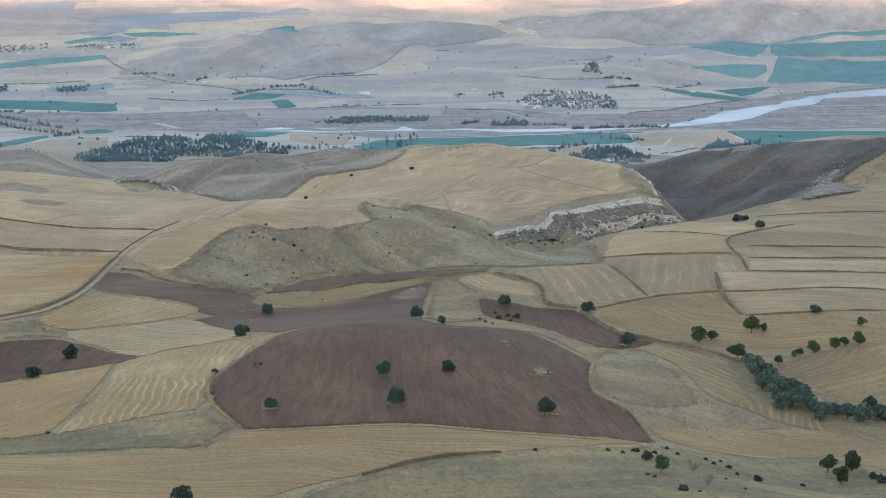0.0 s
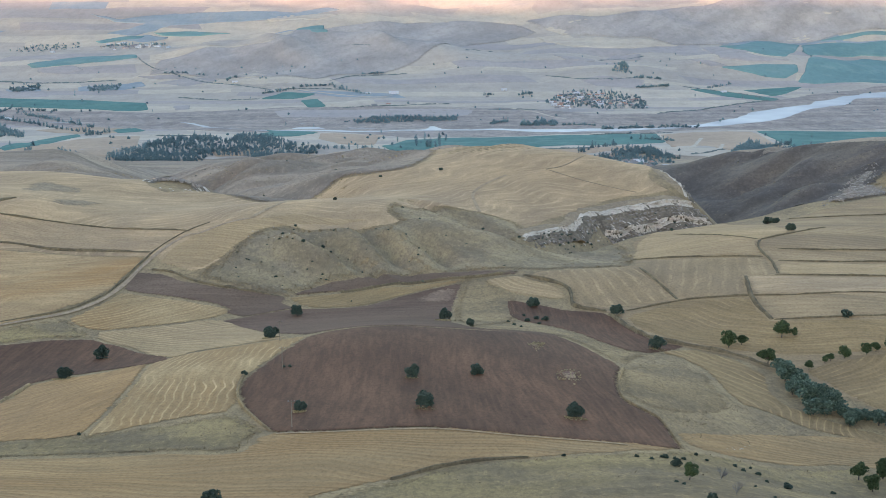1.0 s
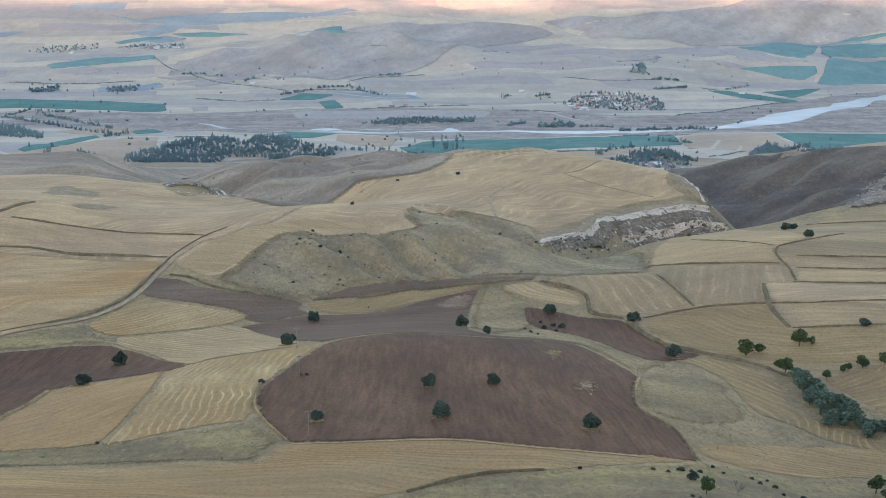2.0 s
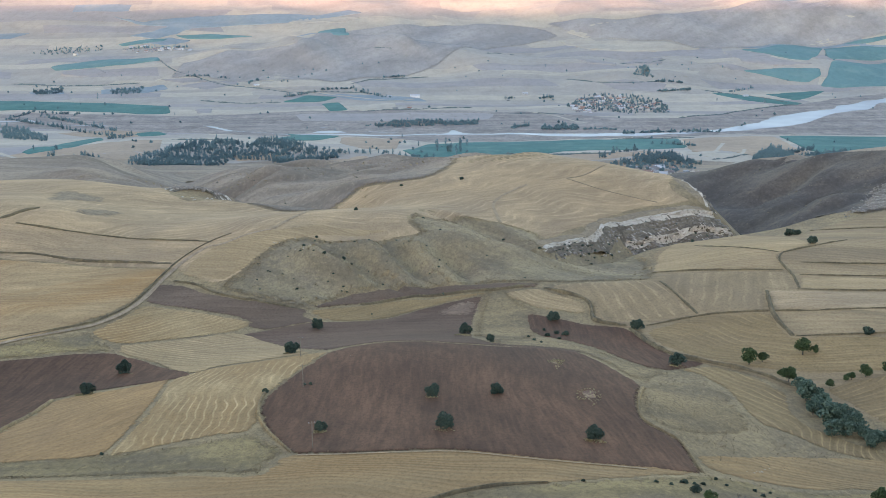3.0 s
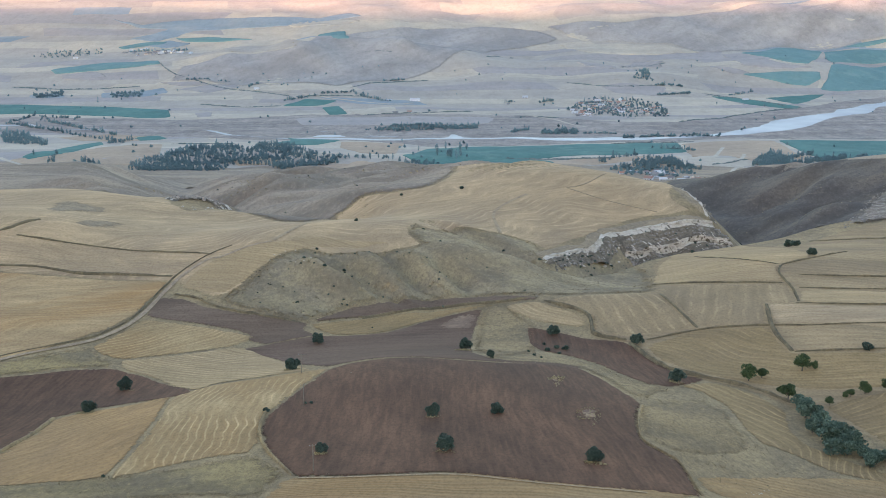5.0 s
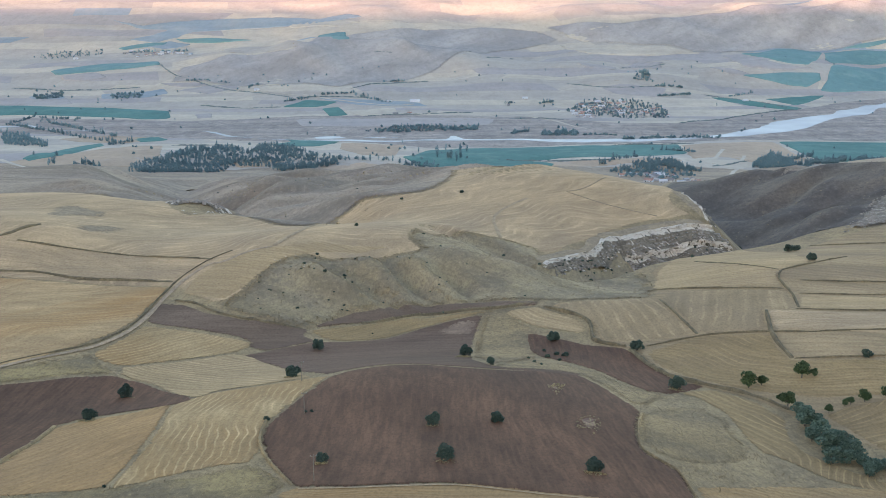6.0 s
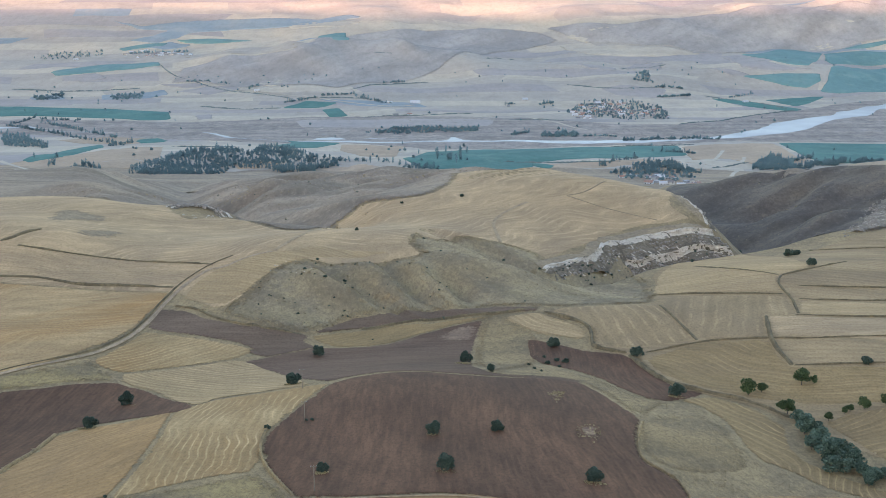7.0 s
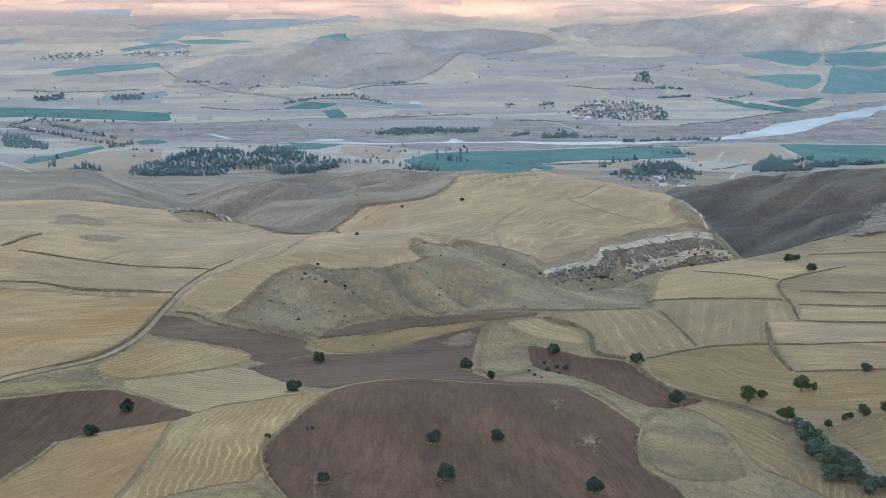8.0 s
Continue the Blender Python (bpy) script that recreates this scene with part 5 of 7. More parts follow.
strip("hedgerow", HEDGE, "low dark hedgerow between valley fields", "hedge", [(-316, 2991), (-155, 3025), (-46, 3089)], 5, 2.0)
strip("hedgerow", HEDGE, "low dark hedgerow between valley fields", "hedge", [(560, 3415), (666, 3333), (747, 3171)], 5, 2.0)
strip("hedgerow", HEDGE, "low dark hedgerow between valley fields", "hedge", [(200, 3530), (336, 3457), (461, 3475)], 5, 2.0)
strip("hedgerow", HEDGE, "low dark hedgerow between valley fields", "hedge", [(-646, 2457), (-506, 2443)], 5, 2.0)
strip("hedgerow", HEDGE, "low dark hedgerow between valley fields", "hedge", [(233, 2484), (409, 2535)], 6, 2.0)
strip("hedgerow", HEDGE, "low dark hedgerow between valley fields", "hedge", [(371, 2112), (449, 2174)], 5, 2.0)
strip("hedgerow", HEDGE, "low dark hedgerow between valley fields", "hedge", [(8, 2166), (124, 2138), (223, 2157)], 5, 2.0)
strip("hedgerow", HEDGE, "low dark hedgerow between valley fields", "hedge", [(-406, 3873), (-301, 3865)], 6, 2.0)
field("rock_slope", SCREE, "pale broken rock on the valley side", [(238.3, 847), (280.8, 961.3), (327.8, 1075.3), (347.6, 1093.5), (356.6, 1094.4), (348.4, 1064.6), (330.1, 1028.4), (313.9, 943), (305.7, 892.7), (282.1, 882.3), (262.6, 870.9)], 1.9, fray=9)


# ---- helpers for things ----
def part(name, bm, mat, parent, label=""):
    """One bmesh as one mesh object under a thing or a part."""
    me = bpy.data.meshes.new(name)
    bm.to_mesh(me)
    bm.free()
    me.materials.append(mat)
    ob = new(name, me)
    ob.parent = parent
    return tagged(ob, label)


def raw_part(name, verts, faces, mat, parent, label="", smooth=False):
    me = bpy.data.meshes.new(name)
    me.from_pydata(verts, [], faces)
    if smooth:
        me.polygons.foreach_set("use_smooth", [True] * len(faces))
    me.materials.append(mat)
    ob = new(name, me)
    ob.parent = parent
    return tagged(ob, label)


def on_ground(x, y, lift=0.0):
    return float(bed(x, y)) + lift


def box(bm, size, at, turn=0.0):
    bmesh.ops.create_cube(bm, size=1, matrix=Matrix.Translation(at) @ Matrix.Rotation(turn, 4, "Z") @ Matrix.Diagonal((*size, 1)))


def tone(name, base, other, scale=3.0, gloss=0.8, island=0.0):
    """A plain worn surface: two tones and grain."""
    m, tree, bsdf = material(name)
    c = mixed(tree, spread(tree, noise_node(tree, scale, 5, 0.6), 0.3, 0.7), base, other)
    if island:
        info = tree.nodes.new("ShaderNodeNewGeometry")
        c = mixed(tree, spread(tree, info.outputs["Random Per Island"], 0, 1 / island), c, other)
    tree.links.new(c, bsdf.inputs["Base Color"])
    bsdf.inputs["Roughness"].default_value = gloss
    bsdf.inputs["Specular IOR Level"].default_value = 0.2
    return m


# ---- rock ----
def limestone():
    m, tree, bsdf = material("limestone")
    strata = noise_node(tree, 0.5, 5, 0.65, (0.25, 0.25, 2.2))
    cracks = noise_node(tree, 0.8, 6, 0.75, (1.4, 1.4, 0.35))
    c = mixed(tree, spread(tree, strata, 0.35, 0.65), (0.60, 0.50, 0.385), (0.45, 0.365, 0.275))
    c = mixed(tree, spread(tree, cracks, 0.52, 0.68), c, (0.15, 0.12, 0.09))
    c = mixed(tree, spread(tree, noise_node(tree, 0.06, 4), 0.5, 0.75), c, (0.66, 0.56, 0.44))
    tree.links.new(c, bsdf.inputs["Base Color"])
    bsdf.inputs["Roughness"].default_value = 0.9
    relief(tree, bsdf, cracks, 1.0, 0.8)
    return m


LIMESTONE = limestone()


TALUS = earth("talus", (0.215, 0.165, 0.112), (0.135, 0.107, 0.076), (0.40, 0.325, 0.245), 0.09, 0.7, bump=1.0, amount=0.7)


def cliff(label, line, out, bands, shelf=7.0, seed=1, tail=14.0, lean=0.72):
    """A rock wall along a rim: a shelf that overhangs the slope, then upright bands with talus between.
    out: +1 or -1, the side it faces; bands: (talus run before it, drop); lean: how steep the talus lies."""
    p = np.array(line, float)
    fine = []
    for a, b in zip(p, p[1:]):
        n = max(1, int(np.hypot(*(b - a)) / 0.8))
        fine += [a + (b - a) * k / n for k in range(n)]
    fine = np.array(fine + [p[-1]])
    for _ in range(3):
        fine[1:-1] = (fine[:-2] + 2 * fine[1:-1] + fine[2:]) / 4
    way = np.gradient(fine, axis=0)
    way = np.stack([np.convolve(np.pad(way[:, k], 10, "edge"), np.ones(21) / 21, "valid") for k in (0, 1)], 1)
    side = out * np.stack([-way[:, 1], way[:, 0]], 1) / np.hypot(way[:, 0], way[:, 1])[:, None]
    s = np.arange(len(fine)) * 0.8
    fade = np.minimum(1, np.minimum(s, s[-1] - s) / 9)
    behind = [fine - side * d for d in (shelf, shelf * 1.7, shelf * 2.4)]
    rim = np.max([ground(b[:, 0], b[:, 1]) for b in behind], 0) - 0.6 + 0.5 * value_noise(s / 4, s * 0, seed)
    rim = np.convolve(np.pad(rim, 5, "edge"), np.ones(11) / 11, "valid")
    # rows of the profile: way out, depth below the rim, how blocky, rock or talus
    rows = [(-shelf * 2.6, -0.0, 0, 1), (-shelf * 1.2, 0.1, 0, 1), (-shelf * 0.5, 0.2, 0, 1), (-1.2, 0.35, 0.3, 0), (0, 0.5, 1, 0)]
    o, dz = 0.0, 0.5
    for n, (run, drop) in enumerate(bands):
        if n:
            for k in range(1, 6):
                rows.append((o + run * k / 5, dz + run * lean * k / 5, 0.5, 1))
            o, dz = o + run, dz + run * lean
        for k in range(1, 7):
            rows.append((o + 0.14 * k, dz + drop * k / 6, 1, 0))
        o, dz = o + 0.84, dz + drop
    for k in range(1, 8):
        rows.append((o + tail * k / 7, dz + tail * lean * k / 7, 0.5, 1))
    verts, kinds = [], []
    for k, (v, d, blocky, soft) in enumerate(rows):
        level = d * 0.55
        jut = blocky * (1.1 * np.round(1.3 * value_noise(s / 3.4, s * 0 + level * 0.35, seed + 2)) + 0.8 * value_noise(s / 1.3, s * 0 + level * 1.7, seed + 3) + 1.6 * value_noise(s / 11, s * 0 + level * 0.1, seed + 4))
        foot = fine + side * (v + jut)[:, None]
        low = ground(foot[:, 0], foot[:, 1])
        z = rim - d * (1 + 0.25 * value_noise(s / 14, s * 0 + 5, seed + 6)) + 0.35 * blocky * value_noise(s / 2.1, s * 0 + k, seed + 7)
        z = low - 0.3 + (np.maximum(z - low, 1.0)) * fade
        if k == 0:
            z = low - 0.5
        verts.append(np.column_stack([foot, z]))
        kinds.append(soft)
    n = len(fine)
    faces, mats = [], []
    for r in range(len(rows) - 1):
        faces += [(r * n + c, r * n + c + 1, r * n + n + c + 1, r * n + n + c) for c in range(n - 1)]
        worn = 0.8 * value_noise(s / 3.1, s * 0 + 0.45 * r, seed + 11) + 0.8 * value_noise(s / 1.2, s * 0 + 1.7 * r, seed + 12) + (-0.2 if rows[r][1] > 5 else -0.45)
        bare = value_noise(s / 1.5, s * 0 + 1.3 * r, seed + 13) > 0.8
        mats += [2 if r < 3 else 1 if (kinds[r] and kinds[r + 1] and not bare[c]) or worn[c] > 0.35 else 0 for c in range(n - 1)]
    if out > 0:
        faces = [f[::-1] for f in faces]
    me = bpy.data.meshes.new("cliff")
    me.from_pydata(np.concatenate(verts).tolist(), [], faces)
    me.materials.append(LIMESTONE)
    me.materials.append(TALUS)
    me.materials.append(PATCH)
    me.polygons.foreach_set("material_index", mats)
    tagged(new("cliff", me), label, "cliff", kind="structure")
    return np.concatenate([v[8:-8] for v, soft in zip(verts[5:], kinds[5:]) if soft])


def boulder_mesh(seed):
    bm = bmesh.new()
    bmesh.ops.create_icosphere(bm, subdivisions=2, radius=0.5)
    for v in bm.verts:
        d = 1 + 0.5 * noise.noise(v.co * 2.3 + Vector((seed, 0, 0)))
        v.co = Vector((v.co.x * d * 1.2, v.co.y * d, v.co.z * d * 0.75))
        v.co = Vector([round(c * 5) / 5 * 0.35 + c * 0.65 for c in v.co])
    me = bpy.data.meshes.new("boulder")
    bm.to_mesh(me)
    bm.free()
    me.materials.append(LIMESTONE)
    return me


BOULDERS = [boulder_mesh(k) for k in range(4)]
BOULDER_BLOCK = (np.array([(x * k, y * k, z * 0.45) for z, k in ((-1, 0.5), (0.2, 0.56), (1, 0.36)) for x, y in ((-1, -0.7), (0.8, -0.9), (1, 0.6), (-0.6, 1))]),
                 [(0, 1, 5, 4), (1, 2, 6, 5), (2, 3, 7, 6), (3, 0, 4, 7), (4, 5, 9, 8), (5, 6, 10, 9), (6, 7, 11, 10), (7, 4, 8, 11), (8, 9, 10, 11)])


def boulders(outline, count, small, large, seed, label="pale limestone boulder lying on the slope"):
    dice = random.Random(seed)
    ring = np.array(outline, float)
    (x0, y0), (x1, y1) = ring.min(0), ring.max(0)
    done = 0
    while done < count:
        x, y = dice.uniform(x0, x1), dice.uniform(y0, y1)
        if not inside(np.array([x]), np.array([y]), ring)[0]:
            continue
        s = small * (large / small) ** (dice.random() ** 2)
        ob = new("boulder", BOULDERS[done % 4])
        ob.matrix_world = pose(x, y, on_ground(x, y, 0.1 * s), 0, 0, dice.uniform(0, 360)) @ Matrix.Diagonal((s, s, s, 1))
        tagged(ob, label, "boulder", "boulders below the cliff")
        done += 1


RUBBLE = tone("broken_rock", (0.40, 0.335, 0.275), (0.24, 0.20, 0.162), 0.4, 0.9, 1.0)


def rubble(spots, count, small, large, seed):
    """Broken blocks lying over a rocky slope, more than one could count."""
    dice = np.random.RandomState(seed)
    block = BOULDER_BLOCK
    clump = value_noise(spots[:, 0] / 9, spots[:, 1] / 9, seed) + 0.7 * value_noise(spots[:, 0] / 3, spots[:, 2] / 3, seed + 1)
    chance = np.clip(clump + 0.7, 0.02, None)
    picks = spots[dice.choice(len(spots), count, p=chance / chance.sum())]
    verts, faces = [], []
    for n, p in enumerate(picks):
        s = small * (large / small) ** (dice.rand() ** 2.2)
        w = dice.uniform(0, 6.28)
        turn = np.array([[math.cos(w), -math.sin(w), 0], [math.sin(w), math.cos(w), 0], [0, 0, dice.uniform(0.6, 1.1)]])
        shape_ = block[0] * (1 + 0.25 * dice.uniform(-1, 1, block[0].shape))
        verts.append(shape_ @ turn.T * s + p + (dice.uniform(-0.6, 0.6), dice.uniform(-0.6, 0.6), 0.15 * s))
        faces += [tuple(i + n * len(block[0]) for i in f) for f in block[1]]
    me = bpy.data.meshes.new("rubble")
    me.from_pydata(np.concatenate(verts).tolist(), [], faces)
    me.materials.append(RUBBLE)
    return tagged(new("rubble", me), "broken pale limestone blocks strewn below the cliff bands", "rubble", kind="stuff")


def cliff_shrubs(spots, count, low, high, seed):
    dice = random.Random(seed)
    for n in range(count):
        x, y, z = spots[dice.randrange(len(spots))]
        s = dice.uniform(low, high)
        ob = copy_thing(BUSH[n % 3], Matrix())
        ob.matrix_world = pose(x, y, z - 0.1, 0, 0, dice.uniform(0, 360)) @ Matrix.Diagonal((s, s, s * 0.8, 1))
        tagged(ob, "dark shrub growing among broken limestone", "shrub", "cliff shrubs")


def slope_spots(outline, count, seed, lift=0.9):
    dice = np.random.RandomState(seed)
    ring = np.array(outline, float)
    (x0, y0), (x1, y1) = ring.min(0), ring.max(0)
    x, y = dice.uniform(x0, x1, count), dice.uniform(y0, y1, count)
    keep = inside(x, y, ring)
    return np.column_stack([x[keep], y[keep], ground(x[keep], y[keep]) + lift])


# ---- trees ----
def leaf_material(name, dark, light, island=1.0):
    m, tree, bsdf = material(name)
    info = tree.nodes.new("ShaderNodeNewGeometry")
    obj = tree.nodes.new("ShaderNodeObjectInfo")
    c = mixed(tree, spread(tree, info.outputs["Random Per Island"], 0, 1), dark, light)
    c = mixed(tree, spread(tree, obj.outputs["Random"], 0, 2.2), c, tuple(v * 0.55 for v in dark))
    tree.links.new(c, bsdf.inputs["Base Color"])
    bsdf.inputs["Roughness"].default_value = 0.75
    bsdf.inputs["Specular IOR Level"].default_value = 0.25
    return m


BARK = tone("bark", (0.12, 0.095, 0.075), (0.07, 0.055, 0.045), 6.0)
LEAF_DARK = leaf_material("dark_leaves", (0.034, 0.058, 0.044), (0.076, 0.106, 0.072))
LEAF_GREEN = leaf_material("green_leaves", (0.034, 0.062, 0.024), (0.088, 0.122, 0.044))
LEAF_SILVER = leaf_material("silver_leaves", (0.036, 0.07, 0.046), (0.16, 0.222, 0.158))
# leaves of the distant trees, lightened and blued: haze sits in the colour
LEAF_HAZED = leaf_material("hazed_valley_leaves", (0.108, 0.194, 0.213), (0.186, 0.284, 0.298))
TWIG_GREY = tone("dry_twigs", (0.24, 0.21, 0.18), (0.16, 0.14, 0.125), 5.0)


def tube(verts, faces, a, b, ra, rb, sides=6):
    a, b = Vector(a), Vector(b)
    turn = (b - a).to_track_quat("Z", "Y").to_matrix()
    start = len(verts)
    for end, r in ((a, ra), (b, rb)):
        for k in range(sides):
            w = 2 * math.pi * k / sides
            verts.append(tuple(end + turn @ Vector((r * math.cos(w), r * math.sin(w), 0))))
    faces += [(start + k, start + (k + 1) % sides, start + sides + (k + 1) % sides, start + sides + k) for k in range(sides)]
    faces.append(tuple(start + sides + k for k in range(sides)))


def crown(dice, lobes, leaves, size, flat=0.0):
    """Small folded leaf clumps over the outside of many lobes."""
    verts, faces = [], []
    weights = [r ** 2 for *_, r in lobes]
    for _ in range(leaves):
        cx, cy, cz, r = dice.choices(lobes, weights)[0]
        d = Vector((dice.gauss(0, 1), dice.gauss(0, 1), dice.gauss(0.25, 1))).normalized()
        p = Vector((cx, cy, cz)) + d * r * dice.uniform(0.72, 1.08) * Vector((1, 1, 0.85)).length / 1.65
        n = (d + 0.8 * Vector((dice.gauss(0, 1), dice.gauss(0, 1), dice.gauss(0, 1)))).normalized()
        u = n.orthogonal().normalized()
        u = Matrix.Rotation(dice.uniform(0, 6.28), 3, n) @ u
        v = n.cross(u)
        s = size * dice.uniform(0.6, 1.4)
        start = len(verts)
        bend = n * s * 0.3
        verts += [tuple(p - u * s - v * s * 0.6), tuple(p + v * s * -0.7 + bend), tuple(p + u * s), tuple(p + v * s * 0.9 - bend)]
        faces += [(start, start + 1, start + 2), (start, start + 2, start + 3)]
    return verts, faces


def tree_model(name, seed, leaf, width=1.0, height=1.0, clear=0.22, lobe_count=16, leaves=1500, size=0.045, lean=0.0):
    """A tree one metre wide at its crown: trunk, limbs, a crown of lobes with gaps."""
    dice = random.Random(seed)
    thing = new(name)
    lobes = []
    for k in range(lobe_count):
        w = dice.uniform(0, 6.28)
        h = dice.random()
        spread_ = 0.36 * math.sin(math.pi * (0.18 + 0.76 * h)) * dice.uniform(0.5, 1.15) * width
        lobes.append((spread_ * math.cos(w) + lean * h, spread_ * math.sin(w), clear + (height - clear) * (0.14 + 0.72 * h), dice.uniform(0.13, 0.2) * width * (height ** 0.3)))
    lobes.append((0, 0, clear + (height - clear) * 0.45, 0.27 * width))
    verts, faces = [], []
    fork = (0.01, 0, clear * 1.15)
    tube(verts, faces, (0, 0, -0.04), fork, 0.035, 0.026, 8)
    for lx, ly, lz, r in lobes[:9]:
        mid = (lx * 0.45, ly * 0.45, clear + (lz - clear) * 0.55)
        tube(verts, faces, fork, mid, 0.016, 0.011, 5)
        tube(verts, faces, mid, (lx, ly, lz), 0.011, 0.004, 5)
    raw_part("trunk", verts, faces, BARK, thing, smooth=True)
    raw_part("crown", *crown(dice, lobes, leaves, size), leaf, thing)
    return thing


def poplar_model(seed, leaf, leaves=150):
    dice = random.Random(seed)
    thing = new("poplar_tree")
    lobes = [(dice.uniform(-0.05, 0.05), dice.uniform(-0.05, 0.05), 0.12 + 0.86 * k / 11, 0.13 * math.sin(math.pi * (0.12 + 0.82 * k / 11)) + 0.015) for k in range(12)]
    verts, faces = [], []
    tube(verts, faces, (0, 0, -0.02), (0, 0, 0.8), 0.015, 0.004, 6)
    raw_part("trunk", verts, faces, BARK, thing, smooth=True)
    raw_part("crown", *crown(dice, lobes, leaves, 0.042), leaf, thing)
    return thing


def bare_model(seed):
    dice = random.Random(seed)
    thing = new("leafless_shrub")
    verts, faces = [], []
    tube(verts, faces, (0, 0, -0.03), (0, 0, 0.18), 0.03, 0.024, 6)
    tips = []
    for _ in range(9):
        w, out = dice.uniform(0, 6.28), dice.uniform(0.15, 0.4)
        tip = (out * math.cos(w), out * math.sin(w), dice.uniform(0.4, 0.85))
        tube(verts, faces, (0, 0, 0.16), tip, 0.016, 0.007, 5)
        tips.append(tip)
    raw_part("trunk", verts, faces, TWIG_GREY, thing)
    verts, faces = [], []
    for tip in tips:
        for _ in range(26):
            a = Vector(tip) * dice.uniform(0.55, 1.0)
            b = a + Vector((dice.gauss(0, 0.09), dice.gauss(0, 0.09), dice.uniform(0.0, 0.16)))
            tube(verts, faces, a, b, 0.006, 0.002, 3)
    raw_part("twigs", verts, faces, TWIG_GREY, thing)
    return thing


def parked(thing, label="", category="tree", group=""):
    """Tags a model that is kept to be copied; its own place is given later."""
    return tagged(thing, label, category, group)


def plant(models, x, y, wide, seed, tall=1.0, label="", group="", used=set()):
    """Sets a tree: the first use of a model moves it, later ones copy it."""
    dice = random.Random(seed)
    model = models[seed % len(models)]
    m = pose(x, y, on_ground(x, y), 0, 0, dice.uniform(0, 360)) @ Matrix.Diagonal((wide, wide, wide * tall, 1))
    if model.name not in used:
        used.add(model.name)
        ob = model
        ob.matrix_world = m
    else:
        ob = copy_thing(model, Matrix())
        ob.matrix_world = m
    if label:
        ob["label"] = label
    if group:
        ob["group"] = group
    return ob


ROUND = [parked(tree_model("tree", 11 + k, LEAF_DARK, 1.0, h, 0.05, 18, 2200, 0.04), "round dark green tree standing on open farmland", "tree", "field trees") for k, h in enumerate((0.72, 0.8, 0.68, 0.84))]
GREEN = [parked(tree_model("tree", 31 + k, LEAF_GREEN, 1.0, h, 0.24, 15, 1900, 0.04), "leafy green tree with a bare lower trunk on a dry slope", "tree", "slope trees") for k, h in enumerate((0.95, 1.05, 0.9))]
WILLOW = [parked(tree_model("willow", 51 + k, LEAF_SILVER, 1.0, h, 0.08, 18, 1700, 0.045), "silvery green willow in the stream hedge", "willow", "stream hedge") for k, h in enumerate((0.85, 1.0, 0.75))]
FAR_ROUND = [parked(tree_model("tree", 71 + k, LEAF_HAZED, 1.0, h, 0.1, 9, 150, 0.105), "tree in a valley grove, leaf colour blued for haze", "tree", "valley grove") for k, h in enumerate((0.9, 1.1, 0.8))]
POPLAR = [parked(poplar_model(91 + k, LEAF_HAZED), "slender dark poplar in the valley", "tree", "valley poplars") for k in range(2)]
BUSH = [parked(tree_model("shrub", 111 + k, LEAF_DARK, 1.0, 0.6, 0.03, 8, 420, 0.07), "small dark shrub on dry ground", "shrub", "scattered shrubs") for k in range(3)]
BARE = [parked(bare_model(131 + k), "grey leafless shrub on the dry knoll", "shrub", "dry shrubs") for k in range(2)]


def scatter(outline, count, seed, low, high, models, poplars=0.0, group=""):
    """Single trees or shrubs spread over a piece of the plan."""
    dice = random.Random(seed)
    ring = np.array(outline, float)
    (x0, y0), (x1, y1) = ring.min(0), ring.max(0)
    done = 0
    while done < count:
        x, y = dice.uniform(x0, x1), dice.uniform(y0, y1)
        if not inside(np.array([x]), np.array([y]), ring)[0]:
            continue
        size = dice.uniform(low, high)
        slim = dice.random() < poplars
        plant(POPLAR if slim else models, x, y, size * (1.6 if slim else 1), seed * 100 + done, dice.uniform(0.85, 1.1), group=group)
        done += 1


def solid(model):
    """The corners and faces of a model's trunk and crown."""
    found = []
    for ob in model.children:
        me = ob.data
        co = np.empty(len(me.vertices) * 3)
        me.vertices.foreach_get("co", co)
        found.append((co.reshape(-1, 3), [tuple(p.vertices) for p in me.polygons], ob.name.startswith("trunk")))
    return found


def grove(outline, count, seed, poplars=0.3, low=7.0, high=12.0):
    """A far wood that nobody could count: trunks and crowns in one mesh."""
    dice = random.Random(seed)
    ring = np.array(outline, float)
    (x0, y0), (x1, y1) = ring.min(0), ring.max(0)
    shapes = {m: solid(m) for m in (*FAR_ROUND, *POPLAR)}
    verts, faces, mats, done, start = [], [], [], 0, 0
    while done < count:
        x, y = dice.uniform(x0, x1), dice.uniform(y0, y1)
        if not inside(np.array([x]), np.array([y]), ring)[0]:
            continue
        slim = dice.random() < poplars
        size = dice.uniform(low, high) * (1.6 if slim else 1)
        w = dice.uniform(0, 6.28)
        turn = np.array([[math.cos(w), -math.sin(w), 0], [math.sin(w), math.cos(w), 0], [0, 0, dice.uniform(0.8, 1.15)]])
        for co, fs, bark in shapes[dice.choice(POPLAR if slim else FAR_ROUND)]:
            verts.append(co @ turn.T * size + (x, y, on_ground(x, y)))
            faces += [tuple(i + start for i in f) for f in fs]
            mats += [1 if bark else 0] * len(fs)
            start += len(co)
        done += 1
    me = bpy.data.meshes.new("woodland")
    me.from_pydata(np.concatenate(verts).tolist(), [], faces)
    me.materials.append(LEAF_HAZED)
    me.materials.append(BARK)
    me.polygons.foreach_set("material_index", mats)
    tagged(new("woodland", me), "trees and poplars massed along the valley, leaf colour blued for haze", "woodland", kind="stuff")


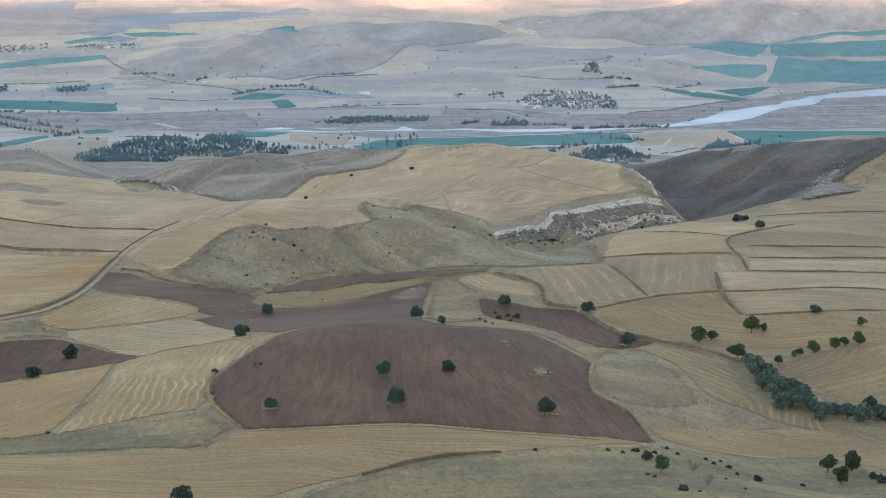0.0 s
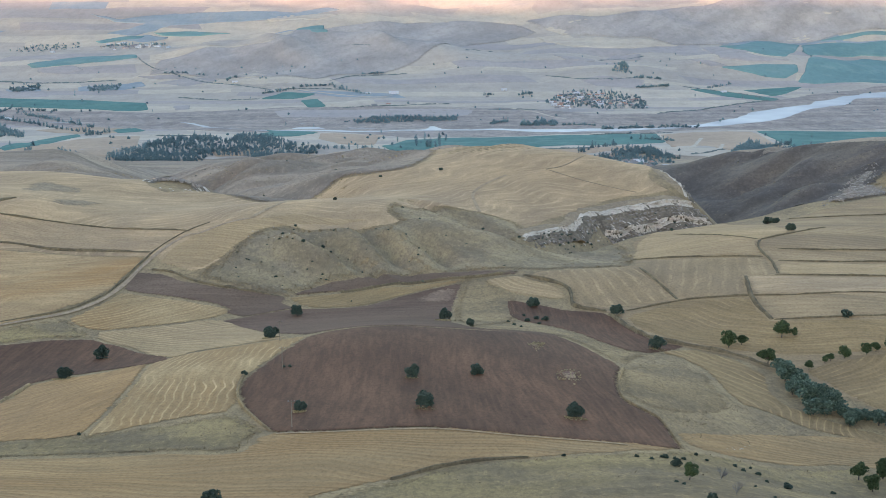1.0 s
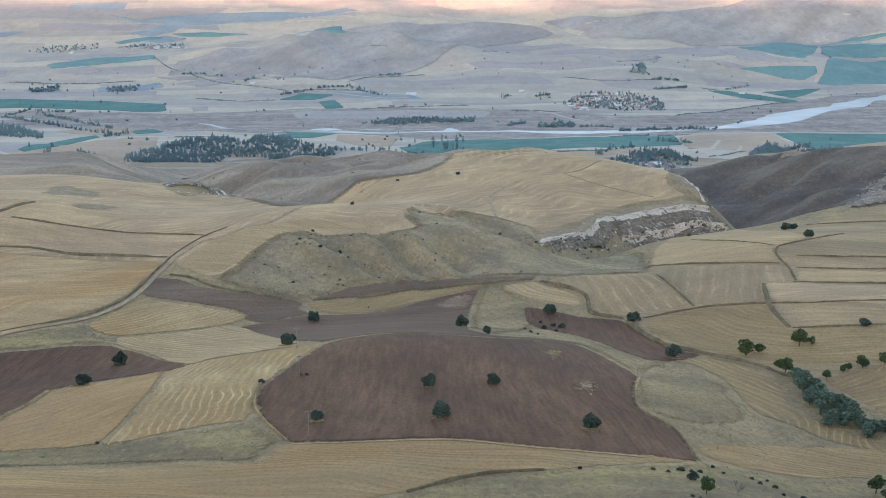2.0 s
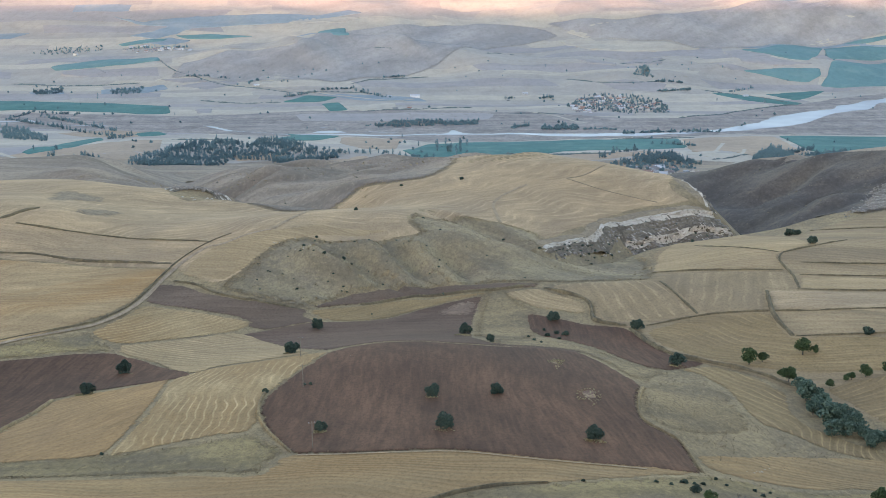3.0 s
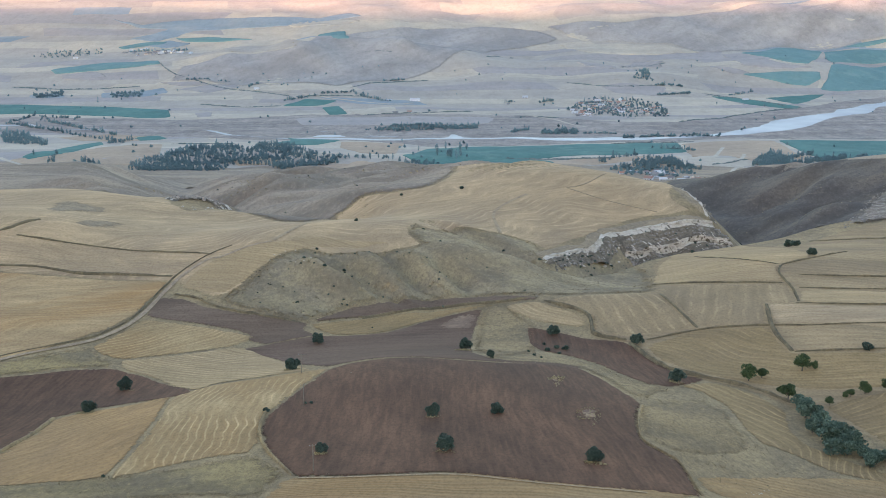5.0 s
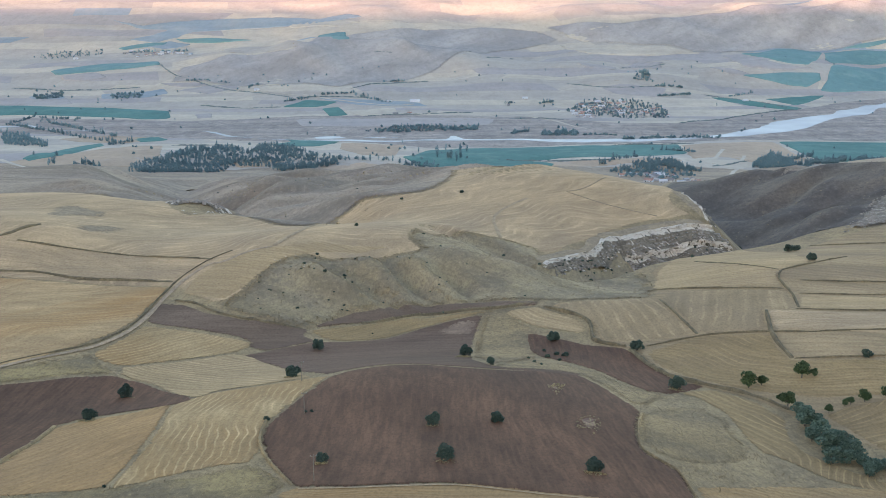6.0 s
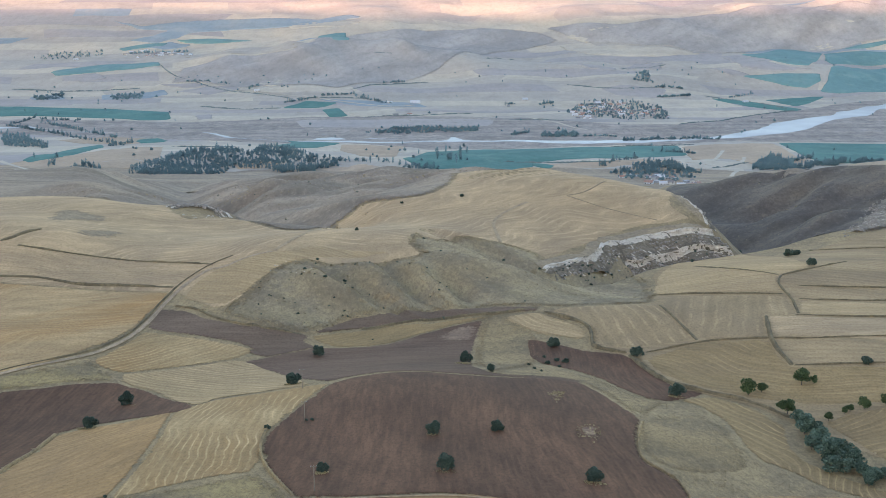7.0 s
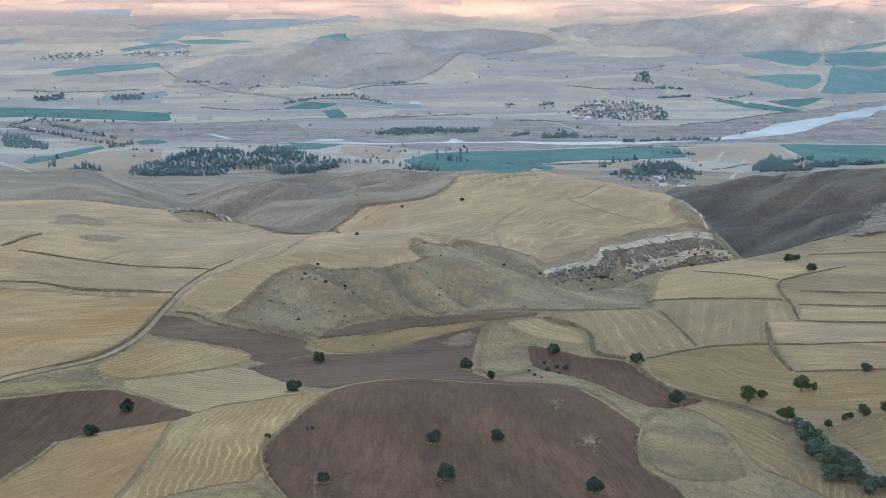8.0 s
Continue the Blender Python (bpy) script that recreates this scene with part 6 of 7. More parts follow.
def tree_row(line, count, seed, poplars=0.5, low=4.6, high=8.2, wide=5.0):
    """A loose row of trees along a line, as one belt."""
    p = np.array(line, float)
    way = np.gradient(p, axis=0)
    side = np.stack([-way[:, 1], way[:, 0]], 1) / np.maximum(np.hypot(way[:, 0], way[:, 1]), 1e-6)[:, None] * wide
    grove(np.concatenate([p + side, (p - side)[::-1]]).tolist(), count, 500 + seed, poplars, low, high)


def weeds(outlines, count, seed, low, high, mat, label):
    """Dry tufts too many to count: four thin blades each, in one mesh."""
    dice = np.random.RandomState(seed)
    verts, faces = [], []
    for outline, share in zip(outlines, (count // len(outlines),) * len(outlines)):
        ring = np.array(outline, float)
        (x0, y0), (x1, y1) = ring.min(0), ring.max(0)
        x, y = dice.uniform(x0, x1, share * 3), dice.uniform(y0, y1, share * 3)
        clump = 1.3 * value_noise(x / 14, y / 8, seed) + 0.5 * value_noise(x / 3, y / 3, seed + 1)
        keep = inside(x, y, ring) & (clump > dice.uniform(-0.8, 0.7, len(x)))
        x, y = x[keep][:share], y[keep][:share]
        z = ground(x, y) + 0.1
        h = low * (high / low) ** dice.uniform(0, 1, len(x)) ** 2
        for k in range(3):
            w = dice.uniform(0, 6.28, len(x))
            dx, dy = np.cos(w) * h * 0.55, np.sin(w) * h * 0.55
            start = len(verts) and sum(len(v) for v in verts)
            lean = dice.uniform(-0.4, 0.4, (len(x), 2)) * h[:, None]
            a = np.column_stack([x - dx, y - dy, z])
            b = np.column_stack([x + dx, y + dy, z])
            c = np.column_stack([x + lean[:, 0] + dx * 0.6, y + lean[:, 1] + dy * 0.6, z + h])
            d = np.column_stack([x + lean[:, 0] - dx * 0.6, y + lean[:, 1] - dy * 0.6, z + h * 0.85])
            n = len(x)
            verts += [a, b, c, d]
            i = start + np.arange(n)
            faces.append(np.column_stack([i, i + n, i + 2 * n, i + 3 * n]))
    me = bpy.data.meshes.new("weeds")
    me.from_pydata(np.concatenate(verts).tolist(), [], np.concatenate(faces).tolist())
    me.materials.append(mat)
    return tagged(new("weeds", me), label, "weeds", kind="stuff")


WEED_DRY = leaf_material("dry_weeds", (0.28, 0.195, 0.112), (0.40, 0.28, 0.162))
WEED_OLIVE = leaf_material("olive_weeds", (0.25, 0.188, 0.112), (0.35, 0.257, 0.146))
WEED_STRAW = leaf_material("straw_clumps", (0.33, 0.255, 0.135), (0.50, 0.40, 0.22))


# ---- houses and poles ----
PLASTER = [tone("plaster_" + n, a, b, 0.8) for n, a, b in (("white", (0.58, 0.59, 0.60), (0.46, 0.46, 0.47)), ("grey", (0.34, 0.34, 0.345), (0.27, 0.27, 0.275)), ("cream", (0.48, 0.45, 0.41), (0.4, 0.37, 0.33)))]
ROOFS = [tone("roof_" + n, a, b, 0.8) for n, a, b in (("tile", (0.36, 0.21, 0.16), (0.28, 0.175, 0.14)), ("rust", (0.21, 0.185, 0.175), (0.165, 0.15, 0.145)), ("tin", (0.50, 0.50, 0.50), (0.38, 0.38, 0.39)), ("grey", (0.22, 0.21, 0.21), (0.17, 0.165, 0.16)))]
GLASS_DARK = tone("dark_window", (0.04, 0.045, 0.05), (0.03, 0.032, 0.035), 2.0, 0.2)
WOOD = tone("weathered_wood", (0.23, 0.18, 0.13), (0.16, 0.125, 0.09), 4.0)


def house_model(long, deep, tall, wall, roof, label, storeys=1, flat=False):
    thing = new("house")
    bm = bmesh.new()
    box(bm, (long, deep, tall + 1.5), (0, 0, tall / 2 - 0.75))
    if not flat:
        for sx in (-1, 1):
            a = [bm.verts.new((sx * long / 2, sy * deep / 2, tall)) for sy in (-1, 1)] + [bm.verts.new((sx * long / 2, 0, tall + deep * 0.27))]
            bm.faces.new(a)
    part("wall", bm, wall, thing)
    bm = bmesh.new()
    if flat:
        box(bm, (long + 0.5, deep + 0.5, 0.35), (0, 0, tall + 0.2))
    else:
        run, rise = deep / 2 + 0.5, deep * 0.27 + 0.27
        tilt = math.atan2(rise, run)
        for s in (-1, 1):
            m = Matrix.Translation((0, s * run / 2, tall + rise / 2 - 0.1)) @ Matrix.Rotation(-s * tilt, 4, "X") @ Matrix.Diagonal((long + 0.9, math.hypot(run, rise) + 0.1, 0.18, 1))
            bmesh.ops.create_cube(bm, size=1, matrix=m)
    r = part("roof", bm, roof, thing)
    bm = bmesh.new()
    box(bm, (0.6, 0.6, 1.4), (long * 0.28, 0.6, tall + deep * 0.27 + 0.2 if not flat else tall + 0.8))
    part("chimney", bm, wall, r)
    for level in range(storeys):
        for x in (-0.3, 0.3):
            bm = bmesh.new()
            box(bm, (1.3, 0.12, 1.3), (x * long, -deep / 2 - 0.03, 1.7 + 2.9 * level))
            part("window", bm, GLASS_DARK, thing)
    bm = bmesh.new()
    box(bm, (1.1, 0.14, 2.1), (0, -deep / 2 - 0.03, 1.05))
    part("door", bm, WOOD, thing)
    return tagged(thing, label, "house", "village houses")


HOUSES = [house_model(11, 8, 3.2, PLASTER[0], ROOFS[0], "white village house with a reddish tiled roof"),
          house_model(9, 7.5, 5.8, PLASTER[2], ROOFS[1], "cream two-storey village house with a rust-brown roof", 2),
          house_model(13, 7, 3.0, PLASTER[1], ROOFS[3], "low grey village house with a dark roof"),
          house_model(14, 8, 3.4, PLASTER[0], ROOFS[2], "white farm building with a pale metal roof"),
          house_model(8, 7, 3.0, PLASTER[1], PLASTER[1], "small grey flat-roofed village house", 1, True)]
BARN = house_model(26, 11, 5.0, PLASTER[0], ROOFS[2], "long white barn with a pale metal roof")
placed = set()


def build_house(model, x, y, turn, size=1.0):
    m = pose(x, y, on_ground(x, y), 0, 0, turn) @ Matrix.Diagonal((size, size, size, 1))
    ob = model
    if model.name in placed:
        ob = copy_thing(model, Matrix())
    placed.add(model.name)
    ob.matrix_world = m
    return ob


def village(outline, count, seed, apart=11.0, size=1.0):
    dice = random.Random(seed)
    ring = np.array(outline, float)
    (x0, y0), (x1, y1) = ring.min(0), ring.max(0)
    taken, tries = [], 0
    while len(taken) < count and tries < 6000:
        tries += 1
        x, y = dice.uniform(x0, x1), dice.uniform(y0, y1)
        if not inside(np.array([x]), np.array([y]), ring)[0] or any(math.hypot(x - a, y - b) < apart for a, b in taken):
            continue
        taken.append((x, y))
        build_house(dice.choices(HOUSES, (4, 2, 3, 3, 3))[0], x, y, dice.choice((0, 90, 20, 110, -15)) + dice.uniform(-8, 8), size * dice.uniform(0.75, 1.15))


def pole_model():
    thing = new("utility_pole")
    verts, faces = [], []
    tube(verts, faces, (0, 0, -0.5), (0, 0, 8.4), 0.15, 0.1, 8)
    raw_part("pole", verts, faces, WOOD, thing, smooth=True)
    bm = bmesh.new()
    box(bm, (2.0, 0.12, 0.14), (0, 0, 7.9))
    arm = part("crossarm", bm, WOOD, thing)
    for x in (-0.85, 0, 0.85):
        verts, faces = [], []
        tube(verts, faces, (x, 0, 7.95), (x, 0, 8.25), 0.05, 0.04, 6)
        raw_part("insulator", verts, faces, PLASTER[0], arm, "pale ceramic insulator")
    return tagged(thing, "weathered wooden utility pole with a short crossarm", "pole", "line of poles")


# ---- planting, rocks and villages, in plan ----
plant(ROUND, -19.3, 397.2, 5.9, 1, 1.0, label="round dark green tree in the ploughed field")
plant(ROUND, 1.7, 401.7, 5.6, 2, 1.0, label="round dark green tree in the ploughed field")
plant(ROUND, -13.4, 353.9, 6.7, 3, 1.0, label="round dark green tree in the ploughed field")
plant(ROUND, 30.2, 347.5, 6.3, 4, 1.0, label="round dark green tree in the ploughed field")
plant(ROUND, -51.6, 354.4, 4.7, 5, 1.0, label="round dark green tree in the ploughed field")
plant(ROUND, -81.5, 484.8, 7.2, 6, 1.0, label="round dark green tree at a field edge")
plant(ROUND, -81.9, 566.3, 7.0, 7, 1.0, label="round dark green tree at a field edge")
plant(ROUND, -12.2, 543.3, 7.2, 8, 1.0, label="round dark green tree at a field edge")
plant(ROUND, -0.4, 513.4, 4.4, 9, 1.0, label="round dark green tree at a field edge")
plant(ROUND, 30.6, 593.1, 7.0, 10, 1.0, label="round dark green tree at a field edge")
plant(ROUND, 69, 572.8, 6.8, 11, 1.0, label="round dark green tree at a field edge")
plant(ROUND, 77.6, 500.6, 7.5, 12, 1.0, label="round dark green tree at a field edge")
plant(ROUND, -147.1, 473.6, 7.1, 13, 1.0, label="round dark green tree on the ploughed triangle")
plant(ROUND, -149, 432.4, 6.6, 14, 1.0, label="round dark green tree on the ploughed triangle")
plant(ROUND, -55.5, 247.2, 5.0, 15, 1.0, label="round dark tree on ochre stubble")
plant(GREEN, 107.1, 500.8, 8.0, 16, 0.9)
plant(GREEN, 113.1, 503.6, 5.4, 17, 0.9)
plant(GREEN, 130.7, 508, 8.6, 18, 0.9)
plant(GREEN, 135.9, 508.2, 4.2, 19, 0.9)
plant(GREEN, 116.9, 473, 8.1, 20, 0.9)
plant(GREEN, 130.7, 464.4, 4.3, 21, 0.9)
plant(GREEN, 138.6, 471.4, 3.0, 22, 0.9)
plant(GREEN, 141.2, 472.8, 4.0, 23, 0.9)
plant(GREEN, 147.2, 474.6, 5.9, 24, 0.9)
plant(GREEN, 156.3, 476.6, 5.2, 25, 0.9)
plant(GREEN, 160.7, 478.7, 4.8, 26, 0.9)
plant(GREEN, 166.4, 478.9, 6.2, 27, 0.9)
plant(GREEN, 174.2, 500.9, 4.5, 28, 0.9)
plant(BUSH, 162.5, 525.5, 6.2, 29, 1.0, label="flat dark bush on a stubble bank")
plant(ROUND, 191, 735.9, 6.7, 30, 1.0, label="small round tree on a stubble slope")
plant(GREEN, 52, 278.5, 4.2, 31, 1.0, label="leafy green tree among dry shrubs")
plant(GREEN, 109, 330.7, 5.9, 32, 1.0, label="leafy green tree among dry shrubs")
plant(GREEN, 116.3, 332.1, 6.3, 33, 1.0, label="leafy green tree among dry shrubs")
plant(GREEN, 107.8, 314.8, 4.9, 34, 1.0, label="leafy green tree among dry shrubs")
plant(ROUND, 52.4, 299.9, 3.0, 35, 1.0, label="dark rounded tree beside dry scrub")
plant(ROUND, 147.6, 407.6, 5.4, 36, 1.0, label="dark rounded tree beside dry scrub")
plant(ROUND, 125.4, 317.1, 6.6, 37, 1.0, label="dark rounded tree beside dry scrub")
plant(BARE, 61.6, 288.6, 4.0, 38, 1.0)
plant(BARE, 58.4, 257.1, 3.6, 39, 1.0)
plant(BUSH, 43, 306.1, 1.5, 40, 1.0)
plant(BUSH, 46.9, 305.5, 1.4, 41, 1.0)
plant(BUSH, 23.9, 302, 1.3, 42, 1.0)
plant(BUSH, 51.5, 310.7, 2.1, 43, 1.0)
plant(BUSH, 53.9, 311.2, 1.5, 44, 1.0)
plant(BUSH, 62, 324.8, 1.6, 45, 1.0)
plant(BUSH, 72.3, 321.3, 1.6, 46, 1.0)
plant(BUSH, 73.4, 317.1, 1.6, 47, 1.0)
plant(BUSH, 77.4, 316.1, 1.9, 48, 1.0)
plant(BUSH, 51.5, 247.9, 2.5, 49, 1.0)
plant(BUSH, 80.8, 299.6, 3.0, 50, 1.0)
plant(BUSH, 76.9, 324.1, 1.3, 51, 1.0)
plant(BUSH, 56.8, 313.3, 1.6, 52, 1.0)
plant(BUSH, 64.1, 319.6, 1.3, 53, 1.0)
plant(BUSH, 77, 305.2, 1.5, 54, 1.0)
plant(BUSH, 54.6, 246.6, 1.0, 55, 1.0)
plant(BUSH, 49.1, 269.4, 1.3, 56, 1.0)
plant(BUSH, -112.6, 335.7, 1.5, 57, 1.0)
plant(BUSH, 50.3, 310.4, 1.5, 58, 1.0)
plant(BUSH, 118.8, 315.8, 4.0, 59, 1.0)
plant(BUSH, 126.3, 330, 3.1, 60, 1.0)
plant(BUSH, 47.7, 272.6, 1.2, 61, 1.0)
plant(BUSH, 69.2, 284.8, 1.1, 62, 1.0)
plant(BUSH, 67.7, 260.1, 1.1, 63, 1.0)
plant(BUSH, 94.4, 305.9, 1.6, 64, 1.0)
plant(BUSH, 118.7, 322, 3.3, 65, 1.0)
plant(BUSH, -77.8, 406.5, 2.8, 66, 1.0)
plant(BUSH, 26.1, 554.8, 2.9, 67, 1.0)
plant(BUSH, 30.5, 562.5, 3.2, 68, 1.0)
plant(BUSH, 34.6, 560.6, 4.0, 69, 1.0)
plant(BUSH, 25, 570.1, 2.2, 70, 1.0)
plant(BUSH, 19, 535.8, 2.0, 71, 1.0)
plant(BUSH, 16.8, 548.6, 1.6, 72, 1.0)
plant(BUSH, 22, 529.7, 1.8, 73, 1.0)
plant(BUSH, 31.1, 548.5, 2.1, 74, 1.0)
plant(BUSH, -63.3, 415.1, 2.0, 75, 1.0)
plant(BUSH, -65.4, 415.2, 1.6, 76, 1.0)
plant(BUSH, -24, 959.7, 4.0, 77, 1.0)
plant(BUSH, -88.6, 796.8, 3.7, 78, 1.0)
plant(BUSH, -70, 948, 3.1, 79, 1.0)
plant(BUSH, -102.9, 712.2, 2.3, 80, 1.0)
plant(BUSH, -105.4, 679.6, 2.6, 81, 1.0)
plant(BUSH, -92.1, 667.6, 2.6, 82, 1.0)
plant(BUSH, -84, 686.3, 2.6, 83, 1.0)
plant(BUSH, -101.5, 627.4, 2.4, 84, 1.0)
plant(BUSH, -76.3, 660, 1.6, 85, 1.0)
plant(BUSH, -72.1, 670.1, 1.6, 86, 1.0)
plant(BUSH, -44.6, 789.9, 2.2, 87, 1.0)
plant(BUSH, -32.3, 758.6, 2.1, 88, 1.0)
plant(BUSH, 7.4, 787.7, 2.5, 89, 1.0)
plant(BUSH, 29.9, 773.7, 2.8, 90, 1.0)
plant(BUSH, -79.5, 705.1, 1.6, 91, 1.0)
plant(BUSH, -26.2, 647.5, 2.7, 92, 1.0)
plant(BUSH, 133, 816.8, 3.4, 93, 1.0)
plant(BUSH, 191.9, 799.2, 8.2, 94, 1.0)
plant(BUSH, 198.7, 804.8, 6.0, 95, 1.0)
plant(BUSH, -60.3, 605.4, 1.4, 96, 1.0)
plant(BUSH, 196, 905, 6, 201, 1.0, label="dark thicket on the floor of the gorge")
plant(BUSH, 200, 915, 7.5, 202, 1.0, label="dark thicket on the floor of the gorge")
plant(BUSH, 204, 924, 6, 203, 1.0, label="dark thicket on the floor of the gorge")
plant(BUSH, 207, 940, 7, 204, 1.0, label="dark thicket on the floor of the gorge")
plant(BUSH, 211, 958, 6.5, 205, 1.0, label="dark thicket on the floor of the gorge")
plant(BUSH, 209, 975, 7, 206, 1.0, label="dark thicket on the floor of the gorge")
plant(BUSH, 186, 890, 5, 207, 1.0, label="dark thicket on the floor of the gorge")
plant(BUSH, 205, 1020, 6, 208, 1.0, label="dark thicket on the floor of the gorge")
plant(BUSH, 198, 1060, 7, 209, 1.0, label="dark thicket on the floor of the gorge")
plant(BUSH, 192, 1100, 7, 210, 1.0, label="dark thicket on the floor of the gorge")
plant(WILLOW, 118, 449.9, 9.4, 97, 0.85)
plant(WILLOW, 121.2, 440.3, 9.2, 98, 0.85)
plant(WILLOW, 116.1, 431.5, 7.3, 99, 0.85)
plant(WILLOW, 118.8, 420, 9.7, 100, 0.85)
plant(WILLOW, 125.2, 424.8, 9.4, 101, 0.85)
plant(WILLOW, 117.1, 407, 8.2, 102, 0.85)
plant(WILLOW, 126, 413.4, 8.3, 103, 0.85)
plant(WILLOW, 126.9, 406, 7.4, 104, 0.85)
plant(WILLOW, 129.3, 398.8, 6.9, 105, 0.85)
plant(WILLOW, 119.1, 464.4, 6.0, 106, 0.85)
plant(WILLOW, 123.1, 452.8, 6.7, 107, 0.85)
plant(WILLOW, 122.1, 407.9, 7.0, 108, 0.85)
plant(WILLOW, 126, 394.9, 6.0, 109, 0.85)
plant(WILLOW, 124.9, 432.6, 7.4, 110, 0.85)
plant(WILLOW, 135.7, 395.8, 7.6, 111, 0.8)
plant(WILLOW, 139.4, 391, 8.0, 112, 0.8)
plant(WILLOW, 146.3, 393.7, 8.9, 113, 0.8)
plant(WILLOW, 148.9, 385.4, 8.7, 114, 0.8)
plant(WILLOW, 151.6, 378.1, 8.6, 115, 0.8)
plant(WILLOW, 134.1, 402.9, 6.1, 116, 0.8)
weeds([[(-15.9, 395.9), (-17, 397.7), (-19.4, 398.4), (-22.2, 397.6), (-22, 395.7), (-21.3, 394), (-19, 393.4), (-17.6, 394.3)], [(3.9, 400.5), (4.1, 402.2), (1.6, 402.8), (-0.1, 402.1), (-1.9, 400.3), (0.2, 398.7), (2, 398.1), (4.3, 399)], [(-10.8, 352.5), (-10.5, 354.5), (-13.5, 355.3), (-15.5, 354.4), (-17.7, 352.3), (-15.2, 350.3), (-13.1, 349.7), (-10.3, 350.7)], [(34, 346.1), (32.5, 348), (30.1, 348.7), (27.2, 347.9), (27.5, 345.9), (28, 344.1), (30.5, 343.5), (32.1, 344.4)], [(-48.5, 353.3), (-50.2, 354.8), (-51.6, 355.3), (-53.7, 354.7), (-53.4, 353.2), (-53.5, 351.9), (-51.4, 351.4), (-49.9, 352.1)], [(-77.1, 483.3), (-78.9, 485.4), (-81.6, 486.3), (-85, 485.3), (-84.5, 483.1), (-84.1, 481), (-81.1, 480.2), (-79.3, 481.3)], [(-9.3, 539), (-8.9, 543.7), (-12.3, 544.7), (-14.9, 543.8), (-16.6, 538.9), (-14, 536.8), (-11.8, 536.1), (-9.3, 537.2)], [(-142.6, 472), (-145.2, 474.1), (-147.2, 475), (-149.9, 474), (-150.1, 471.8), (-150.1, 469.7), (-146.8, 469), (-144.2, 470.1)], [(-146.3, 431), (-146.4, 433), (-149.1, 433.8), (-150.9, 432.9), (-153.2, 430.8), (-151, 428.9), (-148.7, 428.3), (-145.8, 429.3)], [(80.7, 498.9), (81, 501.2), (77.5, 502.1), (74.9, 501.1), (73, 498.8), (75.7, 496.6), (78, 495.8), (80.7, 497)]], 2600, 12, 0.2, 0.5, WEED_STRAW, "pale dry grass left round the trunks of field trees")
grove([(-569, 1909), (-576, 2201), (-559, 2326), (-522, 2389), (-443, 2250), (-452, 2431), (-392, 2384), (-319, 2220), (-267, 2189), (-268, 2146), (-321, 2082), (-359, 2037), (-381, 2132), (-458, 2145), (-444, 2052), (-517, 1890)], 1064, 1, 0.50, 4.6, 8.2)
grove([(189, 1910), (262, 2081), (324, 1966), (270, 1813)], 70, 77, 0.25, 5, 8)
tree_row([(-591, 2010), (-570, 2165), (-548, 2264)], 78, 2, 0.80, 5, 9, 5)
tree_row([(-456, 2120), (-379, 2102), (-267, 2143)], 78, 3, 0.70, 5, 8, 5)
tree_row([(-367, 2064), (-300, 2090)], 39, 4, 0.90, 6, 10, 8)
tree_row([(-547, 2075), (-462, 2128), (-390, 2168)], 78, 5, 0.60, 4.6, 8.2, 5)
tree_row([(-272, 2185), (-167, 2122), (-88, 2086)], 44, 6, 0.80, 4, 7, 10)
tree_row([(-151, 2100), (-91, 2057)], 28, 7, 0.60, 4, 7, 5)
grove([(-715, 2034), (-702, 2105), (-657, 2049), (-576, 1804), (-570, 1645)], 171, 8, 0.50, 4.6, 8.2)
grove([(-1071, 2665), (-1015, 2648), (-872, 2412), (-856, 2349), (-958, 2405)], 209, 9, 0.60, 4.6, 8.2)
tree_row([(-1108, 2808), (-890, 2607), (-730, 2470)], 91, 10, 0.50, 4.6, 8.2, 5)
tree_row([(-1067, 2895), (-897, 2703), (-801, 2612)], 65, 11, 0.40, 4.6, 8.2, 5)
tree_row([(-769, 2451), (-742, 2539)], 18, 12, 0.70, 4.6, 8.2, 5)
tree_row([(-743, 2053), (-797, 2266), (-802, 2137)], 13, 13, 0.50, 4.6, 8.2, 5)
tree_row([(-1109, 2847), (-1103, 2957), (-974, 2901)], 52, 14, 0.10, 4, 7, 5)
grove([(-289, 2726), (-220, 2807), (-113, 2817), (-110, 2723), (-211, 2692)], 228, 15, 0.10, 4, 7)
grove([(-111, 2766), (-29, 2819), (-35, 2747), (-109, 2710)], 114, 16, 0.10, 4, 7)
grove([(104, 2689), (158, 2739), (186, 2695), (176, 2645), (104, 2636)], 114, 17, 0.20, 4.6, 8.2)
tree_row([(39, 2668), (77, 2728)], 20, 18, 0.10, 4.6, 8.2, 5)
tree_row([(267, 2601), (357, 2662), (482, 2659)], 117, 19, 0.10, 4, 7, 14)
tree_row([(189, 2655), (268, 2673)], 26, 20, 0.10, 3, 6, 5)
grove([(395, 3559), (442, 3736), (445, 3512)], 76, 21, 0.30, 4.6, 8.2)
tree_row([(441, 3474), (520, 3468)], 31, 22, 0.10, 4.6, 8.2, 5)
tree_row([(435, 3350), (537, 3396)], 44, 23, 0.10, 4.6, 8.2, 5)
grove([(430, 2095), (504, 2264), (520, 2181), (508, 2078)], 323, 24, 0.50, 4.6, 8.2)
tree_row([(513, 2099), (601, 2183), (682, 2181)], 195, 25, 0.50, 5, 8, 14)
tree_row([(523, 2196), (576, 2253)], 26, 26, 0.50, 4.6, 8.2, 5)
grove([(190, 2031), (253, 2141), (313, 2159), (342, 2026)], 228, 27, 0.35, 5, 8)
tree_row([(180, 2108), (214, 2165), (259, 2215)], 26, 28, 0.40, 4.6, 8.2, 5)
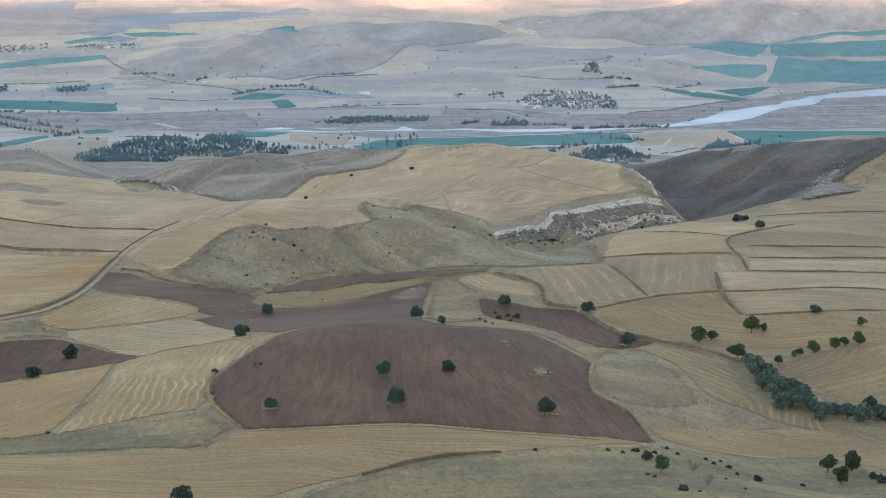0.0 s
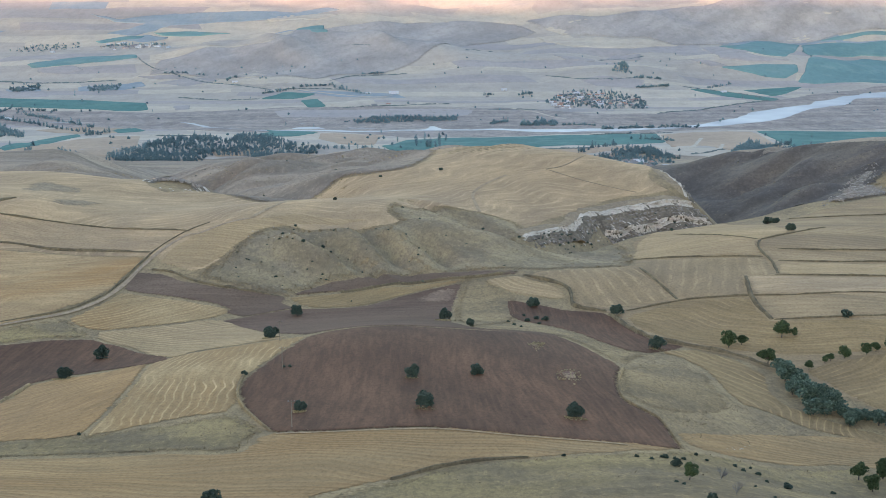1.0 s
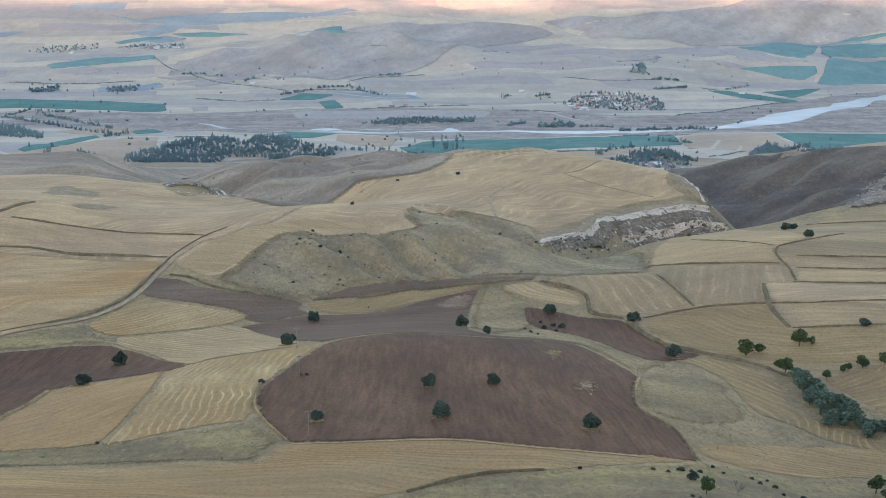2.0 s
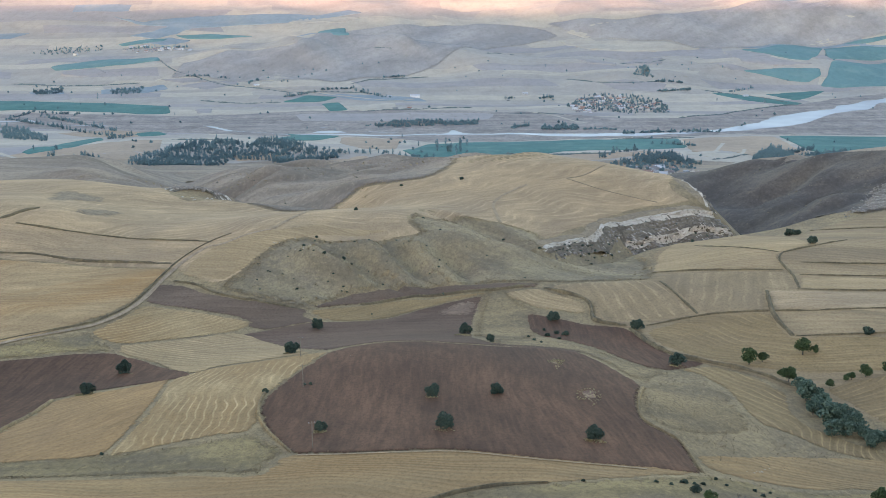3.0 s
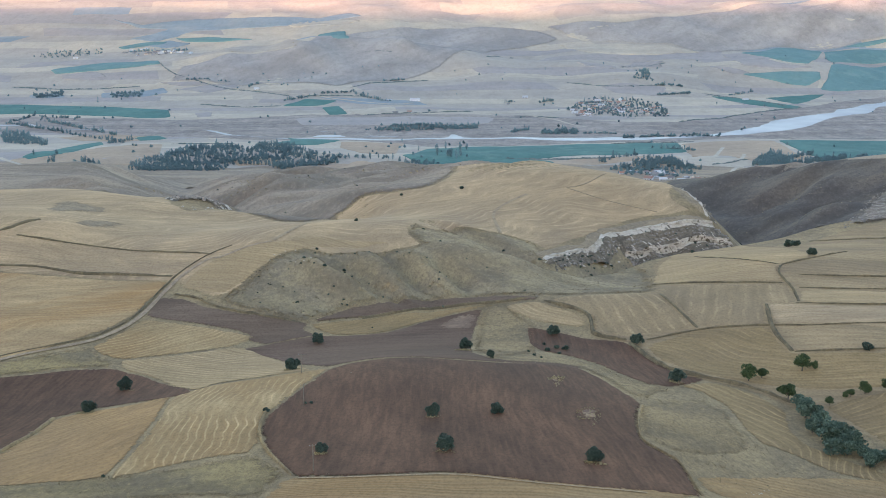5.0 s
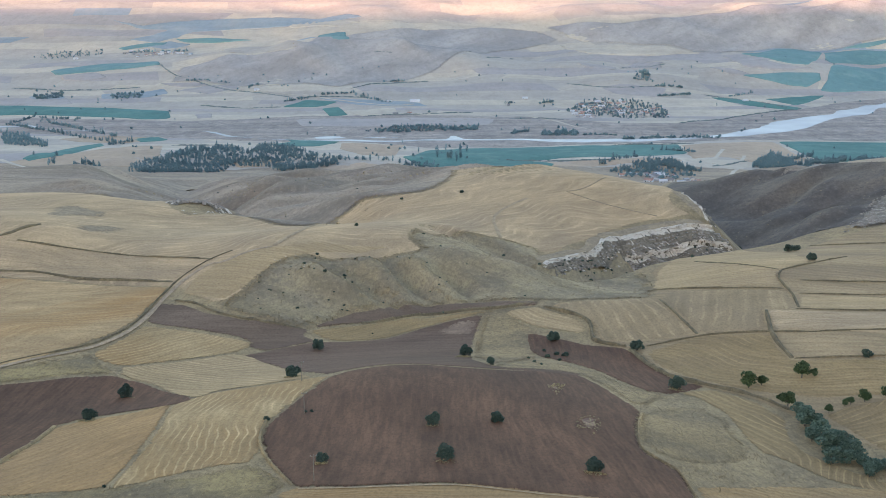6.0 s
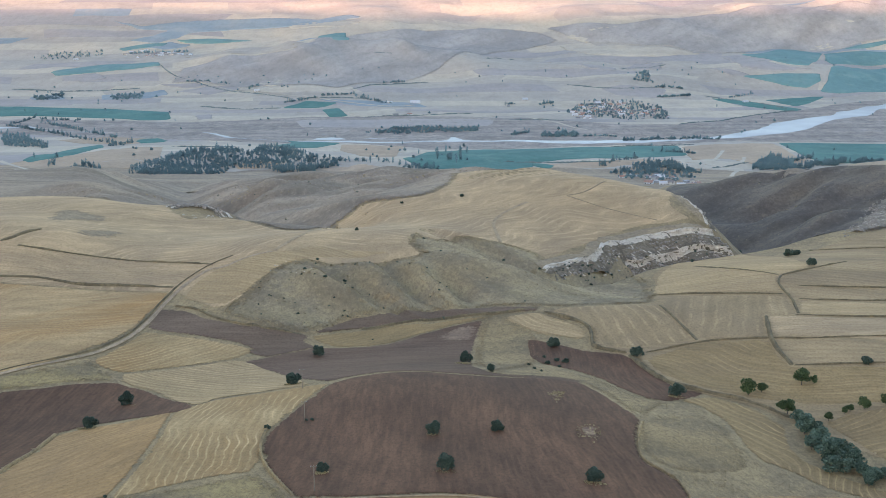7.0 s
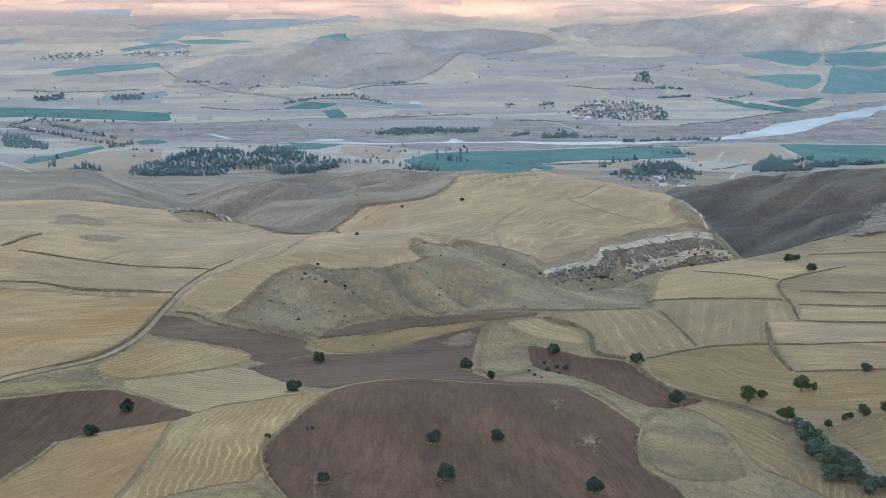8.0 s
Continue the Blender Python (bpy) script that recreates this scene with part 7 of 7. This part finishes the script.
tree_row([(-84, 2177), (-48, 2184)], 9, 29, 1.00, 8, 11, 4)
tree_row([(320, 2378), (377, 2335)], 23, 30, 0.30, 4.6, 8.2, 5)
grove([(176, 3079), (240, 3319), (334, 3313), (427, 3232), (428, 2992), (314, 2945)], 300, 31, 0.25, 4.6, 8)
tree_row([(119, 3263), (165, 3290)], 20, 32, 0.20, 4.6, 8.2, 5)
tree_row([(32, 3243), (54, 3281)], 7, 33, 0.20, 4.6, 8.2, 5)
tree_row([(633, 3398), (722, 3506)], 18, 34, 0.10, 4.6, 8.2, 5)
tree_row([(-385, 3359), (-269, 3249)], 31, 35, 0.30, 4.6, 8.2, 5)
tree_row([(-459, 3347), (-373, 3388)], 26, 36, 0.20, 4.6, 8.2, 5)
tree_row([(-551, 3254), (-471, 3319)], 23, 37, 0.20, 4.6, 8.2, 5)
tree_row([(-313, 3586), (-259, 3623)], 13, 38, 0.20, 4.6, 8.2, 5)
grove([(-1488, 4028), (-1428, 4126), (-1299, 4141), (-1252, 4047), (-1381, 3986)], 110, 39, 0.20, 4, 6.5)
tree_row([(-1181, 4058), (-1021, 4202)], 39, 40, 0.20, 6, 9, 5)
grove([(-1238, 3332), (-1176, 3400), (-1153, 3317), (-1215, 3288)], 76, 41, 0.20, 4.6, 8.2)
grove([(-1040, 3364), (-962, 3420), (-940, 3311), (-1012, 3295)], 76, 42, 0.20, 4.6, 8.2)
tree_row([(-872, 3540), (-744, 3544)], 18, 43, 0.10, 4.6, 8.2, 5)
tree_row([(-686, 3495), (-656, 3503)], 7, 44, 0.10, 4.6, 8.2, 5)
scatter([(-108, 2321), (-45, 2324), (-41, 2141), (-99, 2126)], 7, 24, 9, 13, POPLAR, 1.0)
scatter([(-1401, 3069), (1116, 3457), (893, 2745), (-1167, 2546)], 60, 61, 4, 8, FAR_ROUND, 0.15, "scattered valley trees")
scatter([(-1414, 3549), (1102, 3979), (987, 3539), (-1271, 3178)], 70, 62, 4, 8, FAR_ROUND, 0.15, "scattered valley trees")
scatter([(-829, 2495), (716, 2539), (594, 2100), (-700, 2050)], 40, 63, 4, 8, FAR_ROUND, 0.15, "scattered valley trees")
village([(193, 3124), (215, 3255), (278, 3317), (337, 3313), (347, 3192), (437, 3176), (431, 3023), (372, 2984), (311, 3040), (236, 2961), (190, 2971)], 95, 3, 13)
village([(180, 1863), (227, 2014), (227, 1799), (277, 1700), (301, 1792), (275, 1845), (251, 1987)], 30, 4, 12)
village([(-1226, 4053), (-1149, 4147), (-1048, 4195), (-977, 4095), (-1060, 3951), (-1175, 3974)], 42, 5, 14)
build_house(BARN, -204, 3269, 0)
build_house(HOUSES[3], 660, 3306, 20)
build_house(HOUSES[3], -646, 3407, 0)
build_house(HOUSES[3], 85, 3329, 0)
build_house(HOUSES[2], -236, 3016, 10)
build_house(HOUSES[0], -203, 3035, 0)
build_house(HOUSES[3], -270, 3259, 0)
build_house(HOUSES[4], 39, 3236, 0)
build_house(HOUSES[3], -1326, 3960, 0)
scatter([(-129.8, 691.1), (-102.7, 705.5), (-45.1, 737.1), (9.7, 730.6), (36.3, 718.8), (27.8, 669.9), (-53, 659.3), (-95.4, 610), (-129.3, 620.6)], 45, 71, 0.8, 1.8, BUSH, 0.0, "hillside shrubs")
scatter([(200, 1000), (333.9, 1112.8), (420, 1300), (300, 1500), (220, 1400)], 60, 72, 1.2, 3.0, BUSH, 0.0, "hillside shrubs")
scatter([(-150.1, 985.6), (-250, 1080), (-320, 1300), (-100, 1400), (60, 1250)], 60, 73, 1.2, 2.8, BUSH, 0.0, "hillside shrubs")
scatter([(45.5, 799.4), (99.5, 865.8), (158.1, 904.4), (195, 930), (150, 875), (100, 830), (66, 765)], 90, 74, 1.0, 3.0, BUSH, 0.0, "gorge shrubs")
spots = cliff("pale limestone ledge along the head of the gorge", [(31, 772), (38, 786), (47, 799), (57, 815), (66, 824), (72, 838), (79, 868)], -1, [(0, 2.4)], 5.0, 3, 10.0, 0.75)
rubble(spots, 260, 0.3, 1.6, 3)
cliff_shrubs(spots, 26, 1.0, 2.6, 4)
spots = cliff("pale limestone cliff with broken bands along the gorge rim", [(77, 862), (83, 869), (93, 874), (114, 895), (137, 910), (160, 921), (171, 931)], -1, [(0, 2.8), (17, 5.2)], 6.0, 13, 12.0, 0.42)
rubble(spots, 1100, 0.3, 1.9, 9)
cliff_shrubs(spots, 36, 1.0, 2.4, 14)
spots = cliff("white limestone outcrop at the hill edge", [(150, 1015), (156, 990), (159, 968), (164, 945)], 1, [(0, 4.0)], 5.0, 23, 8.0, 0.7)
rubble(spots, 200, 0.4, 2.0, 5)
spots = cliff("white limestone scarp at the plateau edge", [(-252, 928), (-240, 944), (-223, 952), (-208, 945), (-199, 933)], -1, [(0, 2.8), (4, 2.2)], 4.0, 33, 6.0, 0.6)
rubble(spots, 300, 0.4, 2.2, 6)
boulders([(47.2, 793.1), (81.8, 851.4), (113.1, 883.1), (166.3, 934.1), (180.6, 941.1), (134.3, 887.2), (98.1, 853.6), (70.9, 810.1), (50.5, 786.4)], 60, 0.6, 3.0, 5)
boulders([(-126.5, 686.7), (-115.7, 704.4), (-102.9, 707.7), (-99.5, 673.7), (-109.1, 661.7), (-122.1, 664.8)], 34, 0.5, 1.3, 6, "small grey stone on the hillside")
boulders([(-231.2, 901.1), (-205.9, 939.7), (-198.8, 897), (-223.2, 885.8)], 14, 0.8, 2.0, 8)
boulders([(-80.3, 456.1), (6.9, 479.5), (42.9, 429.7), (48.1, 357.4), (5, 330.5), (-54.8, 345.3)], 24, 0.3, 0.8, 9, "small pale stone in the ploughed field")
boulders([(74.4, 348.6), (84.2, 356.6), (83.8, 352.7), (73.3, 343.1)], 12, 0.4, 1.0, 10, "pale stone cleared to the stubble edge")
rubble(slope_spots([(238.3, 847), (280.8, 961.3), (327.8, 1075.3), (347.6, 1093.5), (356.6, 1094.4), (348.4, 1064.6), (330.1, 1028.4), (313.9, 943), (305.7, 892.7), (282.1, 882.3), (262.6, 870.9)], 6000, 7, 1.9), 800, 0.3, 1.5, 8)
pole = pole_model()
pole.matrix_world = pose(-65.5, 412.2, on_ground(-65.5, 412.2), 0, 0, 15)
copy_thing(pole, pose(-75.1, 468.9, on_ground(-75.1, 468.9), 0, 0, 15))
copy_thing(pole, pose(-50.9, 334.0, on_ground(-50.9, 334.0), 0, 0, 15))
weeds([[(-37.1, 251.2), (-29.2, 269.1), (-19.4, 278.5), (-11.6, 287.2), (-5.5, 292.9), (2.3, 298), (15.4, 299.9), (25.7, 302.7), (38.1, 308.9), (51.8, 320.2), (59.7, 329.7), (73.4, 333.9), (83.5, 335.4), (98.2, 341.1), (111.5, 346.8), (120.1, 337.5), (125.4, 317.1), (77, 192.3), (-30.8, 206.8)], [(55.3, 436.5), (69.9, 476.8), (83.5, 478), (89.7, 451), (89.7, 414.4), (91.7, 405.5), (100.5, 397.8), (112.5, 386.5), (124.1, 376.8), (61.8, 345.3), (58.4, 363.6), (50.6, 378), (49, 390.7), (51.7, 416.6)], [(-146.4, 322.5), (-124.5, 330.5), (-111.8, 335.7), (-109.6, 336.3), (-99, 341.8), (-87.6, 349.1), (-77.1, 355.1), (-71.5, 357.2), (-65.2, 345.9), (-57.4, 332.9), (-60.3, 327.2), (-60.3, 316.7), (-61.8, 310), (-67.7, 310), (-82.2, 313.8), (-98.7, 308.7), (-114.9, 304), (-135.8, 298.3)], [(0.1, 519.1), (18.1, 549.3), (33, 538.1), (46.9, 523.7), (56.7, 500.1), (71.9, 482.9), (60.2, 453.8), (55.8, 440.3), (51.6, 457.2), (45.7, 487.6), (38.1, 510.1), (28, 514.9), (12, 504.1), (0.1, 497.5)], [(-4.9, 643.5), (8.8, 649.9), (14.5, 629.5), (22.8, 614.8), (22.7, 570.7), (19.2, 546.8), (-0.2, 517.6), (-7.8, 536.7), (-8.9, 578.5), (-7.5, 613.1)], [(-227, 471.1), (-207.7, 498.1), (-197.6, 510.1), (-185.6, 525.8), (-179.8, 531.3), (-171.8, 521.8), (-161.5, 508.4), (-177.1, 500), (-189.5, 487.7), (-200.3, 479.3), (-223.7, 463.9)]], 9000, 3, 0.12, 0.32, WEED_DRY, "dry straw-coloured weeds and grass tufts on rough ground")
weeds([[(-37.1, 251.2), (-29.2, 269.1), (-19.4, 278.5), (-11.6, 287.2), (-5.5, 292.9), (2.3, 298), (15.4, 299.9), (25.7, 302.7), (38.1, 308.9), (51.8, 320.2), (59.7, 329.7), (73.4, 333.9), (83.5, 335.4), (98.2, 341.1), (111.5, 346.8), (120.1, 337.5), (125.4, 317.1), (77, 192.3), (-30.8, 206.8)], [(55.3, 436.5), (69.9, 476.8), (83.5, 478), (89.7, 451), (89.7, 414.4), (91.7, 405.5), (100.5, 397.8), (112.5, 386.5), (124.1, 376.8), (61.8, 345.3), (58.4, 363.6), (50.6, 378), (49, 390.7), (51.7, 416.6)], [(-146.4, 322.5), (-124.5, 330.5), (-111.8, 335.7), (-109.6, 336.3), (-99, 341.8), (-87.6, 349.1), (-77.1, 355.1), (-71.5, 357.2), (-65.2, 345.9), (-57.4, 332.9), (-60.3, 327.2), (-60.3, 316.7), (-61.8, 310), (-67.7, 310), (-82.2, 313.8), (-98.7, 308.7), (-114.9, 304), (-135.8, 298.3)], [(0.1, 519.1), (18.1, 549.3), (33, 538.1), (46.9, 523.7), (56.7, 500.1), (71.9, 482.9), (60.2, 453.8), (55.8, 440.3), (51.6, 457.2), (45.7, 487.6), (38.1, 510.1), (28, 514.9), (12, 504.1), (0.1, 497.5)], [(-4.9, 643.5), (8.8, 649.9), (14.5, 629.5), (22.8, 614.8), (22.7, 570.7), (19.2, 546.8), (-0.2, 517.6), (-7.8, 536.7), (-8.9, 578.5), (-7.5, 613.1)], [(-227, 471.1), (-207.7, 498.1), (-197.6, 510.1), (-185.6, 525.8), (-179.8, 531.3), (-171.8, 521.8), (-161.5, 508.4), (-177.1, 500), (-189.5, 487.7), (-200.3, 479.3), (-223.7, 463.9)]], 7000, 4, 0.12, 0.34, WEED_OLIVE, "low olive weeds on rough ground")
weeds([[(-165.4, 623.5), (-152.5, 619), (-136.7, 614.2), (-127.2, 609.8), (-106.2, 605.5), (-92.9, 602.5), (-80.2, 627.4), (-66.8, 642), (-46.5, 655.6), (-22.1, 662.1), (-0.4, 667.9), (27.6, 666.2), (40, 664.8), (58.6, 666.6), (88, 666.9), (89.2, 664.9), (97.7, 751.9), (90, 796), (84, 806), (62, 782), (40, 768), (37.1, 772.5), (34.4, 797.6), (27.4, 811.7), (16.2, 816.7), (6.1, 821.7), (-3.8, 820.6), (-14.2, 824.9), (-25.7, 827.5), (-35.7, 793.5), (-44.3, 796.7), (-50.6, 808.6), (-54, 775.6), (-43.1, 753.9), (-54.5, 742.2), (-67.3, 730.2), (-79.1, 713.1), (-95.2, 708.9), (-110.2, 709.4), (-119.5, 695), (-126.8, 680.7), (-132.7, 644.2), (-141.5, 620.9)]], 5000, 5, 0.25, 0.8, WEED_OLIVE, "dark tufts and low scrub dotted over the grey hill")
weeds([[(-165.4, 623.5), (-152.5, 619), (-136.7, 614.2), (-127.2, 609.8), (-106.2, 605.5), (-92.9, 602.5), (-80.2, 627.4), (-66.8, 642), (-46.5, 655.6), (-22.1, 662.1), (-0.4, 667.9), (27.6, 666.2), (40, 664.8), (58.6, 666.6), (88, 666.9), (89.2, 664.9), (97.7, 751.9), (90, 796), (84, 806), (62, 782), (40, 768), (37.1, 772.5), (34.4, 797.6), (27.4, 811.7), (16.2, 816.7), (6.1, 821.7), (-3.8, 820.6), (-14.2, 824.9), (-25.7, 827.5), (-35.7, 793.5), (-44.3, 796.7), (-50.6, 808.6), (-54, 775.6), (-43.1, 753.9), (-54.5, 742.2), (-67.3, 730.2), (-79.1, 713.1), (-95.2, 708.9), (-110.2, 709.4), (-119.5, 695), (-126.8, 680.7), (-132.7, 644.2), (-141.5, 620.9)]], 6000, 6, 0.25, 0.7, WEED_DRY, "pale dry tufts dotted over the grey hill")
weeds([[(215, 965), (196, 1030), (190, 1120), (228, 1450), (330, 1500), (430, 1300), (390.3, 1053.7), (295.4, 886.2)]], 5000, 7, 0.5, 1.4, WEED_OLIVE, "dark scrub dotted over the valley side")
weeds([[(-100.8, 838.4), (-225, 1030), (-330, 1200), (-330, 1400), (-100, 1500), (150, 1400), (150, 1090), (-20, 1150), (-85, 1090)]], 5000, 8, 0.5, 1.2, WEED_OLIVE, "low scrub dotted over the bare slopes")
weeds([[(29, 410.8), (34, 419.4), (37.9, 414), (37.1, 400.8), (33.5, 388.4), (32.8, 398.9), (28.9, 397.5)], [(21.1, 468.3), (25.9, 475.4), (29.3, 475.6), (27.3, 461), (24.5, 448.9), (22.4, 462.5)]], 500, 9, 0.2, 0.6, WEED_STRAW, "dry weeds left standing in the ploughed field")
